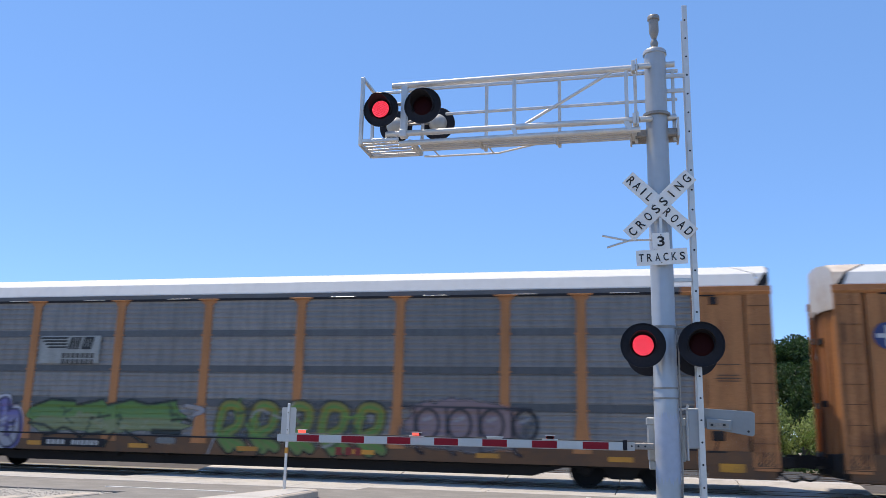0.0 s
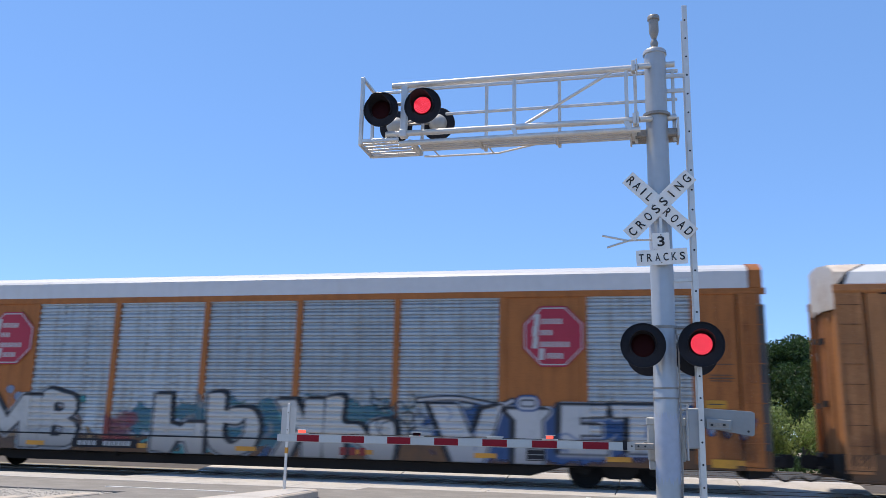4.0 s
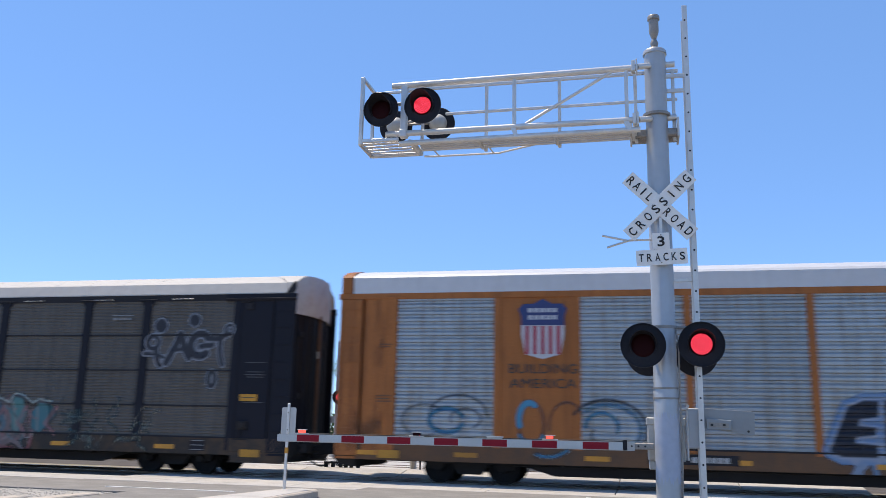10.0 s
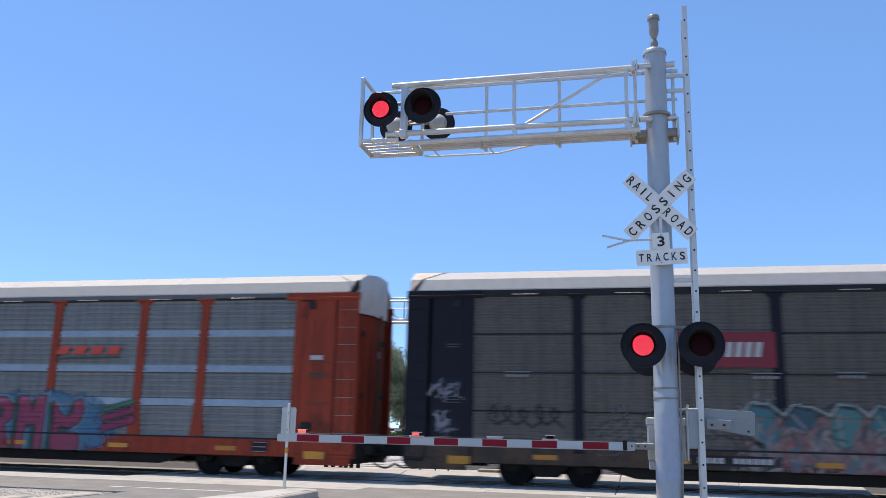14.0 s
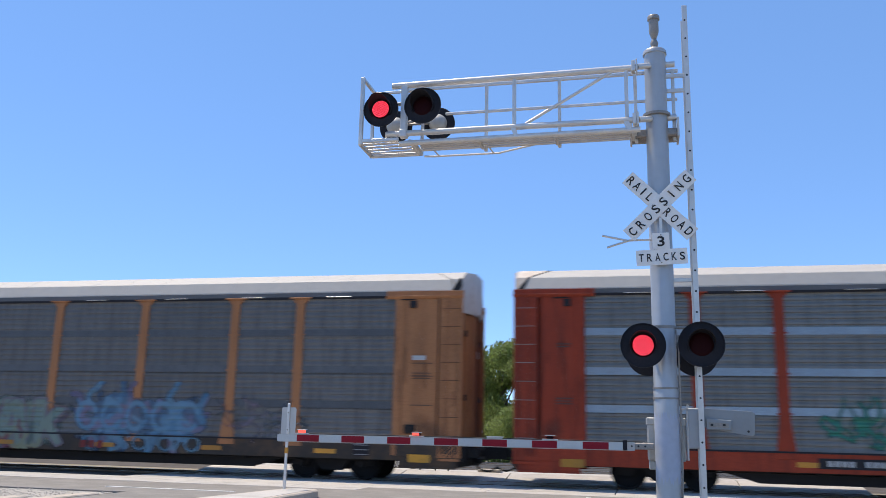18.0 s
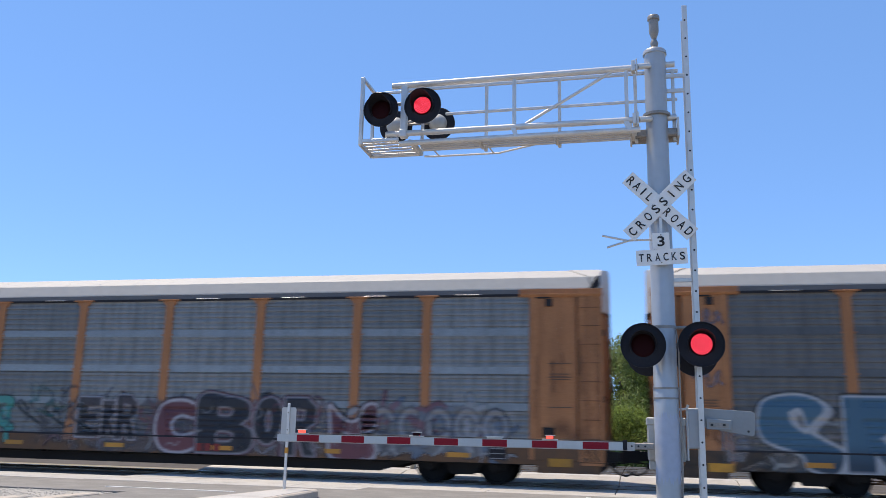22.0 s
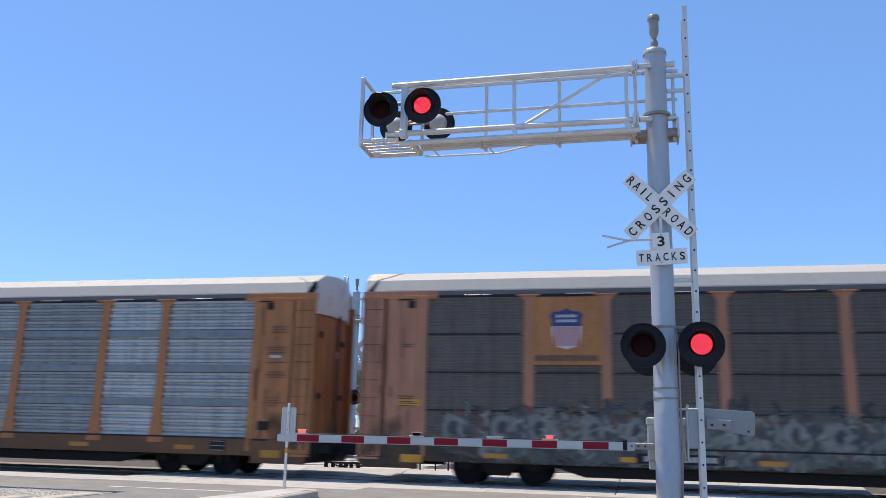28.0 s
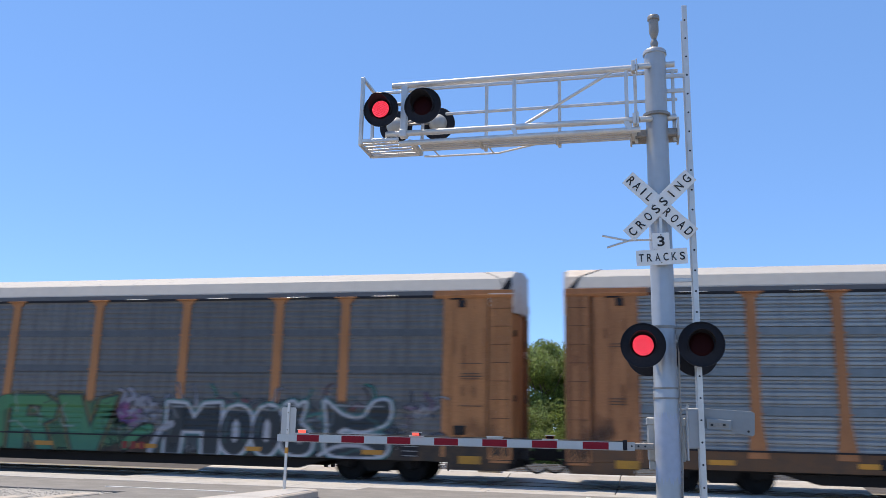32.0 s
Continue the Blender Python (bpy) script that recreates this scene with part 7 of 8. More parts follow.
def paint_g(car):
    q = open_coat(5.6, 1.4, 7.6, 2.0, 71)
    q.cloud(5.6, 1.35, 6.8, 1.7, (0.12, 0.12, 0.118), 0.7, 0.25)
    q.cloud(1.6, 1.3, 1.2, 1.3, (0.24, 0.23, 0.24), 0.6, 0.4)
    q.marks(5.6, 1.2, 6.8, 1.4, ((0.3, 0.3, 0.29), (0.025, 0.03, 0.04), (0.2, 0.17, 0.15)), 70, 0.35, 0.05, 0.8)
    letters_g = (("S", 2.37, 4.23, 0.56, 2.33), ("k", 4.30, 5.80, 0.60, 2.30), ("I", 5.80, 6.93, 0.64, 2.29), ("N", 7.15, 9.09, 0.66, 2.29))
    q.word(letters_g, fade((0.05, 0.125, 0.19), (0.02, 0.042, 0.07), 0.75, 1.25), (0.42, 0.43, 0.44), 0.06, (0.02, 0.025, 0.035), 0.1, (0.36, 0.36, 0.37), (0.14, -0.05))
    i = letters_g[2]
    cx, cz = (i[1] + i[2]) / 2, i[4] - 0.27
    for w, c in ((0.78, (0.42, 0.43, 0.44)), (0.66, (0.045, 0.115, 0.175))):
        q.line([(cx, cz), (cx + 0.04, cz)], w, c)
    q.onto(car, "large blue sprayed letters with white edges")
    q = open_coat(12.3, 1.4, 6.6, 1.8, 72)
    q.cloud(12.3, 1.35, 6.2, 1.5, (0.15, 0.2, 0.165), 0.9, 0.2)
    q.cloud(9.6, 1.5, 1.0, 1.2, (0.24, 0.17, 0.19), 0.8)
    q.marks(12.2, 1.6, 5.6, 0.8, ((0.25, 0.18, 0.22), (0.1, 0.06, 0.09)), 18, 0.6, 0.14, 0.8)
    q.word((("T", 10.23, 11.69, 0.57, 2.04), ("E", 11.77, 13.06, 0.61, 1.97), ("A", 13.09, 14.35, 0.65, 1.96), ("K", 14.42, 15.49, 0.68, 1.98)), fade((0.165, 0.225, 0.19), (0.2, 0.25, 0.2), 0.6, 1.6), (0.09, 0.07, 0.09), 0.025, (0.22, 0.17, 0.2), 0.06)
    q.marks(12.2, 1.4, 5.4, 1.0, ((0.24, 0.27, 0.24), (0.08, 0.12, 0.11), (0.1, 0.09, 0.11)), 40, 0.35, 0.035, 0.7)
    q.marks(12.0, 0.8, 5.2, 0.4, ((0.15, 0.03, 0.05), (0.05, 0.07, 0.15), (0.22, 0.23, 0.13), (0.06, 0.1, 0.09)), 36, 0.35, 0.12)
    q.onto(car, "mint and pink sprayed piece")
    q = open_coat(17.9, 1.4, 5.0, 1.7, 73)
    q.cloud(17.9, 1.4, 4.2, 1.2, (0.09, 0.16, 0.24), 0.7, 0.5)
    q.marks(17.9, 1.5, 4.2, 1.0, ((0.08, 0.2, 0.31), (0.13, 0.25, 0.35), (0.05, 0.09, 0.15), (0.18, 0.15, 0.23)), 60, 0.5, 0.16, 0.7)
    for i in range(5):
        q.line([(16.2 + 0.8 * i + 0.3 * math.cos(math.radians(g)), 1.55 + 0.36 * math.sin(math.radians(g))) for g in range(20, 330, 30)], 0.14, (0.11, 0.24, 0.35), 0.85)
        q.line([(16.4 + 0.8 * i + 0.22 * math.cos(math.radians(g)), 0.82 + 0.18 * math.sin(math.radians(g))) for g in range(0, 361, 30)], 0.1, (0.1, 0.22, 0.3), 0.7)
    q.onto(car, "light blue faded sprayed letters")
    q = fine_coat(1.2, 3.55, 1.2, 1.6, 75)
    blue = (0.12, 0.135, 0.19)
    q.scrawl(1.35, 4.22, 0.7, 0.42, blue, 0.07, 0.75, 3), q.scrawl(1.1, 3.0, 0.45, 0.8, blue, 0.07, 0.7, 3), q.scrawl(1.4, 2.75, 0.5, 0.5, blue, 0.06, 0.7, 2)
    q.line([(0.98, 3.95), (0.95, 3.5), (1.0, 3.3)], 0.1, blue, 0.7), q.marks(1.3, 1.55, 0.9, 0.3, ((0.06, 0.04, 0.03), (0.12, 0.1, 0.1)), 14, 0.25, 0.06, 0.6)
    q.onto(car, "blue-grey sprayed tag on the end panel")
    q = open_coat(21.6, 1.5, 2.6, 1.2, 74)
    q.marks(21.6, 1.55, 2.2, 0.7, ((0.16, 0.18, 0.19), (0.2, 0.15, 0.2), (0.05, 0.06, 0.07)), 40, 0.3, 0.05, 0.6)
    q.onto(car, "faded sprayed marks")


def paint_h(car):
    q = open_coat(4.9, 1.55, 7.0, 1.6, 81, 0.025)
    q.cloud(4.9, 1.5, 6.5, 1.1, (0.22, 0.22, 0.21), 0.85, 0.25)
    hues = ((0.36, 0.34, 0.31), (0.07, 0.25, 0.24), (0.3, 0.3, 0.29), (0.2, 0.025, 0.04), (0.04, 0.08, 0.17), (0.34, 0.34, 0.34), (0.06, 0.22, 0.21), (0.16, 0.1, 0.16))
    q.marks(4.9, 1.5, 6.0, 1.1, hues, 120, 0.3, 0.17, 0.95)
    q.marks(4.9, 1.55, 6.0, 1.0, (JET, (0.4, 0.4, 0.39), (0.1, 0.03, 0.05)), 34, 0.3, 0.035, 0.8)
    q.line([(6.35, 1.75), (6.38, 1.55)], 0.72, (0.022, 0.085, 0.19), 0.95)
    q.line([(7.6, 1.15), (8.8, 1.1)], 0.26, (0.025, 0.075, 0.17), 0.9)
    q.line([(8.3, 1.5), (8.4, 1.9)], 0.4, (0.04, 0.055, 0.075), 0.9)
    q.onto(car, "grey, red and blue crowded sprayed piece")
    q = open_coat(9.1, 1.6, 2.6, 1.6, 82, 0.025)
    q.cloud(9.1, 1.6, 1.9, 0.9, (0.1, 0.19, 0.19), 0.6, 0.3)
    for way in ([(8.8, 1.95), (8.4, 1.85), (8.75, 1.55), (8.85, 1.25), (8.35, 1.15)], [(9.0, 1.2), (9.05, 2.0), (9.4, 1.85), (9.1, 1.55), (9.45, 1.3)], [(9.5, 1.95), (10.05, 1.9), (9.65, 1.4), (10.1, 1.15)]):
        q.line(way, 0.27, (0.03, 0.05, 0.055), 0.8), q.line(way, 0.2, (0.055, 0.27, 0.235), 0.9)
    q.line([(9.95, 1.6), (10.0, 0.8)], 0.2, (0.055, 0.26, 0.225), 0.85), q.marks(9.1, 1.55, 1.6, 0.8, ((0.25, 0.3, 0.29), (0.02, 0.05, 0.06)), 14, 0.25, 0.05, 0.8)
    q.onto(car, "turquoise sprayed strokes")
    q = open_coat(11.6, 1.6, 3.0, 1.3, 86, 0.025)
    for i in range(3):
        q.scrawl(10.6 + 0.9 * i, 1.65 - 0.1 * i, 0.9, 0.9, (0.03, 0.04, 0.05), 0.08, 0.85, 1)
    q.marks(11.4, 1.7, 2.2, 0.7, ((0.05, 0.2, 0.18), (0.04, 0.05, 0.06)), 10, 0.4, 0.06, 0.6)
    q.onto(car, "dark sprayed scrawl")
    q = open_coat(15.8, 1.4, 10.4, 1.9, 84, 0.025)
    q.cloud(15.8, 1.3, 9.6, 1.5, (0.13, 0.12, 0.125), 0.6)
    q.marks(15.8, 1.3, 8.6, 1.3, ((0.2, 0.2, 0.22), (0.12, 0.04, 0.05), (0.03, 0.03, 0.045)), 60, 0.45, 0.07, 0.7)
    q.word((("C", 14.85, 16.07, 0.62, 1.98), ("z", 19.97, 21.27, 0.6, 1.9)), fade((0.09, 0.014, 0.025), (0.13, 0.025, 0.035), 0.7, 1.6), (0.42, 0.4, 0.42), 0.08, (0.05, 0.02, 0.03), 0.13, alpha=0.95)
    q.word((("B", 16.13, 17.74, 0.62, 2.1), ("O", 17.80, 18.60, 0.9, 2.1), ("R", 18.69, 19.59, 0.6, 2.1)), (0.012, 0.013, 0.02), (0.27, 0.26, 0.28), 0.045, (0.1, 0.03, 0.04), 0.09, alpha=1.0)
    q.marks(15.8, 1.4, 8.0, 1.2, ((0.3, 0.3, 0.31), (0.1, 0.03, 0.05)), 26, 0.3, 0.03, 0.7)
    q.onto(car, "black and dark red sprayed letters with grey edges")
    q = open_coat(22.6, 1.4, 4.8, 1.5, 87, 0.025)
    q.cloud(22.6, 1.35, 4.6, 1.3, (0.2, 0.205, 0.21), 0.75, 0.3)
    q.marks(22.6, 1.4, 4.2, 1.0, ((0.3, 0.31, 0.32), (0.12, 0.16, 0.21), (0.17, 0.07, 0.09)), 40, 0.4, 0.16, 0.8)
    for n in range(6):
        x = 20.7 + 0.75 * n
        loop = [(x + 0.27 * math.cos(math.radians(g)), 1.45 + 0.36 * math.sin(math.radians(g))) for g in range(30 * (n % 3), 300 + 20 * n, 30)]
        q.line(loop, 0.26, (0.04, 0.042, 0.055), 0.7), q.line(loop, 0.15, (0.29, 0.295, 0.31), 0.8)
    q.marks(22.6, 1.0, 4.2, 0.6, ((0.3, 0.3, 0.31), (0.05, 0.05, 0.06)), 30, 0.3, 0.05, 0.8)
    q.onto(car, "pale grey rounded sprayed letters")
    q = open_coat(13.0, 1.6, 2.2, 1.3, 88, 0.025)
    q.cloud(13.1, 1.5, 1.9, 1.1, (0.22, 0.19, 0.2), 0.6, 0.3)
    q.word((("E", 12.3, 13.05, 0.95, 2.05), ("k", 13.1, 13.55, 1.0, 1.95), ("R", 13.55, 14.2, 0.9, 2.1)), (0.02, 0.016, 0.022), (0.38, 0.35, 0.36), 0.05, alpha=0.95)
    q.onto(car, "dark red sprayed letters")
    q = fine_coat(1.3, 3.6, 1.1, 1.6, 89)
    soot = (0.045, 0.03, 0.025)
    q.scrawl(1.3, 4.35, 0.7, 0.3, soot, 0.06, 0.7, 3), q.scrawl(1.15, 3.45, 0.6, 0.35, soot, 0.06, 0.7, 2), q.scrawl(1.5, 3.1, 0.35, 0.5, soot, 0.05, 0.5, 2), q.scrawl(1.3, 1.85, 0.4, 0.3, soot, 0.05, 0.6, 2)
    q.onto(car, "dark sprayed tags on the end panel")


def paint_i(car):
    for x, w, seed, base, pale, label in ((8.4, 12.6, 91, (0.1, 0.115, 0.105), (0.2, 0.215, 0.2), "grey-green tangled sprayed piece"), (20.0, 11.0, 92, (0.13, 0.14, 0.145), (0.27, 0.28, 0.29), "pale grey tangled sprayed piece")):
        q = fine_coat(x, 1.3, w, 1.7, seed)
        q.cloud(x, 1.25, w - 0.5, 1.4, base, 0.85, 0.25)
        q.marks(x, 1.35, w - 0.8, 1.1, (pale, (0.05, 0.055, 0.065), tuple(0.8 * k for k in pale), (0.11, 0.07, 0.055)), int(w * 16), 0.26, 0.13, 0.9)
        for k in range(int(w * 0.8)):
            cx, cz = x - w / 2 + 0.5 + k * (w - 1) / int(w * 0.8) + q.rng.uniform(-0.2, 0.2), q.rng.uniform(1.25, 1.55)
            q.line([(cx + 0.2 * math.cos(math.radians(g)), cz + 0.28 * math.sin(math.radians(g))) for g in range(0, 320, 40)], 0.17, pale, 0.8)
            q.line([(cx, cz), (cx + 0.05, cz + 0.1)], 0.22, (0.035, 0.04, 0.055), 0.85)
        q.marks(x, 1.4, w - 0.8, 1.1, (tuple(1.3 * k for k in pale), (0.03, 0.035, 0.045)), int(w * 14), 0.2, 0.05, 0.8)
        q.marks(x, 0.78, w - 0.8, 0.3, ((0.06, 0.085, 0.08), (0.09, 0.1, 0.1), (0.03, 0.03, 0.035)), int(w * 3), 0.4, 0.1, 0.7)
        q.onto(car, label)


def paint_k(car):
    q = open_coat(20.7, 1.35, 8.6, 1.8, 101)
    q.cloud(20.8, 1.3, 7.6, 1.5, (0.05, 0.06, 0.07), 0.85, 0.2)
    q.marks(20.8, 1.95, 7.0, 0.3, ((0.04, 0.17, 0.14), (0.14, 0.03, 0.045), (0.2, 0.2, 0.22)), 26, 0.4, 0.08, 0.8)
    letters_k = (("m", 17.46, 19.06, 0.56, 1.92), ("O", 19.09, 20.00, 0.58, 1.85), ("O", 20.05, 20.90, 0.61, 1.87), ("s", 20.93, 21.78, 0.63, 1.99), ("z", 22.13, 23.90, 0.68, 2.01))
    q.word(letters_k, (0.016, 0.022, 0.026), (0.46, 0.46, 0.48), 0.085, (0.03, 0.13, 0.12), 0.14)
    q.word(letters_k, (0.016, 0.022, 0.026), None)
    for m in letters_k:
        q.line([(m[1] + 0.12, m[4] - 0.08), (m[2] - 0.15, m[4] - 0.1)], 0.03, (0.3, 0.32, 0.33), 0.8)
    q.line([(22.0, 0.62), (22.5, 0.86), (23.2, 0.88), (23.7, 0.64)], 0.1, (0.42, 0.42, 0.44), 0.9)
    for m in letters_k[1:3]:
        cx, cz = (m[1] + m[2]) / 2, (m[3] + m[4]) / 2 - 0.02
        q.line([(cx, cz - 0.16), (cx, cz + 0.16)], 0.2, (0.38, 0.38, 0.4))
    for m in letters_k:
        q.line([(m[1] + 0.12, m[3] + 0.5), (m[1] + 0.2, m[4] - 0.25)], 0.04, (0.1, 0.13, 0.13), 0.8)
    q.marks(20.9, 1.3, 6.4, 1.2, ((0.2, 0.21, 0.22), (0.04, 0.12, 0.11), (0.02, 0.025, 0.03)), 22, 0.4, 0.035, 0.7)
    q.line([(17.0, 0.6), (17.3, 1.2), (17.6, 1.35)], 0.2, (0.3, 0.3, 0.32)), q.line([(17.15, 0.6), (17.4, 1.1)], 0.14, (0.03, 0.04, 0.045))
    q.onto(car, "black sprayed letters with white edges")
    q = open_coat(14.0, 1.4, 6.0, 1.9, 102)
    q.cloud(13.6, 1.25, 5.2, 1.5, (0.045, 0.13, 0.06), 0.85, 0.25)
    q.word((("R", 12.37, 13.89, 0.56, 2.09), ("V", 13.89, 15.82, 0.57, 2.11)), fade((0.06, 0.2, 0.075), (0.035, 0.17, 0.1), 0.7, 1.8), JET, 0.06, (0.2, 0.13, 0.03), 0.1)
    q.line([(12.0, 0.75), (11.9, 1.7), (12.2, 1.9)], 0.42, (0.05, 0.19, 0.075))
    q.line([(16.2, 0.75), (16.6, 1.1), (16.9, 1.2)], 0.36, JET), q.line([(16.2, 0.75), (16.6, 1.1), (16.9, 1.2)], 0.26, (0.05, 0.2, 0.09))
    q.marks(13.8, 1.5, 3.6, 0.9, ((0.3, 0.32, 0.3), JET), 10, 0.4, 0.03, 0.8)
    q.onto(car, "green sprayed piece")
    q = open_coat(16.5, 1.7, 2.5, 1.3, 103)
    q.marks(16.0, 1.7, 1.0, 0.8, ((0.2, 0.07, 0.18), (0.26, 0.25, 0.28), (0.1, 0.04, 0.12)), 20, 0.3, 0.14, 0.9)
    q.marks(16.9, 1.7, 0.9, 0.8, ((0.24, 0.24, 0.27), (0.16, 0.15, 0.18)), 18, 0.25, 0.1, 0.8)
    q.onto(car, "mauve and grey sprayed tag")
    q = open_coat(24.7, 1.6, 1.5, 1.4, 104)
    q.marks(24.7, 1.6, 1.1, 0.9, ((0.26, 0.26, 0.28), (0.16, 0.1, 0.14), (0.1, 0.1, 0.12)), 16, 0.3, 0.08, 0.8)
    q.onto(car, "pale sprayed marks")


def build_train():
    cars = []
    # leading car: only its tail is met
    a = autorack(OCHRE2, SLATE, ROOFPALE, "faded orange autorack railcar with slate-grey side sheets", rib=0.016, rail=SLATEBAND)
    patch(a, "emblem", [(0.32 * math.cos(t), 0.32 * math.sin(t)) for t in (2 * math.pi * i / 24 for i in range(24))], 1.15, 3.75, LOGOBLUE, 0, "round dark blue emblem")
    patch(a, "emblem_bar", rect(0.5, 0.1), 1.15, 3.75, LOGOWHITE, 1, "white emblem cross")
    patch(a, "emblem_bar", rect(0.1, 0.5), 1.15, 3.75, LOGOWHITE, 2, "white emblem cross")
    end_stains(a, False, 351, amount=0.7)
    common_marks(a)
    cars.append(a)

    b = autorack(OCHRE2, SLATE, ROOFPALE, "orange-framed autorack railcar with slate sheets and green graffiti", sill=SOILED, rib=0.016, rail=SLATEBAND)
    patch(b, "emblem_ground", rect(2.0, 0.8), 7.75, 3.42, DULLRAIL, -1, "paler painted panel")
    horse_bars(b, 7.6, 3.6, 1.75, 0.36, INK)
    bars(b, 8.05, 3.24, 1.1, 0.14, 7, STENCILD), bars(b, 8.05, 3.06, 1.1, 0.14, 7, STENCILD)
    end_stains(b, False, 418, amount=0.43)
    paint_b(b)
    common_marks(b, yellow=False)
    cars.append(b)

    c = autorack(DEEP, SILVER, ROOFWHITE, "deep orange boxed autorack railcar with bright silver slats", boxy=True, pitch=0.185, rib=0.042)
    octo = lambda r: [(r * math.cos(math.pi / 8 + i * math.pi / 4), r * math.sin(math.pi / 8 + i * math.pi / 4)) for i in range(8)]
    for x in (5.55, 21.75):
        patch(c, "emblem", octo(0.84), x, 3.76, LOGORED, -1, "red octagon emblem")
        patch(c, "emblem_edge", octo(0.8), x, 3.76, STENCILW, 0, "pale octagon line")
        patch(c, "emblem_field", octo(0.765), x, 3.76, LOGORED, 1, "red octagon field")
        for zz, n, left in ((0.42, 5, -0.42), (0.13, 3, -0.46), (-0.17, 7, -0.46), (-0.46, 4, -0.3)):
            patch(c, "emblem_bar", [(-0.08, -0.14), (0.06, -0.15), (0.08, 0.15), (-0.06, 0.14)], x + left, 3.76 + zz, STENCILW, 2, "pale emblem bar")
            for q in range(n):
                patch(c, "emblem_bar", rect(0.07, 0.14), x + left + 0.17 + q * 0.11, 3.72 + zz, STENCILW, 2, "pale emblem bar")
    end_stains(c, True, 301, amount=0.5)
    paint_c(c)
    common_marks(c)
    cars.append(c)

    d = autorack(DEEP, SILVER, ROOFWHITE, "deep orange boxed autorack railcar with silver slats and black graffiti", boxy=True, pitch=0.185, rib=0.042)
    rail_shield(d, 5.5, 3.95, 1.25, 1.55)
    part("slogan", letters("BUILDING", 1.75, 0.24), STENCILD, d, "dark slogan letters", (5.5 - ZERO, LAYER, 2.93))
    part("slogan", letters("AMERICA", 1.7, 0.24), STENCILD, d, "dark slogan letters", (5.5 - ZERO, LAYER, 2.56))
    end_stains(d, True, 311, amount=0.5)
    paint_d(d)
    common_marks(d)
    cars.append(d)

    e = autorack(NAVY, BROWNGREY, ROOFGREY, "dark brown-grey autorack railcar with black posts and ends", sill=GRIMY, foot=False, rail=DARKTRIM, pitch=0.085, rib=0.014)
    patch(e, "emblem_ground", rect(2.6, 0.86), 7.95, 3.42, DULLPANEL, 0, "dull red painted panel")
    bars(e, 7.55, 3.42, 0.7, 0.36, 2, STENCILW, "emblem_bar", 0.06), bars(e, 8.5, 3.42, 0.9, 0.36, 4, STENCILW, "emblem_bar", 0.06)
    for x, z in ((3.0, 2.75), (10.9, 2.78), (12.2, 4.25), (16.6, 4.25), (16.7, 3.95), (16.8, 3.6), (21.8, 4.3), (9.0, 2.75)):
        bars(e, x, z, 0.62, 0.07, 4, STENCILG)
        lines(e, x, z + 0.1, 0.7, 1, STENCILG)
    paint_e(e)
    common_marks(e, SOFTMARK)
    cars.append(e)

    f = autorack(REDPAINT, MIDGREY, ROOFCREAM, "orange-red autorack railcar with grey sheets and pale level rails", rail=PALERAIL, sill=REDPAINT, rungs=DULLRAIL)
    bars(f, 18.9, 3.4, 2.2, 0.24, 4, LOGOREDBRIGHT, "emblem_bar", 0.12)
    patch(f, "emblem_bar", [(-1.1, -0.05), (1.1, 0.0), (1.1, 0.06), (-1.1, 0.0)], 18.9, 3.17, STENCILD, 0, "dark emblem underline")
    end_stains(f, False, 422, amount=0.43)
    paint_f(f)
    patch(f, "label", rect(0.36, 0.12), 26.0, 3.2, STENCILW, 0, "small white label")
    common_marks(f, STENCILD, yellow=False)
    cars.append(f)

    g = autorack(OCHRE, SLATE2, ROOFCREAM, "orange autorack railcar with slate sheets and tall blue lettering", sill=GRIMY, rib=0.016, rail=SLATEBAND)
    end_stains(g, False, 423, amount=0.50)
    paint_g(g)
    patch(g, "label", rect(0.36, 0.12), 26.0, 3.2, STENCILW, 0, "small white label")
    common_marks(g, yellow=False)
    cars.append(g)

    h = autorack(OCHRE, DULLGREY, ROOFCREAM, "orange autorack railcar with grey sheets and mixed graffiti", rail=DULLRAIL, sill=SOILED)
    patch(h, "emblem_ground", rect(2.3, 0.56), 7.8, 3.42, DULLRAIL, -1, "paler painted panel")
    horse_bars(h, 7.8, 3.42, 2.0, 0.4, INK)
    bars(h, 7.8, 3.12, 1.9, 0.06, 10, STENCILD)
    end_stains(h, False, 424, amount=0.56)
    paint_h(h)
    common_marks(h, yellow=False)
    cars.append(h)

    i = autorack(BROWNED, BROWNGREY, ROOFCREAM, "rust-orange autorack railcar with dark brown-grey sheets and pale graffiti", rail=DARKTRIM, foot=False, sill=GRIMY, pitch=0.085, rib=0.014)
    patch(i, "emblem_ground", rect(1.85, 1.75), 5.5, 3.9, OCHRE2, -1, "orange emblem panel")
    rail_shield(i, 5.5, 3.95, 0.85, 1.05)
    bars(i, 5.5, 3.2, 1.6, 0.14, 12, STENCILD)
    for x, z in ((15.8, 4.2), (14.0, 3.6), (18.5, 3.65)):
        bars(i, x, z, 0.6, 0.07, 4, STENCILG)
    patch(i, "label", rect(0.65, 0.17), 1.38, 2.04, LABELYELLOW, 0, "small yellow label")
    lines(i, 1.38, 2.02, 0.5, 2, STENCILD)
    end_stains(i, False, 425, amount=0.62)
    paint_i(i)
    common_marks(i)
    cars.append(i)

    j = autorack(OCHRE, PALEGREY, ROOFCREAM, "orange autorack railcar with clean pale grey ribbed sheets", sill=SOILED, pitch=0.185, rib=0.05, rail=BANDRAIL)
    end_stains(j, False, 341, amount=0.8)
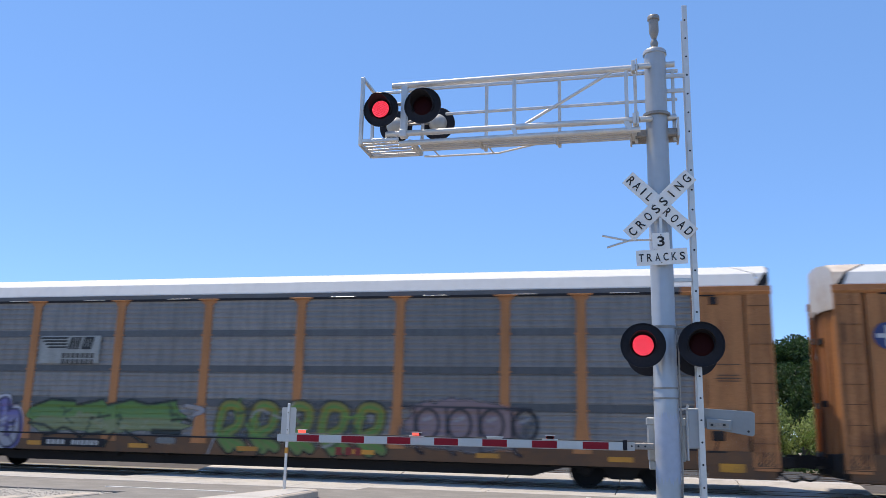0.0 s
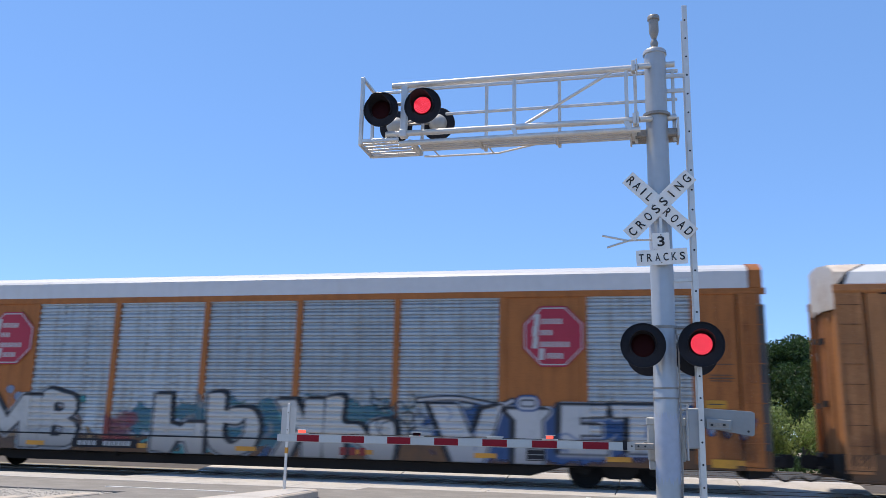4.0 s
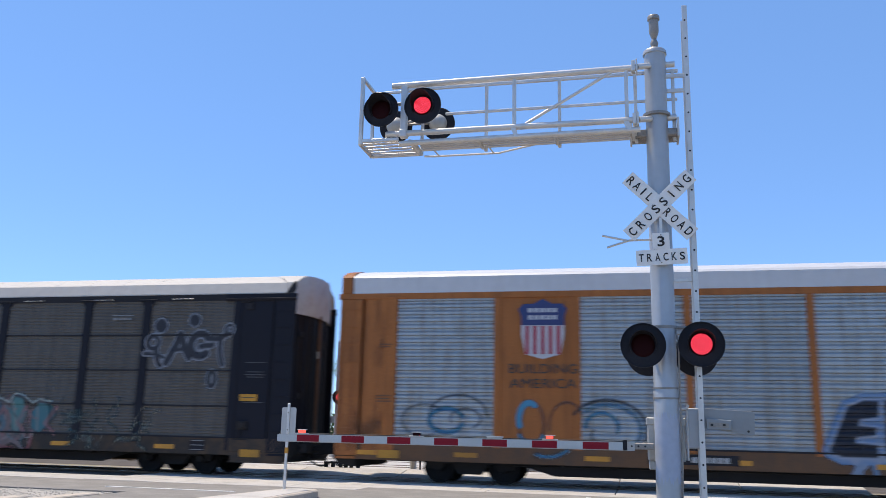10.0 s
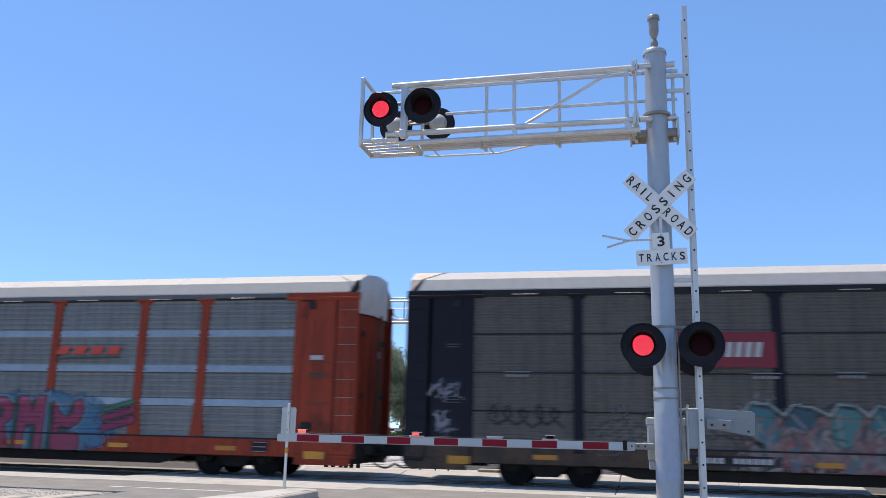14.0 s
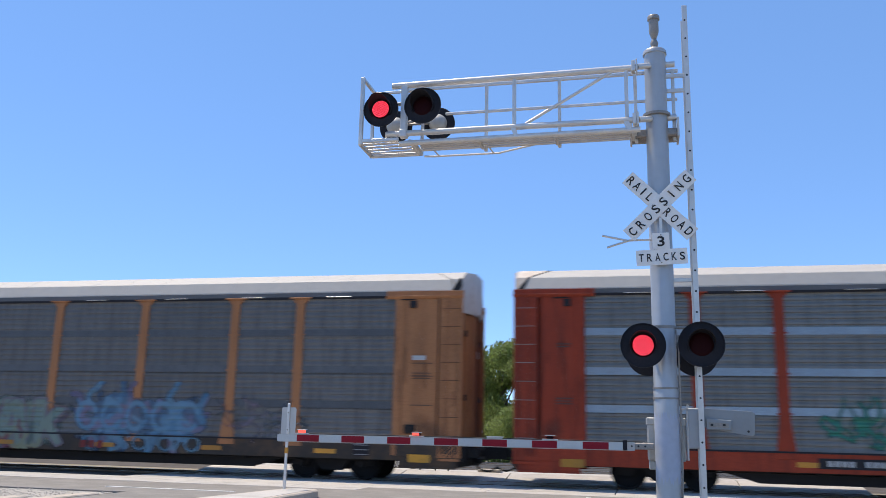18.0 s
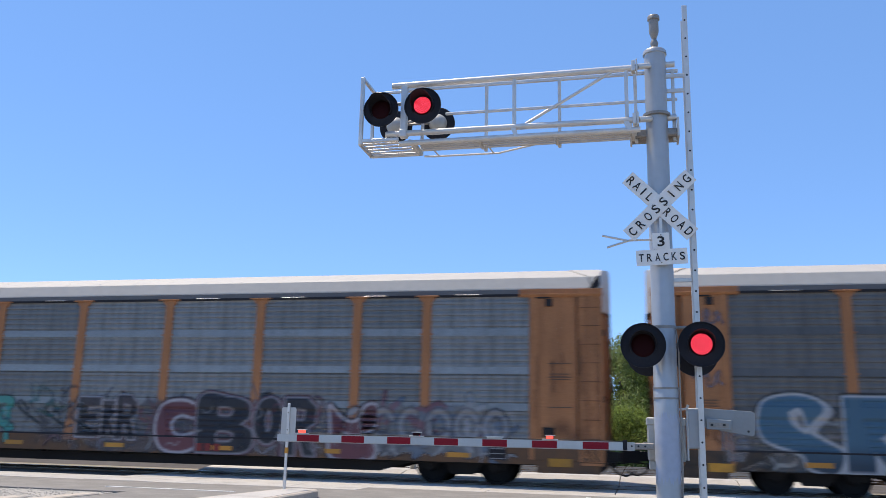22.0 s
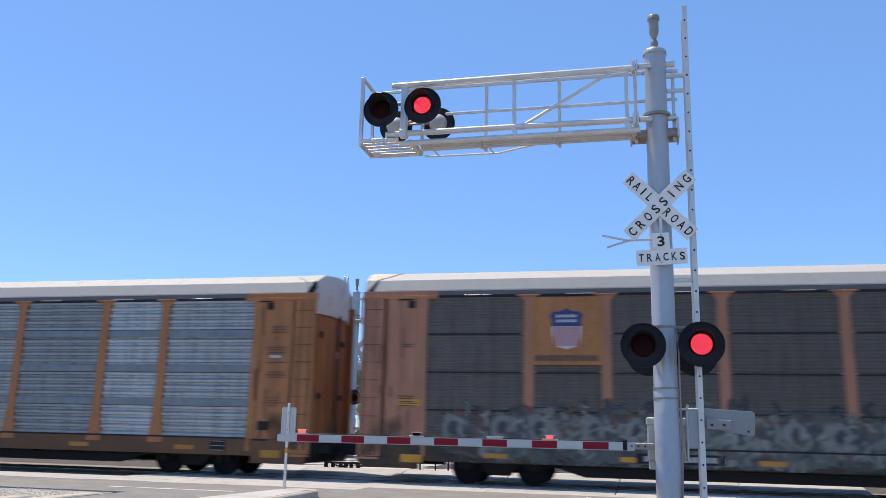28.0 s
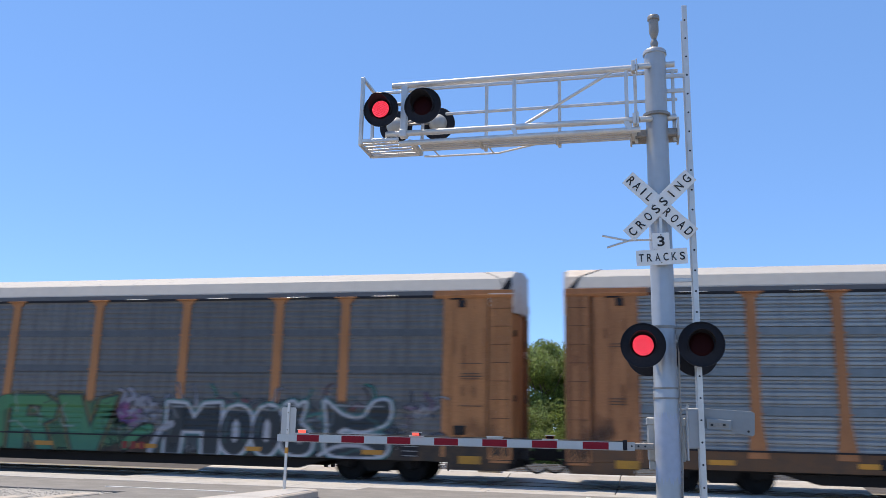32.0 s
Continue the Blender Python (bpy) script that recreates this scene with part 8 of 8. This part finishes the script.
    patch(j, "label", rect(0.33, 0.1), 26.05, 3.24, STENCILW, 0, "small white label")
    lines(j, 26.13, 4.04, 0.45, 3, STENCILB), lines(j, 26.07, 3.48, 0.55, 4, STENCILB), lines(j, 26.05, 2.1, 0.34, 4, STENCILB)
    common_marks(j, yellow=False)
    cars.append(j)

    k = autorack(OCHRE2, SLATE2, ROOFCREAM, "pale orange autorack railcar with slate sheets and white graffiti letters", sill=GRIMY, rib=0.016, rail=SLATEBAND)
    patch(k, "eave_block", rect(0.66, 0.36), 26.87, 4.72, HOOD, -1, "pale peeling block under the eave")
    end_stains(k, False, 427, amount=0.43)
    paint_k(k)
    common_marks(k, yellow=False)
    cars.append(k)
    return cars


PALERAIL = rack_panel("pale_level_rail", (0.42, 0.45, 0.45), 0.6, 0.2, 0.35)
SLATEBAND = rack_panel("slate_level_band", (0.125, 0.125, 0.122), 0.15, 0.4)
BANDRAIL = rack_panel("grey_green_level_band", (0.24, 0.262, 0.262), 0.3, 0.4)
SLATE2 = rack_panel("dark_slate_sheet", (0.162, 0.159, 0.152), 0.25, 0.6)
LOGOREDBRIGHT = plain("bright_red_emblem", (0.5, 0.05, 0.03), 0.5)


# ---- trees beyond the tracks ----
LEAF = leaf_material("mid_green_leaves", (0.1, 0.17, 0.035))
LEAF_D = leaf_material("dark_green_leaves", (0.045, 0.085, 0.025))
LEAF_G = leaf_material("grey_green_leaves", (0.2, 0.23, 0.14))


def tree(seed, height, spread, leaf, label, density=5200, low=0.25, size=0.16):
    rng = random.Random(seed)
    root = thing("tree", label, "tree", "trees beyond the tracks")
    wood = Shape()
    tips = []
    top = Vector((0, 0, height * 0.55))
    wood.tube((0, 0, -0.2), (rng.uniform(-0.1, 0.1), 0, height * 0.3), 0.03 * height, 10, 0.022 * height)
    wood.tube((0, 0, height * 0.3), top, 0.022 * height, 8, 0.012 * height)
    for i in range(15):
        a = i * 2.4 + rng.uniform(-0.4, 0.4)
        z0 = height * rng.uniform(0.2, 0.55)
        base = Vector((0, 0, z0))
        rr = spread * rng.uniform(0.4, 0.85)
        tip = Vector((rr * math.cos(a), rr * math.sin(a), height * (low + (0.9 - low) * rng.random())))
        midp = base.lerp(tip, 0.5) + Vector((0, 0, 0.06 * height))
        wood.tube(base, midp, 0.009 * height, 6, 0.006 * height), wood.tube(midp, tip, 0.006 * height, 6, 0.002 * height)
        tips += [tip, base.lerp(tip, 0.7)]
    part("trunk", wood, BARK, root, "branching trunk", smooth=True)
    clumps = [(t + Vector([rng.gauss(0, 0.12 * spread) for _ in range(3)]), spread * rng.uniform(0.2, 0.38)) for t in tips for _ in range(2)]
    clumps += [(Vector((rng.uniform(-0.4, 0.4) * spread, rng.uniform(-0.4, 0.4) * spread, height * rng.uniform(0.7, 0.95))), spread * rng.uniform(0.18, 0.3)) for _ in range(6)]
    nr = np.random.RandomState(seed)
    v, f = [], []
    for _ in range(density):
        c, r = clumps[rng.randrange(len(clumps))]
        d = Vector(nr.normal(size=3)).normalized() * r * (rng.random() ** 0.4)
        p = c + Vector((d.x, d.y, d.z * 0.8))
        if p.z < 0.15:
            continue
        u = Vector(nr.normal(size=3)).normalized()
        w = u.orthogonal().normalized()
        s = size * rng.uniform(0.6, 1.4)
        k = len(v)
        v += [tuple(p - u * s), tuple(p + w * s * 0.45 + Vector((0, 0, 0.15 * s))), tuple(p + u * s), tuple(p - w * s * 0.45 + Vector((0, 0, 0.15 * s)))]
        f.append((k, k + 1, k + 2, k + 3))
    crown = Shape()
    crown.v, crown.f = v, f
    me = bpy.data.meshes.new("crown")
    me.from_pydata(v, [], f)
    part("crown", me, leaf, root, "uneven leafy crown")
    return root


def yucca(at):
    """A clump of long arching blades with a few dead ones hanging at its foot."""
    rng = random.Random(9)
    root = thing("yucca_plant", "spiky green yucca with long arching leaves", "plant", at=at)
    part("stem", Shape().tube((0, 0, -0.1), (0.05, 0, 1.3), 0.16, 9, 0.12), BARK, root)
    for i in range(46):
        a, up, r = i * 2.4, rng.uniform(-0.3, 1.0), rng.uniform(0.9, 1.5)
        d = Vector((math.cos(a), math.sin(a), 0))
        side = Vector((-d.y, d.x, 0)) * 0.045
        pts = [Vector((0.05, 0, 1.25)) + d * r * k + Vector((0, 0, r * (up * k * 1.1 - 0.75 * k * k))) for k in (0.0, 0.35, 0.7, 1.0)]
        v = []
        for p, w in zip(pts, (0.7, 1.0, 0.7, 0.08)):
            v += [p - side * w, p + Vector((0, 0, -0.02)), p + side * w]
        part("leaf", Shape().add(v, [(3 * j + k, 3 * j + k + 1, 3 * j + k + 4, 3 * j + k + 3) for j in range(3) for k in (0, 1)]), DRYLEAF if up < -0.05 else LEAF, root)
    return root


def thicket(name, seed, x0, x1, y0, y1, top, n, size, leaf, label):
    """Close-set small leaves of a hedge, uneven along its top."""
    rng, nr = random.Random(seed), np.random.RandomState(seed)
    ph = nr.uniform(0, 6.28, 4)
    x, y, q = nr.uniform(x0, x1, n), nr.uniform(y0, y1, n), nr.uniform(0, 1, n)
    h = top * (0.72 + 0.16 * np.sin(x * 0.9 + ph[0]) + 0.12 * np.sin(x * 2.3 + ph[1]) + 0.1 * np.sin(x * 5.1 + y * 2 + ph[2]))
    p = np.stack([x, y, 0.12 + q * h], 1)
    u = nr.normal(size=(n, 3))
    u /= np.linalg.norm(u, axis=1)[:, None]
    w = np.cross(u, nr.normal(size=(n, 3)))
    w /= np.linalg.norm(w, axis=1)[:, None]
    s = (size * nr.uniform(0.6, 1.4, n))[:, None]
    v = np.stack([p - u * s, p + w * s * 0.45, p + u * s, p - w * s * 0.45], 1).reshape(-1, 3)
    me = bpy.data.meshes.new(name)
    me.from_pydata(v.tolist(), [], np.arange(4 * n).reshape(-1, 4).tolist())
    me.materials.append(leaf)
    tagged(new(name, me), label, "hedge", kind="stuff")


DRYLEAF = leaf_material("dry_tan_leaves", (0.3, 0.2, 0.07))
LEAF_Y = leaf_material("yellow_green_leaves", (0.2, 0.25, 0.06))


def build_trees():
    kinds = [tree(1, 8.2, 4.0, LEAF_Y, "broad bright green leafy tree past the tracks", 50000, 0.15, 0.1),
             tree(2, 8.0, 3.6, LEAF_D, "dense dark green tree past the tracks", 45000, 0.12, 0.1),
             tree(3, 7.4, 3.0, LEAF_G, "silvery grey-green tree with gaps in its crown", 24000, 0.2, 0.085),
             tree(4, 2.8, 2.2, LEAF_Y, "low bright green bush past the tracks", 10000, 0.1, 0.08)]
    spots = [(0, -6.5, 60, 0), (0, -1.0, 64, 70), (0, 4.0, 61, 0), (1, 10.4, 60, 130), (0, 16.0, 63, 200), (1, 20.0, 58, 60), (2, -16.9, 60, 0), (2, -26.5, 62, 50),
             (0, -11.0, 67, 140), (2, -21.0, 66, 200), (3, 9.3, 45, 0), (3, 6.0, 47, 80), (3, 13.5, 46, 160), (3, 2.0, 50, 30), (0, 1.6, 57, 110), (3, -0.8, 50, 200), (3, -3.5, 52, 250), (3, -7.5, 54, 20), (0, 25, 66, 30), (1, 14.5, 68, 30)]
    used = set()
    for k, x, y, a in spots:
        m = pose(x, y, 0.1, 0, 0, a)
        if k in used:
            copy_thing(kinds[k], m)
        else:
            kinds[k].matrix_basis = m
            used.add(k)
    yucca(pose(9.0, 42.4, 0.1) @ Matrix.Scale(1.45, 4))
    thicket("ground_cover", 21, 2.0, 18.0, 35.4, 41.5, 0.75, 9000, 0.13, LEAF_D, "low dark ivy covering the ground past the tracks")
    thicket("ground_cover", 24, -8.3, 2.0, 34.9, 41.5, 0.7, 7000, 0.13, LEAF_D, "low dark ivy covering the ground beside the far road")
    thicket("hedge", 22, -40.0, -14.2, 54.0, 56.0, 2.2, 9000, 0.15, LEAF_D, "dark clipped hedge behind the trees")
    thicket("hedge", 23, -13.8, 30.0, 69.0, 72.0, 3.6, 15000, 0.2, LEAF_D, "tall dark hedge closing the view past the tracks")
    # low garden wall with a pale top
    wall = thing("garden_wall", "low pale rendered wall with a flat coping", "wall", at=(12.5, 44.2, 0.1))
    part("wall", Shape().box(-3.0, 8.0, 0.0, 0.2, -0.2, 0.8), KERB, wall)
    part("coping", Shape().box(-3.05, 8.05, -0.05, 0.25, 0.8, 0.9), CONCRETE, wall, bevel=0.01)


# ---- all that moves ----
SLIP_T = (0, 2.2, 4, 5.5, 6.5, 9, 11.8, 14.5, 16.5, 19, 20.5, 22.5, 25, 27.5, 29.5, 31, 32)
SLIP_X = (0.28, 0.16, 0.05, 0.03, 0.11, 0.08, -0.09, -0.2, -0.18, 0.0, -0.03, -0.08, -0.03, -0.02, -0.07, 0.1, 0.1)


def travel(t):
    """How far the tail of the leading car has come, in metres along the track."""
    u = t - 16.0
    slip = np.interp(t, SLIP_T, SLIP_X)
    return slip + 123.668 + 7.8171 * u + 0.0224 * u * u + 0.0000167 * u ** 3


def motions(cars):
    times = [0.5 * i for i in range(65)]
    nudge = {1: -0.05, 7: 0.12}     # slack in the couplings
    for i, car in enumerate(cars):
        half = car.pop("half") + nudge.get(i, 0.0)
        walk(car, [(t, pose(travel(t) - PITCH * i + half, TRACKS[0], 0.012)) for t in times])
    # wheels roll on the rail: one turn for all, since all run at one speed
    start = travel(0)
    for turned in (False, True):
        sets = [w for w, flipped in WHEELSETS if flipped == turned]
        sign = -1 if turned else 1
        walk(sets[0], [(k / 15, pose(0, 0, 0, 0, sign * math.degrees((travel(k / 15) - start) / AXLE_R) % 360, 0)) for k in range(481)])
        keys = sets[0].animation_data
        for w in sets[1:]:
            w.animation_data_create()
            w.animation_data.action, w.animation_data.action_slot = keys.action, keys.action_slot
    # lamps: arrays push out through the dark lens while they shine; two halves take turns every 0.6 s
    for lamp, phase in LAMPS:
        home = lamp.matrix_basis.copy()
        off, on = home @ Matrix.Translation((0, 0.008, 0)), home @ Matrix.Translation((0, -0.03, 0))
        rows, lit = [], phase == 0
        rows.append((0.0, on if lit else off))
        k = 0
        while 0.1 + 0.6 * k < 31.95:
            t = 0.1 + 0.6 * k
            t0, t1 = (t - 1 / 30, t) if not lit else (t + 1 / 30, t + 2 / 30)
            rows += [(t0, on if lit else off), (t1, off if lit else on)]
            lit = not lit
            k += 1
        rows.append((32.0, on if lit else off))
        walk(lamp, rows)


build_setting()
signal = crossing_signal()
gate = crossing_gate()
for source, where in ((signal, pose(-12.15, 34.9, 0.19, 0, 0, 180)), (gate, pose(-12.15, 34.9, 0.19, 0, 0, 180))):
    twin = copy_thing(source, where)
    lit = [o for o in source.children_recursive if o.name.startswith(("light_disc", "light_strip"))]
    twins = [o for o in twin.children_recursive if o.name.startswith(("light_disc", "light_strip"))]
    phases = {o.name: p for o, p in LAMPS}
    LAMPS += [(b, phases[a.name]) for a, b in zip(lit, twins)]
flasher_post()
walk_rail()
build_trees()
train = build_train()
motions(train)
